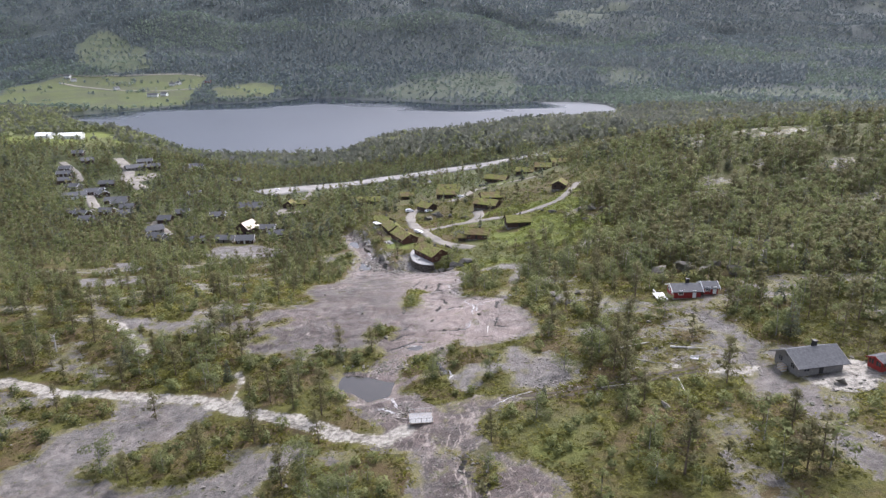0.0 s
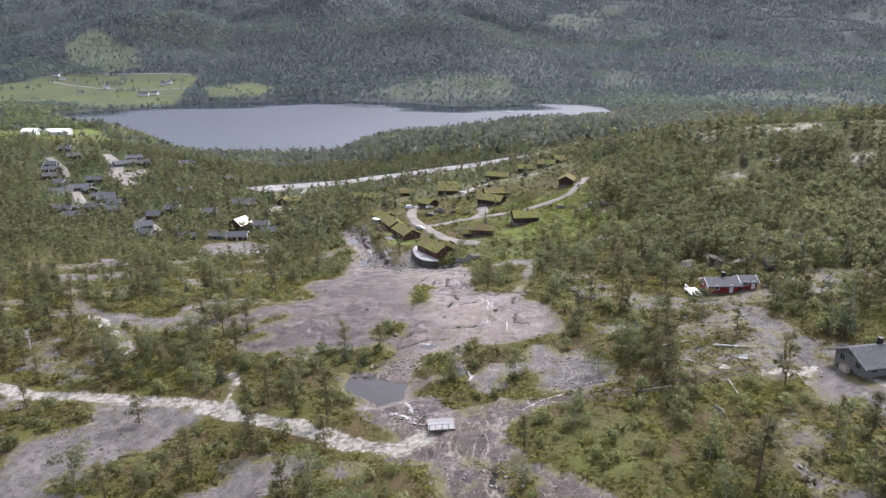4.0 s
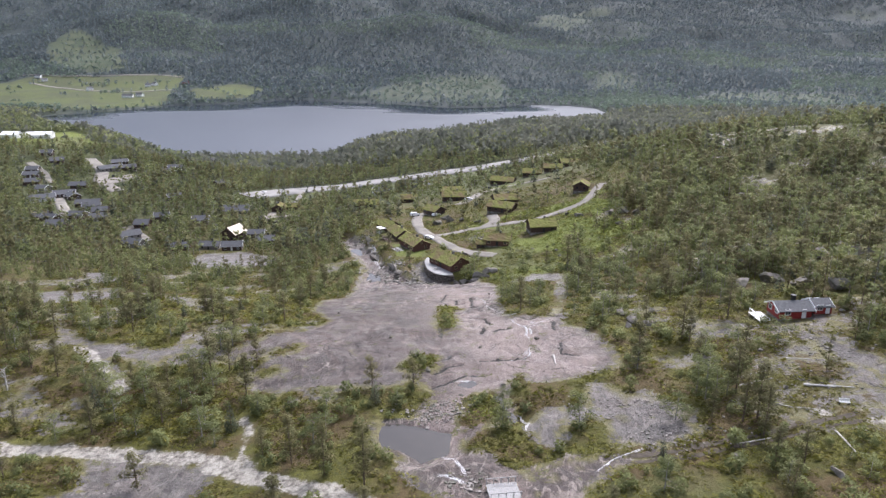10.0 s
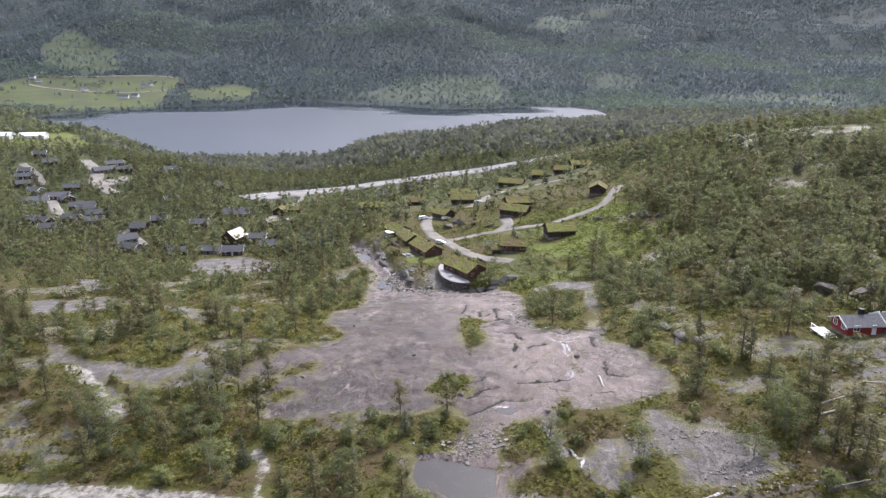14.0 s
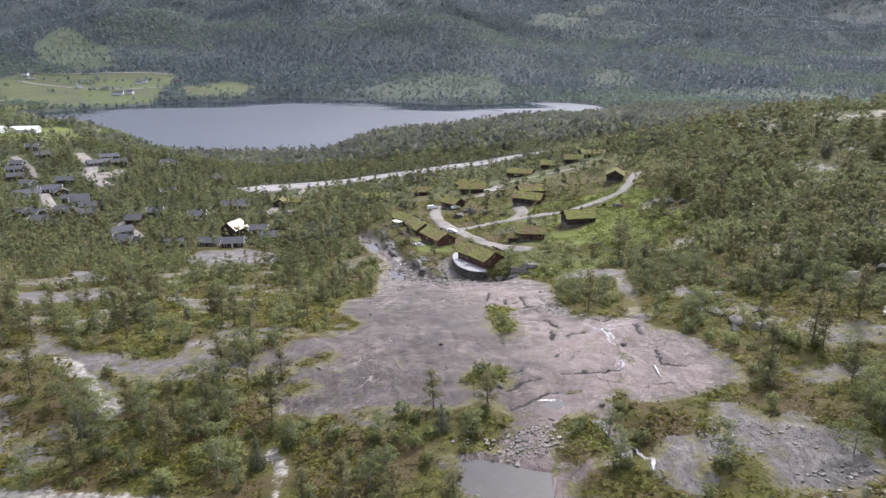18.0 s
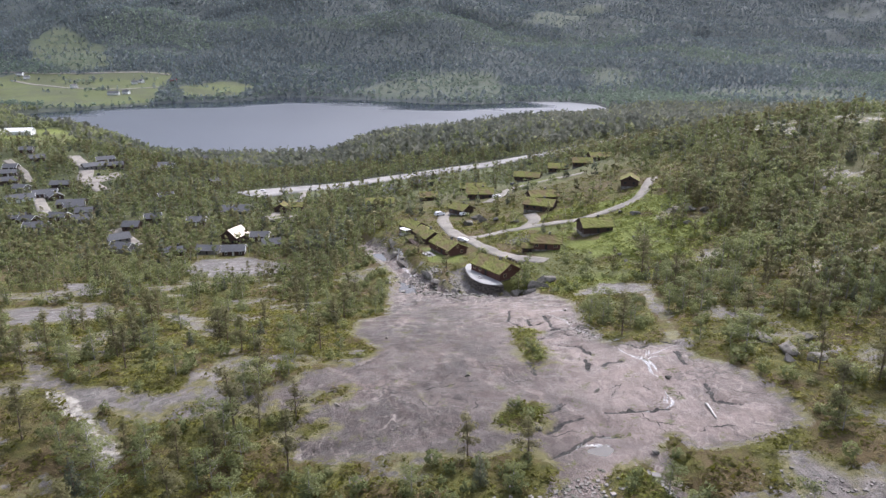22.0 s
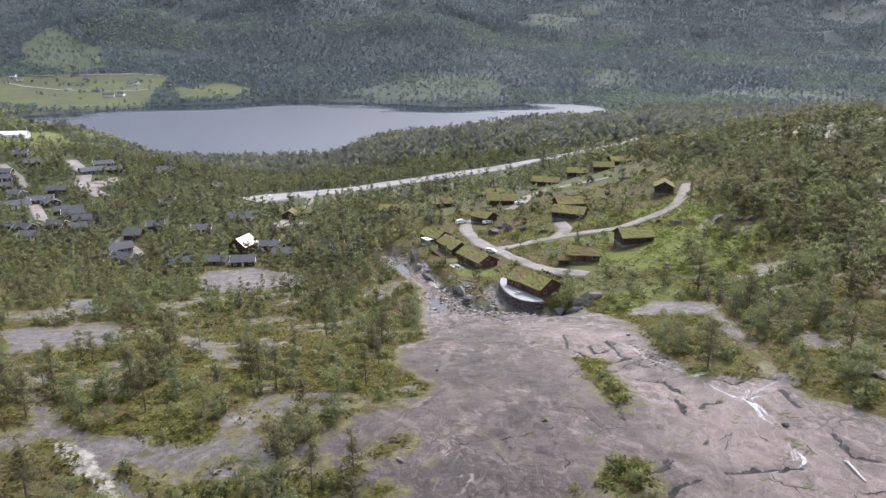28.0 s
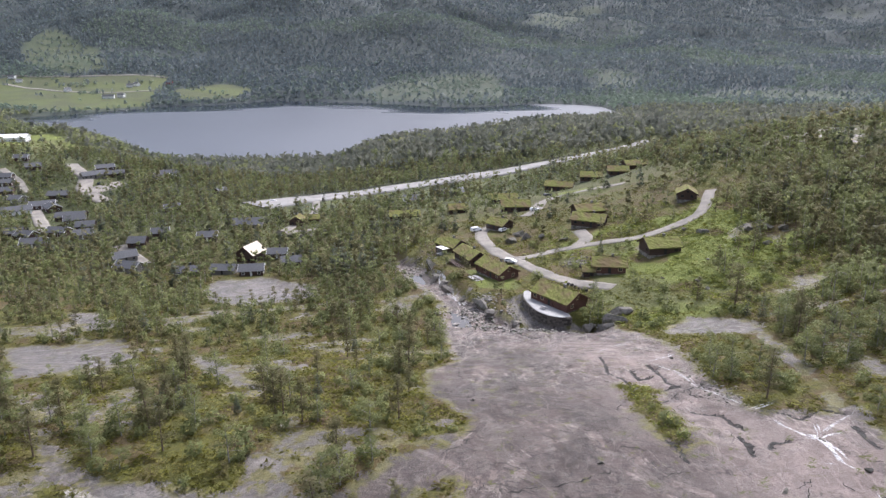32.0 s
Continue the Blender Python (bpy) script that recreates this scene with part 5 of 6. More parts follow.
bank = "large grey boulder beside the terrace wall"
for x, y, w, d, h in ((7.7, 268.0, 7.0, 5.0, 5.0), (4.6, 262.0, 7.5, 5.0, 4.6), (-2.6, 260.5, 7.5, 4.5, 4.0), (-1.5, 264.5, 6.0, 4.0, 4.2), (2.2, 259.0, 5.0, 3.4, 3.2)):
    boulder(x, y, w, d, h, bank, 0.35)
for x, y, w, d, h in ((-28.0, 289.0, 7.5, 5.5, 3.4), (-25.5, 283.0, 5.0, 4.0, 2.2), (-40.5, 326.0, 7.0, 5.5, 6.0), (-38.0, 318.0, 5.0, 4.5, 5.0), (-37.0, 310.0, 5.0, 4.0, 4.5), (-41.5, 337.0, 6.0, 5.0, 5.0), (-33.0, 299.0, 4.0, 3.5, 3.5), (-20, 275, 3.4, 2.6, 1.8), (-13, 264.5, 2.8, 2.0, 1.4), (-6, 261, 2.4, 2.0, 1.2)):
    boulder(x, y, w, d, h, "dark angular boulder on the river bank", 0.3, "river boulders")
for x, y, w, d, h in ((-9.5, 352.0, 8.0, 6.0, 5.0), (-3.0, 354.5, 7.0, 5.0, 4.6), (2.5, 352.0, 5.0, 4.0, 3.4), (-5.0, 360.0, 6.0, 6.0, 4.4), (9.5, 343.5, 4.2, 3.0, 2.6)):
    boulder(x, y, w, d, h, "lichened rock knoll among the lanes", 0.3, "knoll rocks")
for x, y, w, d, h in ((47.7, 325.0, 5.0, 3.5, 2.4), (51.3, 317.5, 4.6, 3.6, 2.8), (63.0, 310.5, 6.0, 4.0, 3.4), (68.0, 308.5, 7.0, 4.0, 3.8), (72.5, 305.5, 6.0, 4.0, 3.6), (63.4, 297.5, 4.0, 3.0, 2.6), (5.2, 314.3, 2.6, 2.0, 1.2), (8.0, 311.0, 2.4, 1.8, 1.2), (35.1, 282.1, 2.2, 1.8, 1.4), (35.3, 276.0, 2.8, 2.0, 1.4), (27, 289, 2.0, 1.6, 1.0), (44, 296, 2.2, 1.7, 1.1)):
    boulder(x, y, w, d, h)
for x, y, w, d, h in ((31.5, 175.0, 6.5, 5.0, 3.6), (30.7, 181.5, 5.0, 3.5, 2.6), (33.5, 169.0, 5.0, 4.0, 2.6), (35.5, 164.0, 4.5, 3.0, 2.0), (29.5, 171, 3.0, 2.6, 1.8), (37, 178, 3.6, 3.0, 2.2)):
    boulder(x, y, w, d, h, "big cracked grey boulder at the rim of the slab")
for x, y, w, d, h in ((64.0, 191.5, 9.0, 5.0, 4.0), (70.5, 190.0, 8.0, 5.0, 4.6), (75.5, 184.0, 9.0, 5.0, 4.6), (80.5, 178.5, 9.0, 5.0, 4.4), (101.0, 204.0, 12.0, 6.0, 5.0), (109.0, 201.0, 11.0, 6.0, 5.0), (92, 208, 10, 6, 4.6)):
    boulder(x, y, w, d, h, "broken dark crag above the red cabin", 0.25, "crags")
    FOOT.append((x, y - 3, 4.5))
boulder(74.2, 114.2, 3.2, 2.6, 2.3, "round dark boulder beside the grey cabin", 0.25)
boulder(40.4, 110.2, 3.4, 2.0, 1.6)
for k in range(26):
    x, y = RR_.uniform(-100, 60), RR_.uniform(92, 235)
    boulder(x, y, RR_.uniform(0.9, 2.0), RR_.uniform(0.8, 1.6), RR_.uniform(0.6, 1.2), "small grey stone lying on the ground", 0.25, "scattered stones")

for x, y in ((72.5, 164.5), (74.0, 166.0), (73.5, 162.8), (75.4, 164.4), (71.6, 162.2), (82.0, 124.8), (80.5, 114.0), (78.4, 111.2)):
    boulder(x, y, RR_.uniform(1.2, 2.2), RR_.uniform(1.0, 1.6), RR_.uniform(0.5, 0.9), 'pale whitish rock lying beside the cabin', 0.3, 'pale rocks').data = PALE_ROCK

# loose rubble, in one heap of small stones
rv, rf, n0 = [], [], 0
small = bmesh.new()
bmesh.ops.create_cube(small, size=0.9)
bmesh.ops.triangulate(small, faces=small.faces)
small.verts.index_update()
sv = np.array([v.co[:] for v in small.verts])
sf = np.array([[v.index for v in f.verts] for f in small.faces])
small.free()
rr = np.random.RandomState(8)
spots = []
for (cx, cy, ax, ay, cnt) in ((-15, 138.5, 5, 3.5, 150), (-12, 141, 4, 4, 120), (-9, 116.5, 4, 2.5, 90), (-12, 263.5, 10, 3.4, 420), (-24, 270, 7, 4.5, 330), (-30, 284, 6, 8, 300), (-19.5, 279, 1.6, 8, 120), (-26, 292, 3, 5, 100), (-46, 345, 8, 12, 160), (3, 203, 3.5, 9, 110), (24, 124, 9, 3.5, 130), (1, 99, 5, 8, 120), (16, 137, 9, 6, 90), (48, 138, 9, 10, 120), (60, 150, 8, 10, 100), (-70, 118, 14, 8, 120), (8, 318, 6, 6, 90), (74, 112, 5, 4, 60), (-37, 97, 14, 5, 70), (66, 100, 5, 12, 80)):
    a = rr.normal(size=(cnt, 2)) * 0.55
    spots.append(np.stack([cx + a[:, 0] * ax, cy + a[:, 1] * ay, rr.uniform(0.15, 0.5, cnt) * rr.uniform(0.6, 1.2, cnt) * (1.0 + 0.45 * (cy > 255) + 1.0 * (cy > 255) * rr.uniform(size=cnt) ** 3)], -1))
spots = np.concatenate(spots)
sz = height(spots[:, 0], spots[:, 1])
for (x, y, s), z in zip(spots, sz):
    q_ = rr.uniform(0, 6.28)
    v = sv * (1 + rr.uniform(-0.45, 0.25, (len(sv), 3))) * s * rr.uniform(0.7, 1.5, 3) * [1, 1, 0.6]
    v = v @ np.array([[math.cos(q_), math.sin(q_), 0], [-math.sin(q_), math.cos(q_), 0.15], [0, 0, 1]])
    rv.append(v + [x, y, z + s * 0.1])
    rf.append(sf + n0)
    n0 += len(sv)
tagged(new("rubble", raw_mesh("rubble", np.concatenate(rv), np.concatenate(rf), [STONE])), "loose grey stones along the stream bed", "stones", kind="stuff")

# ---------- terrace of the front cabin ----------
RIM = [(-10.6, 291.5), (-14.8, 291.0), (-15.6, 286.8), (-15.4, 282.6), (-14.5, 277.4), (-13.1, 274.2), (-11.3, 271.8), (-8.0, 270.0), (-5.2, 270.6)]
DECK_Z = -24.62
terrace = thing("terrace", pose(-10, 280, DECK_Z), "curved stone terrace with a pale timber deck", "terrace")
bm = bmesh.new()
edge = [(x + 10, y - 280) for x, y in RIM + [(-5.4, 272.6), (-13.6, 284.9)]]
top = bm.faces.new([bm.verts.new((x, y, 0)) for x, y in edge])
ext = bmesh.ops.extrude_face_region(bm, geom=[top])
bmesh.ops.translate(bm, vec=(0, 0, -0.16), verts=[v for v in ext["geom"] if isinstance(v, bmesh.types.BMVert)])
bmesh.ops.recalc_face_normals(bm, faces=bm.faces)
part("deck", bm, DECK, terrace, "pale grey timber deck")
core = resample([(x + 10, y - 280) for x, y in RIM], 1.0)
bm = bmesh.new()
rows_ = [[bm.verts.new((x * 0.96, (y + 2) * 0.96 - 2, z)) for x, y in core] for z in (-0.17, -4.5)]
for i in range(len(core) - 1):
    bm.faces.new((rows_[0][i], rows_[0][i + 1], rows_[1][i + 1], rows_[1][i]))
bmesh.ops.solidify(bm, geom=bm.faces, thickness=0.3)
# core coloured near black for the shade between the wall stones
part("core", bm, CREVICE_SHADE, terrace)


def stone_mesh(seed):
    r = random.Random(seed)
    bm = box(-0.5, -0.5, -0.5, 0.5, 0.5, 0.5, None, 0.12)
    for v in bm.verts:
        v.co += Vector((r.uniform(-0.06, 0.06), r.uniform(-0.06, 0.06), r.uniform(-0.06, 0.06)))
    me = bpy.data.meshes.new("stone")
    bm.to_mesh(me)
    bm.free()
    me.materials.append(BLOCK)
    return me


nb = Nodes("dry_stone", 0.9)
nb.colour(nb.mix(nb.random(), (0.060, 0.052, 0.045), (0.185, 0.162, 0.140)))
nb.bump(nb.noise(3.0, 4), 0.6, 0.08)
BLOCK = nb.mat
BLOCKS = [stone_mesh(i) for i in range(6)]
sr = random.Random(12)
walk_len = np.r_[0, np.cumsum(np.hypot(*np.diff(core, axis=0).T))]
for course in range(6):
    s = sr.uniform(0, 0.4)
    while s < walk_len[-1]:
        wide_ = sr.uniform(0.6, 1.25)
        mid_s = min(s + wide_ / 2, walk_len[-1])
        x, y = np.interp(mid_s, walk_len, core[:, 0]), np.interp(mid_s, walk_len, core[:, 1])
        x2, y2 = np.interp(min(mid_s + 0.3, walk_len[-1]), walk_len, core[:, 0]), np.interp(min(mid_s + 0.3, walk_len[-1]), walk_len, core[:, 1])
        o = new("stone", sr.choice(BLOCKS))
        o.parent = terrace
        o.matrix_basis = pose(float(x), float(y), -0.45 - course * 0.56, 0, 0, math.degrees(math.atan2(y2 - y, x2 - x)) + sr.uniform(-4, 4)) @ Matrix.Diagonal((wide_ * 0.92, sr.uniform(0.5, 0.9), sr.uniform(0.42, 0.54), 1))
        s += wide_
FOOT.append((-11, 279, 8.5))

# picnic tables
def picnic_table(x, y, z, turn, label):
    t = thing("picnic_table", pose(x, y, z, 0, 0, turn), label, "table", "picnic tables")
    part("tabletop", box(-0.9, -0.38, 0.70, 0.9, 0.38, 0.75), DECK, t)
    for s in (-1, 1):
        part("bench", box(-0.9, s * 0.72 - 0.14, 0.42, 0.9, s * 0.72 + 0.14, 0.46), DECK, t)
        part("leg", box(s * 0.65 - 0.04, -0.7, 0.0, s * 0.65 + 0.04, 0.7, 0.08, box(s * 0.65 - 0.05, -0.06, 0.08, s * 0.65 + 0.05, 0.06, 0.70)), DECK, t)


picnic_table(-11.6, 276.6, DECK_Z, -56, "pale grey picnic table on the deck")
# stones set along the lane edge
for i in range(6):
    x, y = 0.2 + 0.75 * i, 296.4 - 1.45 * i
    z = float(height(np.array([x]), np.array([y]))[0])
    o = new("edge_stone", BLOCKS[i])
    o.matrix_world = pose(x, y, z + 0.35, 0, 0, 25 * i) @ Matrix.Diagonal((0.9, 0.7, 0.75, 1))
    tagged(o, "dark stone block marking the lane edge", "stone", "lane edge stones")

# ---------- footbridge ----------
fb = thing("footbridge", pose(-5.0, 113.4, -0.55, 0, 0, 6), "weathered plank footbridge across a rocky cleft", "bridge")
for s in (-1, 1):
    part("beam", box(-2.3, s * 1.3 - 0.12, -0.30, 2.3, s * 1.3 + 0.12, 0.0), TIMBER, fb)
for i in range(15):
    part("plank", box(-2.2 + i * 0.295, -1.75, 0.004, -2.2 + i * 0.295 + 0.26, 1.75, 0.06), DECK, fb)
for s in (-1, 1):
    for i in range(5):
        part("post", box(-2.1 + i * 1.05 - 0.05, s * 1.68 - 0.05, 0.06, -2.1 + i * 1.05 + 0.05, s * 1.68 + 0.05, 0.95), DECK, fb)
    part("handrail", box(-2.25, s * 1.68 - 0.06, 0.95, 2.25, s * 1.68 + 0.06, 1.03), DECK, fb)

# ---------- logs, dead trees ----------
def log(ax, ay, bx, by, r, label="bare silver log lying on the ground"):
    n = 9
    xs, ys = np.linspace(ax, bx, n), np.linspace(ay, by, n)
    z = height(xs, ys)
    z = np.maximum(z, np.linspace(z[0], z[-1], n)) + r * 0.8
    pts = np.stack([xs, ys, z], -1)
    bm = bmesh.new()
    prev = None
    d = Vector((bx - ax, by - ay, 0)).normalized()
    side = Vector((-d.y, d.x, 0))
    rings = []
    for i, p in enumerate(pts):
        rad = r * (1 - 0.45 * i / (n - 1)) * (1 + 0.1 * math.sin(i * 2.1))
        rings.append([bm.verts.new(Vector(p) + rad * (math.cos(a) * side + math.sin(a) * Vector((0, 0, 1)))) for a in [k * math.tau / 7 for k in range(7)]])
    for a, b in zip(rings, rings[1:]):
        for k in range(7):
            bm.faces.new((a[k], a[(k + 1) % 7], b[(k + 1) % 7], b[k]))
    bm.faces.new(rings[0][::-1])
    bm.faces.new(rings[-1])
    bmesh.ops.recalc_face_normals(bm, faces=bm.faces)
    me = bpy.data.meshes.new("log")
    bm.to_mesh(me)
    bm.free()
    me.materials.append(DEAD_WOOD)
    return tagged(new("log", me), label, "log", "fallen logs")


log(10.6, 159.6, 10.2, 154.9, 0.2, "pale stripped log lying on the bare slab")
for a in ((38.7, 137.5, 45.4, 139.0, 0.17), (40.8, 140.8, 45.7, 142.3, 0.14), (49.0, 135.6, 53.5, 133.9, 0.24), (52.5, 134.6, 56.3, 133.0, 0.16), (45.9, 120.9, 45.3, 114.3, 0.14), (40.4, 131.9, 43.8, 129.1, 0.13), (30.8, 120.3, 36.5, 121.3, 0.12), (44.5, 129.0, 47.5, 127.5, 0.12), (51, 146, 55, 144.5, 0.12), (-62, 163, -58.5, 163.5, 0.14)):
    log(*a)


def snag(x, y, tall, seed):
    """A dead silver tree with bare branches."""
    r = random.Random(seed)
    z = float(height(np.array([x]), np.array([y]))[0])
    t = thing("dead_tree", pose(x, y, z), "silver-grey dead pine with bare spreading branches", "tree")
    tv, tf = tube([(0, 0, -0.4), (0.1, 0, tall * 0.5), (0.2, 0.1, tall)], [0.2, 0.13, 0.03], 6)
    o = new("trunk", raw_mesh("trunk", tv, tf, [DEAD_WOOD]))
    o.parent = t
    for k in range(16):
        h0 = tall * r.uniform(0.25, 0.95)
        a, L = r.uniform(0, 6.28), r.uniform(0.8, 2.4) * (1.1 - 0.6 * h0 / tall)
        bv, bf = tube([(0.1, 0, h0), (math.cos(a) * L * 0.6, math.sin(a) * L * 0.6, h0 + 0.25), (math.cos(a) * L, math.sin(a) * L, h0 + r.uniform(0.2, 0.9))], [0.06, 0.045, 0.015], 4)
        o = new("branch", raw_mesh("branch", bv, bf, [DEAD_WOOD]))
        o.parent = t


snag(55.9, 200.5, 6.5, 1)
snag(-100, 158, 5.0, 2)
snag(90, 184, 5.5, 4)

# ---------- cars ----------
def car(x, y, turn, van=False, paint=None, label="white parked car on the gravel"):
    z = float(height(np.array([x]), np.array([y]))[0]) + 0.24
    L, W = (4.9, 1.9) if van else (4.4, 1.8)
    prof = [(-L / 2, 0.35), (-L / 2, 0.95), (-L / 2 + 0.25, 1.75 if van else 1.4), (L * 0.12, 1.9 if van else 1.45), (L * 0.28, 1.0 if not van else 1.15), (L / 2 - 0.1, 0.85), (L / 2, 0.6), (L / 2, 0.35)]
    c = thing("car", pose(x, y, z, 0, 0, turn), label, "car", "parked cars")
    bm = bmesh.new()
    l = [bm.verts.new((px_, -W / 2 * (0.86 if pz > 1.2 else 1), pz)) for px_, pz in prof]
    r = [bm.verts.new((px_, W / 2 * (0.86 if pz > 1.2 else 1), pz)) for px_, pz in prof]
    bm.faces.new(l[::-1])
    bm.faces.new(r)
    for i in range(len(prof)):
        j = (i + 1) % len(prof)
        bm.faces.new((l[i], l[j], r[j], r[i]))
    bmesh.ops.recalc_face_normals(bm, faces=bm.faces)
    part("body", bm, paint or CAR_WHITE, c)
    for s in (-1, 1):
        part("window", box(-L / 2 + 0.5, s * W * 0.462 - 0.02, 1.02, L * 0.1, s * W * 0.462 + 0.02, 1.36), GLASS, c)
        for u in (-L * 0.31, L * 0.31):
            bm = bmesh.new()
            bmesh.ops.create_cone(bm, cap_ends=True, segments=14, radius1=0.33, radius2=0.33, depth=0.22, matrix=pose(u, s * (W / 2 - 0.08), 0.33, 90))
            part("wheel", bm, TYRE, c)
    FOOT.append((x, y, 3.0))


DARK_PAINT = Nodes("dark_car_paint", 0.25, 0.0, 0.5).colour((0.05, 0.055, 0.065)).mat
car(-20.4, 377.1, 20, True, None, "white van parked beside the lane")
car(-13.5, 325.8, -30)
car(-9.5, 371.5, 35)
car(9.0, 401.0, 10)
car(24.5, 447, 20, False, DARK_PAINT, "dark parked car beside the lawn")
car(-117, 503, 10, True)
car(-141, 560, 10, False, None, "white parked car beside the road")
car(-268, 590, 40, False, DARK_PAINT, "dark parked car on the gravel yard")

# ---------- small built things ----------
porch = thing("porch", pose(-36.0, 349.0, float(height(np.array([-36.0]), np.array([349.0]))[0]), 0, 0, -60), "white-roofed timber porch above the river", "porch")
part("roof", box(-2.4, -2.0, 2.5, 2.4, 2.0, 2.64), WHITE_PAINT, porch)
part("floor", box(-2.4, -2.0, -0.2, 2.4, 2.0, 0.1), DECK, porch)
for u in (-2.2, 2.2):
    for v in (-1.8, 1.8):
        part("post", box(u - 0.08, v - 0.08, -2.5, u + 0.08, v + 0.08, 2.5), LOGS, porch)
balcony = thing("balcony", pose(-32.4, 330.0, float(height(np.array([-29.0]), np.array([332.0]))[0]) + 0.25, 0, 0, -68), "dark timber balcony along the cabin wall", "balcony")
part("floor", box(-6, -1.2, -0.15, 6, 1.2, 0.0), LOGS, balcony)
for i in range(9):
    part("post", box(-6 + 1.5 * i - 0.06, -1.2, -3.0, -6 + 1.5 * i + 0.06, -1.08, 1.0), LOGS, balcony)
part("handrail", box(-6, -1.24, 1.0, 6, -1.04, 1.1), LOGS, balcony)
patio = thing("patio", pose(-26.6, 311.0, float(height(np.array([-25.0]), np.array([311.5]))[0]) + 0.15, 0, 0, -62), "raised timber patio with white garden furniture", "patio")
part("floor", box(-4, -1.6, -0.14, 4, 1.6, 0.0), DECK, patio)
for i in range(5):
    part("post", box(-4 + 2 * i - 0.07, -1.55, -3.5, -4 + 2 * i + 0.07, -1.4, 0.9), LOGS, patio)
part("handrail", box(-4, -1.58, 0.9, 4, -1.38, 1.0), LOGS, patio)
picnic_table(-26.8, 311.4, float(height(np.array([-25.0]), np.array([311.5]))[0]) + 0.15, -62, "white garden table on the timber patio")
pole = thing("flagpole", pose(-371, 700, float(height(np.array([-371.0]), np.array([700.0]))[0])), "tall white flagpole beside the field", "flagpole")
tv, tf = tube([(0, 0, -0.5), (0, 0, 9), (0, 0, 18)], [0.16, 0.12, 0.07], 6)
o = new("mast", raw_mesh("mast", tv, tf, [WHITE_PAINT]))
o.parent = pole
bm = bmesh.new()
bmesh.ops.create_uvsphere(bm, u_segments=8, v_segments=6, radius=0.16, matrix=pose(0, 0, 18.1))
part("knob", bm, WHITE_PAINT, pole)
# guard rail along the broad road
rail = thing("guard_rail", pose(-60, 620, 0), "grey steel guard rail along the broad road", "rail")
line = resample([(x - 5, y + 17.5) for x, y in MAIN[1:-1]], 6.0)
lz = height(line[:, 0], line[:, 1]) + 0.9
rp = np.stack([line[:, 0] + 60, line[:, 1] - 620, lz + 0.75], -1)
tv, tf = tube(rp, np.full(len(rp), 0.2), 4)
o = new("beam", raw_mesh("beam", tv, tf, [SLATE]))
o.parent = rail
for p in rp[::2]:
    q = part("post", box(p[0] - 0.1, p[1] - 0.1, p[2] - 1.9, p[0] + 0.1, p[1] + 0.1, p[2]), SLATE, rail)
# dark blasted rock bank under the turning lane
for x, y, w in ((-116, 445, 9), (-108, 441, 10), (-100, 444, 8), (-92, 449, 8)):
    boulder(x, y, w, 4.5, 5.0, "dark blasted rock bank below the lane", 0.25, "rock bank")
# woodpiles, tanks and heaps by the near cabins
stack = thing("woodpile", pose(66.2, 121.0, float(height(np.array([66.2]), np.array([121.0]))[0]), 0, 0, 100), "stacked firewood and boxes against the grey gable", "woodpile")
for i in range(5):
    for k in range(4):
        bm = bmesh.new()
        bmesh.ops.create_cone(bm, cap_ends=True, segments=8, radius1=0.16, radius2=0.15, depth=1.0, matrix=pose(-0.7 + 0.34 * i, 0, 0.16 + 0.3 * k, 90))
        part("log", bm, TIMBER if (i + k) % 2 else DEAD_WOOD, stack)
bench = thing("bench", pose(51.8, 128.6, float(height(np.array([51.8]), np.array([128.6]))[0]), 0, 0, -15), "white garden bench on the rock", "bench")
part("seat", box(-0.8, -0.25, 0.42, 0.8, 0.25, 0.48), WHITE_PAINT, bench)
part("backrest", box(-0.8, 0.22, 0.55, 0.8, 0.28, 0.95), WHITE_PAINT, bench)
for u in (-0.7, 0.7):
    part("leg", box(u - 0.05, -0.22, 0, u + 0.05, 0.28, 0.42), BLACK, bench)
yard_deck = thing("deck", pose(56.2, 166.2, float(height(np.array([56.2]), np.array([166.2]))[0]) + 0.35, 0, 0, 2), "whitish timber deck beside the red cabin", "deck")
part("floor", box(-1.4, -2.6, -0.12, 1.4, 2.6, 0.0), WHITE_PAINT, yard_deck)
for v in (-2.4, 0, 2.4):
    part("post", box(-1.3, v - 0.06, -1.2, -1.18, v + 0.06, 0.9), WHITE_PAINT, yard_deck)
part("handrail", box(-1.34, -2.6, 0.9, -1.14, 2.6, 0.98), WHITE_PAINT, yard_deck)


# ---------- trees ----------
RNG = np.random.RandomState(11)


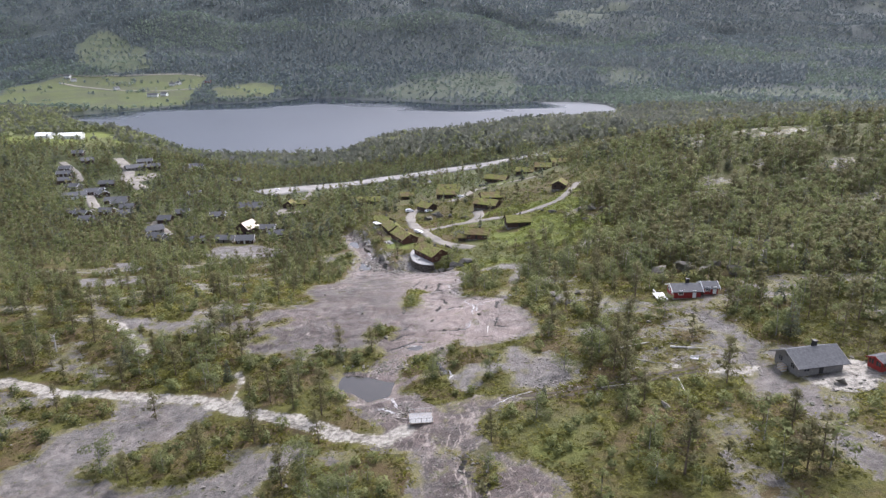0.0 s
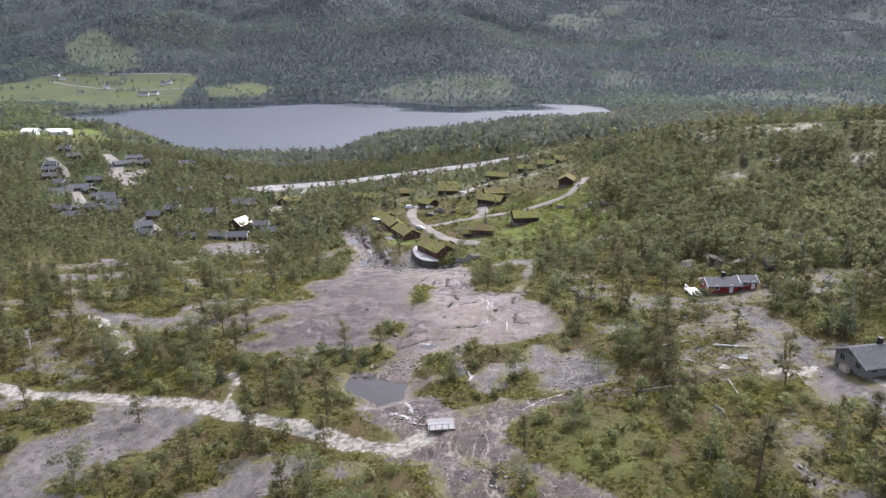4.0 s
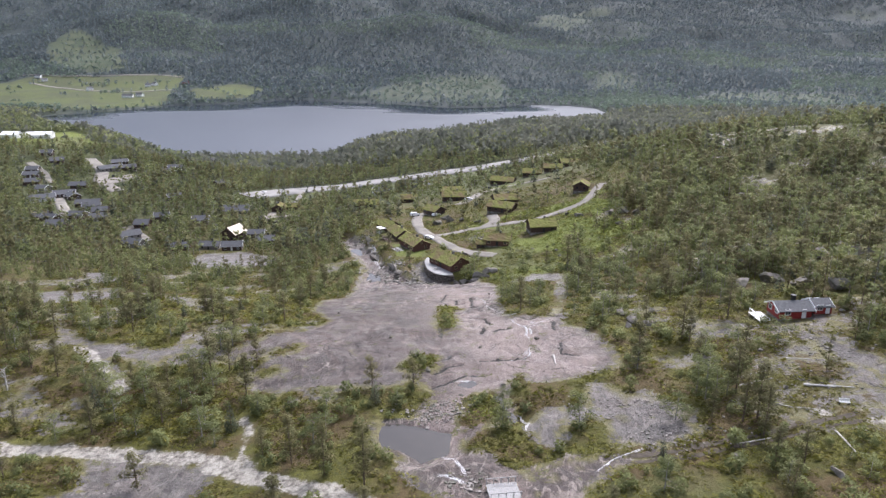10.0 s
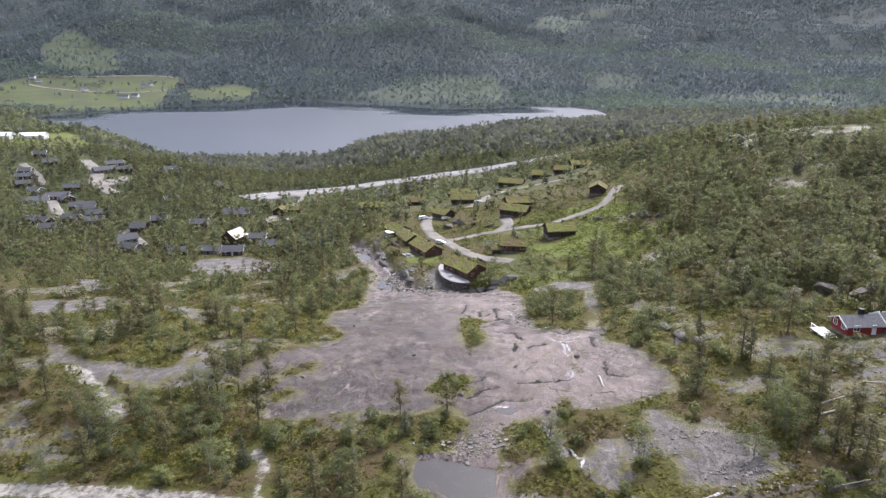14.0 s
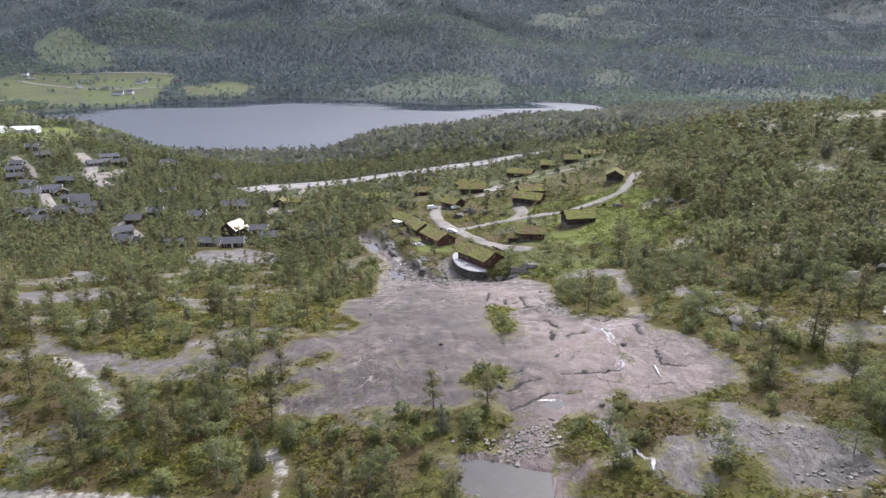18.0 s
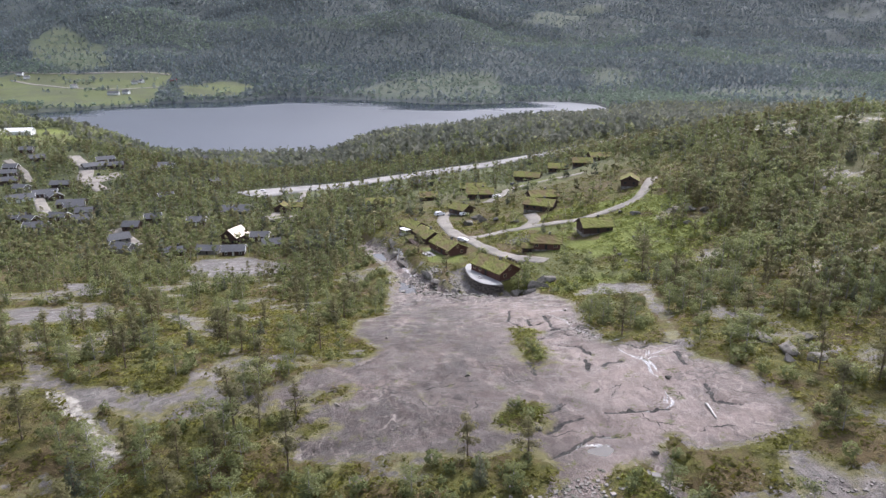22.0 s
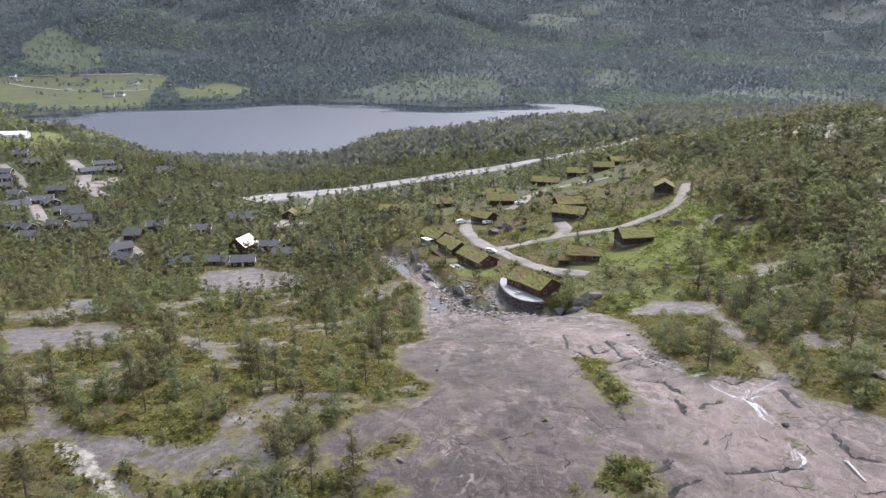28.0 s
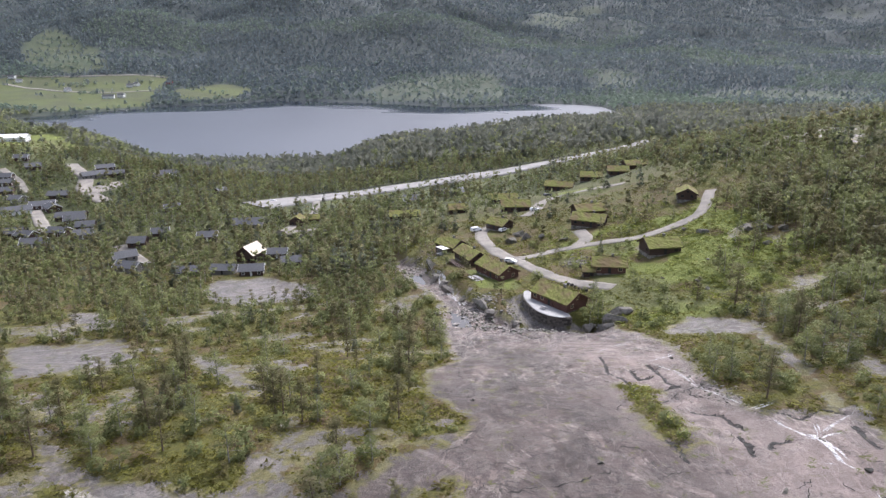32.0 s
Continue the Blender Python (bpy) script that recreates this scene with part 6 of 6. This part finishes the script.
def leaf_cloud(blobs, n, size, flat=0.0, rng=RNG):
    """n small triangles spread through ellipsoids (x, y, z, radius, height)."""
    blobs = np.asarray(blobs, float)
    weight = blobs[:, 3] ** 2 * blobs[:, 4]
    pick = rng.choice(len(blobs), n, p=weight / weight.sum())
    d = rng.normal(size=(n, 3))
    d /= np.linalg.norm(d, axis=1)[:, None]
    r = rng.uniform(0.35, 1.0, n) ** 0.5
    b = blobs[pick]
    c = b[:, :3] + d * r[:, None] * np.stack([b[:, 3], b[:, 3], b[:, 4]], -1)
    a = rng.normal(size=(n, 3, 3))
    a[..., 2] *= 1 - flat
    a -= a.mean(1, keepdims=True)
    a /= np.linalg.norm(a, axis=2).mean(1)[:, None, None] + 1e-6
    v = c[:, None] + a * size * rng.uniform(0.6, 1.3, (n, 1, 1))
    middle = (blobs[:, :3] * weight[:, None]).sum(0) / weight.sum()
    out = c - middle
    out /= np.linalg.norm(out, axis=1)[:, None] + 1e-6
    nrm = 0.45 * d + 0.45 * out + rng.normal(0, 0.15, (n, 3)) + [0, 0, 0.75]
    nrm /= np.linalg.norm(nrm, axis=1)[:, None] + 1e-6
    turned = (np.cross(v[:, 1] - v[:, 0], v[:, 2] - v[:, 0]) * nrm).sum(1) < 0
    v[turned] = v[turned][:, ::-1]
    return v.reshape(-1, 3), np.arange(3 * n).reshape(-1, 3), np.repeat(nrm, 3, 0)


def merge(*pieces):
    v, f, n = [], [], 0
    for pv, pf in pieces:
        v.append(pv)
        f.append(pf + n)
        n += len(pv)
    return np.concatenate(v), np.concatenate(f)


def tree_shape(kind, leaves, size, limbs=6, sides=5, rng=RNG, boughs=True):
    """Trunk with limbs, and crown, of a tree about one metre tall per unit: height 10."""
    bend = rng.normal(0, 0.25, 2)
    zs = np.array([-0.6, 2.0, 5.0, 8.0, 9.4])
    spine = np.stack([bend[0] * (zs / 9) ** 2, bend[1] * (zs / 9) ** 2, zs], -1)
    at = lambda z: np.array([bend[0] * (z / 9) ** 2, bend[1] * (z / 9) ** 2, z])
    trunk = [tube(spine, [0.15, 0.11, 0.08, 0.05, 0.02], sides)]
    blobs = []
    if kind == "spruce":
        for z in np.linspace(1.2, 9.6, 9):
            w = 0.25 + 1.75 * (1 - z / 10)
            blobs.append((0, 0, z, w, 0.65))
    else:
        low = 1.3 if kind == "pine" else 0.4
        for k in range(limbs):
            z = low + (9.0 - low) * (k + rng.uniform(0, 0.8)) / limbs
            part_up = (z - low) / (9.6 - low)
            reach = (1.9 * (1.05 - 0.85 * part_up) if kind == "pine" else 2.4 * (0.62 + 0.6 * math.sin(3.0 * min(part_up + 0.12, 1)))) * rng.uniform(0.5, 1.1)
            ang = k * 2.4 + rng.uniform(-0.7, 0.7)
            tip = at(z) + np.array([math.cos(ang) * reach, math.sin(ang) * reach, rng.uniform(0.2, 0.9)])
            if boughs:
                trunk.append(tube([at(z), (at(z) + tip) / 2 + [0, 0, 0.05], tip], [0.055, 0.04, 0.015], 3))
            r = rng.uniform(0.7, 1.15) if kind == "pine" else rng.uniform(0.8, 1.3)
            blobs.append((*tip, r, r * (0.7 if kind == "pine" else 0.9)))
            blobs.append((*((at(z) * 1.2 + tip * 0.8) / 2), r * 0.8, r * 0.6))
        blobs.append((*at(9.2), 0.7, 1.0))
    return merge(*trunk), leaf_cloud(blobs, leaves, size, 0.3 if kind == "pine" else 0.1, rng)


def spread(x0, x1, y0, y1, cell, density, seed):
    """Points on a jittered grid, kept with the chance density(x, y)."""
    r = np.random.RandomState(seed)
    x, y = np.meshgrid(np.arange(x0, x1, cell), np.arange(y0, y1, cell))
    x, y = (x + r.uniform(0, cell, x.shape)).ravel(), (y + r.uniform(0, cell, y.shape)).ravel()
    keep = r.uniform(size=x.shape) < density(x, y)
    return x[keep], y[keep]


def open_ground(x, y, room=1.0):
    """1 where trees may stand: no road, house, water or bare rock."""
    ok = np.ones(x.shape)
    for line, wide in LANES:
        ok[line_gap(line, x, y) < wide / 2 + 1.0 * room] = 0
    ok[line_gap(MAIN, x, y) < 19] = 0
    ok[line_gap(GULLY, x, y) < 3.0] = 0
    ok[line_gap(PALE, x, y) < 3.0] = 0
    ok[line_gap(BROOK, x, y) < 2.0] = 0
    ok[line_gap(PALE2, x, y) < 2.2] = 0
    for fx, fy, fr in FOOT:
        ok[np.hypot(x - fx, y - fy) < fr + 0.6 * room] = 0
    ok[sdf(LAKE, x, y) > -6] = 0
    ok[line_gap([(ax + 5, ay - 34) for ax, ay in MAIN[1:]], x, y) < 30] *= 0.08
    for k, p in enumerate(CLEARINGS):
        ok[sdf(p, x, y) + 90 * fbm(x, y, 90, 3, 44) > 0] *= 0.25 if k == 0 else 0.42
    for p in FIELDS + LAWNS:
        ok[sdf(p, x, y) > 0] *= 0.015
    fields = np.max([sdf(p, x, y) for p in FIELDS], axis=0) > 0
    ok[fields & ((np.abs(fbm(x, y, 140, 2, 91)) < 0.014) | (fbm(x, y, 70, 2, 92) > 0.24))] = 0.6
    return ok


def in_view(x, y, margin=25):
    """The wide wedge of land that lies ahead of the flight."""
    return (np.abs(x + 12) < 0.78 * np.maximum(y, 0) + margin) * 1.0


def joined(name, mats, shapes, x, y, z, tall, label, category, seed, fat=1.0, mixed=0.85):
    """Many trees in one mesh. shapes: (trunk, crown) pairs; each tree takes one, turned and scaled."""
    r = np.random.RandomState(seed)
    pick = r.randint(0, len(shapes), len(x))
    turn = r.uniform(0, 6.28, len(x))
    patch = 330 if y.min() > 1000 else 28
    tone = np.clip(0.475 + mixed * (r.uniform(0, 1, len(x)) - 0.5) + 1.5 * fbm(x, y, patch, 3, 80), 0, 1)
    # highest hills take the darker, bluer end of the hazed tones
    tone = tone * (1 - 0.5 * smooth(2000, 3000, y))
    V, Fc, M, T, N, n = [], [], [], [], [], 0
    for k, (trunk, crown) in enumerate(shapes):
        idx = np.where(pick == k)[0]
        if not len(idx):
            continue
        for m, (pv, pf, *pn) in ((0, trunk), (1, crown)):
            if pv is None:
                continue
            pn = pn[0] if pn else pv * [1, 1, 0] / (np.linalg.norm(pv[:, :2], axis=1)[:, None] + 1e-6) + [0, 0, 0.05]
            s = (tall[idx] / 10)[:, None]
            wide = s * r.uniform(0.95, 1.4, (len(idx), 1)) * fat
            c, sn = np.cos(turn[idx])[:, None], np.sin(turn[idx])[:, None]
            vx = (pv[None, :, 0] * c - pv[None, :, 1] * sn) * wide + x[idx][:, None]
            vy = (pv[None, :, 0] * sn + pv[None, :, 1] * c) * wide + y[idx][:, None]
            vz = pv[None, :, 2] * s + z[idx][:, None]
            V.append(np.stack([vx, vy, vz], -1).reshape(-1, 3))
            N.append(np.stack([pn[None, :, 0] * c - pn[None, :, 1] * sn, pn[None, :, 0] * sn + pn[None, :, 1] * c, pn[None, :, 2] + 0 * c], -1).reshape(-1, 3))
            f = pf[None] + (np.arange(len(idx)) * len(pv))[:, None, None] + n
            Fc.append(f.reshape(-1, 3))
            M.append(np.full(len(idx) * len(pf), m))
            T.append(np.repeat(tone[idx], len(pv)))
            n += len(idx) * len(pv)
    me = raw_mesh(name, np.concatenate(V), np.concatenate(Fc), mats, np.concatenate(M), {"tone": np.concatenate(T)}, normals=np.concatenate(N))
    return tagged(new(name, me), label, category, kind="stuff")


def near_density(x, y):
    """Trees per square metre in the near land."""
    d = 0.011 + 0.030 * smooth(-0.05, 0.2, fbm(x, y, 34, 3, 21))
    d = d * (1 + 0.7 * smooth(-30, -60, x))
    d = d + 0.045 * smooth(52, 78, x + 14 * fbm(x, y, 30, 2, 27)) * smooth(120, 165, y)
    d = d + 0.022 * smooth(255, 330, y) * smooth(-45, -70, x)
    d = d * (1 - 0.80 * smooth(68, 50, x) * smooth(-2, 10, x) * smooth(245, 262, y) * smooth(345, 325, y))
    d = d * (1 - 0.65 * smooth(-35, -25, x) * smooth(70, 55, x) * smooth(290, 300, y))
    d = d + 0.030 * smooth(-4, 4, sdf([(28, 192), (30, 246), (78, 262), (78, 186), (46, 188)], x, y))
    d = d * (1 - 0.7 * smooth(-4, 4, sdf([(4, 84), (6, 115), (27, 118), (28, 84)], x, y)))
    d = d + 0.012 * smooth(-4, 4, sdf([(28, 84), (27, 116), (56, 116), (58, 84)], x, y))
    d = d * (1 - 0.92 * smooth(-2, 1, sdf([(4, 188), (4, 252), (26, 256), (26, 186)], x, y)))
    d = d * (1 - 0.75 * smooth(-2, 2, sdf([(-2, 122), (-1, 150), (24, 153), (31, 141), (22, 122)], x, y)))
    d = d * (1 - 0.65 * smooth(-4, 4, sdf([(-112, 166), (-104, 182), (-66, 174), (-74, 158), (-86, 158)], x, y)))
    d = d + 0.012 * smooth(-4, 4, sdf([(-110, 138), (-108, 158), (-66, 152), (-56, 138)], x, y))
    d = d + 0.014 * smooth(-4, 4, sdf([(24, 148), (30, 182), (58, 190), (62, 168), (40, 150), (30, 140)], x, y))
    for p in GREEN:
        d = d * (1 - 0.85 * (sdf(p, x, y) > -1))
    return d * smooth(0.4, -1.2, bareness(x, y))


# single trees along the flight
cell = 3.0
nx_, ny_ = spread(-280, 290, 84, 345, cell, lambda x, y: near_density(x, y) * cell * cell * open_ground(x, y) * in_view(x, y), 5)
order = np.hypot(nx_ + 35, ny_ - 175)
PINES = [(34, 257, 12), (-53, 270, 9), (-52, 197, 8), (-87, 188, 9), (-52, 167, 7), (-61, 164, 11), (-18, 149, 7), (-61, 125, 7), (56.3, 122.6, 8), (36.4, 89, 11), (57.4, 99, 7.5), (53.8, 87, 9), (53.5, 101, 6), (-26, 151, 7), (-31, 316, 8), (-45, 377, 9)]
BIRCHES = [(31.2, 137, 7), (33, 133.6, 6), (24.8, 129.2, 5), (25.2, 177.2, 7), (31.5, 87, 6), (32.8, 109.6, 4), (6.7, 94.8, 3.5), (18.5, 290, 4.5), (5.1, 285, 5), (-62, 175, 6), (-56.5, 193, 6), (-76, 183, 6.5), (-25, 105, 3.5), (-13, 94, 3), (-21, 143, 4), (24, 210, 7), (30, 207, 7), (30, 228, 7), (41, 215, 8), (-36, 332, 6), (-70, 362, 7), (11, 212, 6.5), (15, 206, 6), (8, 206, 5.5), (12, 200, 5), (17, 213, 5), (10, 219, 6), (7.5, 213, 5)]
SPRUCES = [(16.8, 320, 7), (75, 136, 10), (-25, 144, 5)]
rank = np.argsort(order)
singles, crowd = rank[:265], rank[265:]
r_ = np.random.RandomState(3)
shapes_near = {k: [tree_shape(k, nl, s, 9, 6, np.random.RandomState(i * 7 + j)) for i in range(4)] for j, (k, nl, s) in enumerate((("pine", 1150, 0.19), ("birch", 1350, 0.20), ("spruce", 1100, 0.20)))}
LABELS = {"pine": "Scots pine with a bare lower trunk and thin olive crown", "birch": "bushy young birch with light green leaves", "spruce": "slim dark green spruce"}
LEAF = {"pine": NEAR_PINE, "birch": NEAR_BIRCH, "spruce": NEAR_SPRUCE}
masters = {}
for kind_, shapes_ in shapes_near.items():
    for i, (tr, cr) in enumerate(shapes_):
        masters[kind_, i] = (raw_mesh(kind_ + "_trunk", *tr, [BIRCH_BARK if kind_ == "birch" else BARK]), raw_mesh(kind_ + "_crown", *cr[:2], [LEAF[kind_]], normals=cr[2]))
zs_ = height(nx_, ny_)
stand = [(px_, py_, k, h) for k, row in (("pine", PINES), ("birch", BIRCHES), ("spruce", SPRUCES)) for px_, py_, h in row]
for j in singles:
    u = r_.uniform()
    kind_ = "pine" if u < 0.36 else "birch" if u < 0.96 else "spruce"
    stand.append((float(nx_[j]), float(ny_[j]), kind_, {"pine": r_.uniform(5.0, 10.5), "birch": r_.uniform(3.5, 7.5), "spruce": r_.uniform(3.5, 7)}[kind_]))
stand_z = height(np.array([row[0] for row in stand]), np.array([row[1] for row in stand]))
for (tx, ty, kind_, tall), tz in zip(stand, stand_z):
    root = thing(kind_ + "_tree", pose(tx, ty, float(tz), 0, 0, r_.uniform(0, 360)), LABELS[kind_], "tree", "trees on the rocky heath")
    fat = tall / 10 * r_.uniform(0.95, 1.4) * (1.15 if kind_ == "birch" else 1.0)
    root.scale = (fat, fat, tall / 10)
    tm, cm = masters[kind_, r_.randint(0, 4)]
    for nm, me in (("trunk", tm), ("crown", cm)):
        o = new(nm, me)
        o.parent = root

mid = {k: [tree_shape(k, nl, s, 7, 3, np.random.RandomState(50 + i * 7 + j), False) for i in range(5)] for j, (k, nl, s) in enumerate((("pine", 165, 0.44), ("birch", 180, 0.48), ("spruce", 150, 0.44)))}


def crowd_of(x, y, seed, shares, scale, label, shapes=mid):
    r = np.random.RandomState(seed)
    u = r.uniform(size=len(x))
    z = height(x, y)
    lo = 0.0
    for k, share, mats, (a, b) in shares:
        sel = (u >= lo) & (u < lo + share)
        lo += share
        if sel.any():
            joined(k + "_wood", mats, shapes[k], x[sel], y[sel], z[sel], r.uniform(a, b, sel.sum()) * scale, label % k, "trees", seed + len(k))


P_, B_, S_ = [BARK, PINE_LEAF], [BIRCH_BARK, BIRCH_LEAF], [BARK, SPRUCE_LEAF]
slope_ = nx_[crowd] > 46 + 20 * fbm(nx_[crowd], ny_[crowd], 40, 2, 29)
for side_, seed_, shares_ in ((slope_, 8, (("pine", 0.46, P_, (6, 11)), ("birch", 0.48, B_, (5, 10)), ("spruce", 0.06, S_, (6, 11)))), (~slope_, 28, (("pine", 0.26, P_, (4.5, 9.0)), ("birch", 0.70, B_, (3.0, 7.0)), ("spruce", 0.04, S_, (5, 9))))):
    crowd_of(nx_[crowd][side_], ny_[crowd][side_], seed_, shares_, 1.0, "scattered %s trees on the heath")


def mid_density(x, y):
    d = (0.040 + 0.016 * smooth(-40, -90, x)) * (0.5 + smooth(-0.15, 0.2, fbm(x, y, 60, 3, 22)))
    village = smooth(-60, -35, x) * smooth(100, 70, x) * smooth(500, 480, y)
    d = d * (1 - 0.84 * village)
    return np.minimum(d * smooth(0.4, -1.2, bareness(x, y)), 0.06)


cell = 4.4
mx_, my_ = spread(-460, 420, 345, 700, cell, lambda x, y: mid_density(x, y) * cell * cell * open_ground(x, y) * in_view(x, y, 10), 6)
sparse = {k: [tree_shape(k, 62, 0.80, 4, 3, np.random.RandomState(90 + i * 5 + j), False) for i in range(5)] for j, k in enumerate(("pine", "birch", "spruce"))}
crowd_of(mx_, my_, 18, (("pine", 0.28, P_, (5, 11)), ("birch", 0.62, B_, (4, 9)), ("spruce", 0.10, S_, (6, 12))), 1.0, "mixed %s trees round the village", sparse)

cell = 5.6
fx_, fy_ = spread(-800, 900, 645, 1320, cell, lambda x, y: 0.95 * open_ground(x, y) * in_view(x, y, 10) * smooth(-0.42, -0.1, fbm(x, y, 120, 3, 23)) * (y > 700) * (1 - 0.6 * smooth(1000, 1150, y)) , 7)


def far_shape(seed, conifer, n, size):
    """Boughs of a distant tree."""
    r = np.random.RandomState(seed)
    blobs = [(0, 0, 2.0, 1.5, 1.5), (0, 0, 4.4, 1.2, 1.6), (0, 0, 6.8, 0.8, 1.6), (0, 0, 9.0, 0.3, 1.2)] if conifer else [(0, 0, 3.2, 2.5, 2.4), (0.6, 0.3, 6.2, 2.2, 2.3), (-0.8, 0.5, 5.0, 2.0, 2.0)]
    return (None, None), leaf_cloud(blobs, n, size, -1.0 if conifer else 0.0, r)


CON, DEC = [far_shape(i, True, 12, 1.55) for i in range(8)], [far_shape(20 + i, False, 13, 1.9) for i in range(8)]
FARC, FARD = [far_shape(40 + i, True, 8, 1.75) for i in range(8)], [far_shape(60 + i, False, 8, 2.1) for i in range(6)]
r_ = np.random.RandomState(77)
u_ = r_.uniform(size=len(fx_))
fz_ = height(fx_, fy_)
decid = u_ < 0.2 + 0.5 * smooth(-150, -400, fx_)
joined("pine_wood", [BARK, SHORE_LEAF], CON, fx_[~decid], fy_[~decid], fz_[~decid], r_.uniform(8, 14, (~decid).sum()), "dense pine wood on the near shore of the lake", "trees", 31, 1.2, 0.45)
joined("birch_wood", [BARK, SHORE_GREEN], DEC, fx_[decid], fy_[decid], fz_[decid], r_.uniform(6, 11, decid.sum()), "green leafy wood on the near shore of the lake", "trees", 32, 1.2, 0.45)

cell = 9.5
hx_, hy_ = spread(-2300, 2500, 1330, 3300, cell, lambda x, y: open_ground(x, y) * in_view(x, y, 10) * (0.55 + 0.45 * smooth(-0.16, -0.02, fbm(x, y, 260, 4, 24))) * (1 - 0.25 * smooth(2300, 3200, y)), 9)
hz_ = height(hx_, hy_)
leafy = r_.uniform(size=len(hx_)) < 0.12 + 0.4 * smooth(1950, 1500, hy_) + 0.75 * smooth(0.05, 0.12, fbm(hx_, hy_, 240, 3, 93)) * smooth(2900, 2300, hy_) - 2.0 * (np.max([sdf(p, hx_, hy_) for p in PLANTED], axis=0) > 0)
joined("far_wood", [BARK, HAZED_FAR_LEAF], FARC, hx_[~leafy], hy_[~leafy], hz_[~leafy], r_.uniform(9, 17, (~leafy).sum()), "conifer forest on the hills across the lake, tinted blue for haze", "trees", 33, 1.2, 0.35)
joined("far_wood", [BARK, HAZED_FAR_GREEN], FARD, hx_[leafy], hy_[leafy], hz_[leafy], r_.uniform(7, 12, leafy.sum()), "lighter green leafy wood on hills across the lake, coloured with haze", "trees", 37, 1.2, 0.35)

cell = 15.0
kx_, ky_ = spread(-3400, 3600, 3280, 4850, cell, lambda x, y: 0.95 * in_view(x, y, 10), 19)
joined("far_wood", [BARK, HAZED_FAR_LEAF], FARC, kx_, ky_, height(kx_, ky_), r_.uniform(14, 24, len(kx_)), "forest on the highest hills, haze put into its colour", "trees", 36, 1.2, 0.3)

# low growth of the heath
def lush(x, y):
    """1 on the fertile slope beside the cabins."""
    return smooth(-20, 5, x) * smooth(85, 62, x) * smooth(240, 254, y) * smooth(372, 340, y) * smooth(-0.2, 0.05, fbm(x, y, 12, 2, 66))


def shrub_density(x, y):
    d = (0.45 + 0.5 * smooth(-0.1, 0.15, fbm(x, y, 9, 2, 41))) * smooth(0.7, 0.0, bareness(x, y))
    return d * (open_ground(x, y, 0.0) > 0) * in_view(x, y, 8) * (1 - 0.6 * lush(x, y)) * (1 - 0.3 * (sdf(MEADOW, x, y) > 0))


clump = [((None, None), leaf_cloud([(0, 0, 0.8, 5.5, 1.6), (3.0, 1.5, 1.2, 4.5, 1.8)], 14, 1.7, 0.6, np.random.RandomState(60 + i))) for i in range(5)]
for cell, y0, y1, a, b, sd in ((1.15, 84, 262, 0.8, 2.2, 10), (1.9, 262, 400, 1.1, 2.6, 12)):
    sx_, sy_ = spread(-170, 130, y0, y1, cell, shrub_density, sd)
    joined("heath_shrubs", [BARK, SHRUB_LEAF], clump, sx_, sy_, height(sx_, sy_), np.random.RandomState(sd).uniform(a, b, len(sx_)), "low juniper, heather and blueberry scrub", "shrubs", 34, 1.0, 0.3)
ux_, uy_ = spread(-20, 86, 240, 372, 1.5, lambda x, y: 0.8 * lush(x, y) * smooth(0.5, -0.3, bareness(x, y)) * (open_ground(x, y, 0.0) > 0), 17)
joined("fern_growth", [BARK, FERN_LEAF], clump, ux_, uy_, height(ux_, uy_), np.random.RandomState(16).uniform(1.0, 3.0, len(ux_)), "bright green ferns and young leaves between the cabins", "shrubs", 38)
vx_, vy_ = spread(-24, 2, 132, 210, 0.9, lambda x, y: 0.9 * (np.max([sdf(p, x, y) for p in GREEN], axis=0) > 0.3), 18)
joined("fern_growth", [BARK, FERN_LEAF], clump, vx_, vy_, height(vx_, vy_), np.random.RandomState(19).uniform(0.7, 1.7, len(vx_)), "bright green growth on islets of soil on the slab", "shrubs", 39)
bushes = [((None, None), leaf_cloud([(0, 0, 4.5, 3.2, 4.2), (1.8, 1.0, 3.0, 2.4, 3.0), (-1.6, 0.8, 3.2, 2.4, 3.0)], 90, 1.0, 0.1, np.random.RandomState(160 + i))) for i in range(5)]
bx_, by_ = spread(-190, 170, 88, 520, 3.2, lambda x, y: 0.55 * smooth(-0.16, 0.16, fbm(x, y, 22, 3, 51)) * smooth(0.2, -1.0, bareness(x, y)) * open_ground(x, y, 0.5) * in_view(x, y, 8) * (1 - 0.4 * smooth(300, 420, y)) * (1 - 0.7 * smooth(-40, -30, x) * smooth(80, 65, x) * smooth(262, 280, y)), 14)
joined("birch_scrub", [BIRCH_BARK, BIRCH_LEAF], bushes, bx_, by_, height(bx_, by_), np.random.RandomState(15).uniform(1.4, 3.6, len(bx_)), "light green birch and willow scrub", "shrubs", 35)
# growth on the slope behind the start of the flight
wx_, wy_ = spread(-120, 120, -60, 84, 3.2, lambda x, y: 0.85 * smooth(0.5, -0.5, bareness(x, y)), 44)
joined("heath_shrubs", [BARK, SHRUB_LEAF], clump, wx_, wy_, height(wx_, wy_), np.random.RandomState(45).uniform(1.4, 3.4, len(wx_)), "low juniper and heather scrub higher on the slope", "shrubs", 46, 1.0, 0.3)
tx_, ty_ = spread(-120, 120, -60, 84, 9.0, lambda x, y: 0.5 * smooth(0.0, -1.0, bareness(x, y)), 47)
crowd_of(tx_, ty_, 48, (("pine", 0.5, P_, (4, 8)), ("birch", 0.5, B_, (3, 6))), 1.0, "scattered %s trees higher on the slope", sparse)
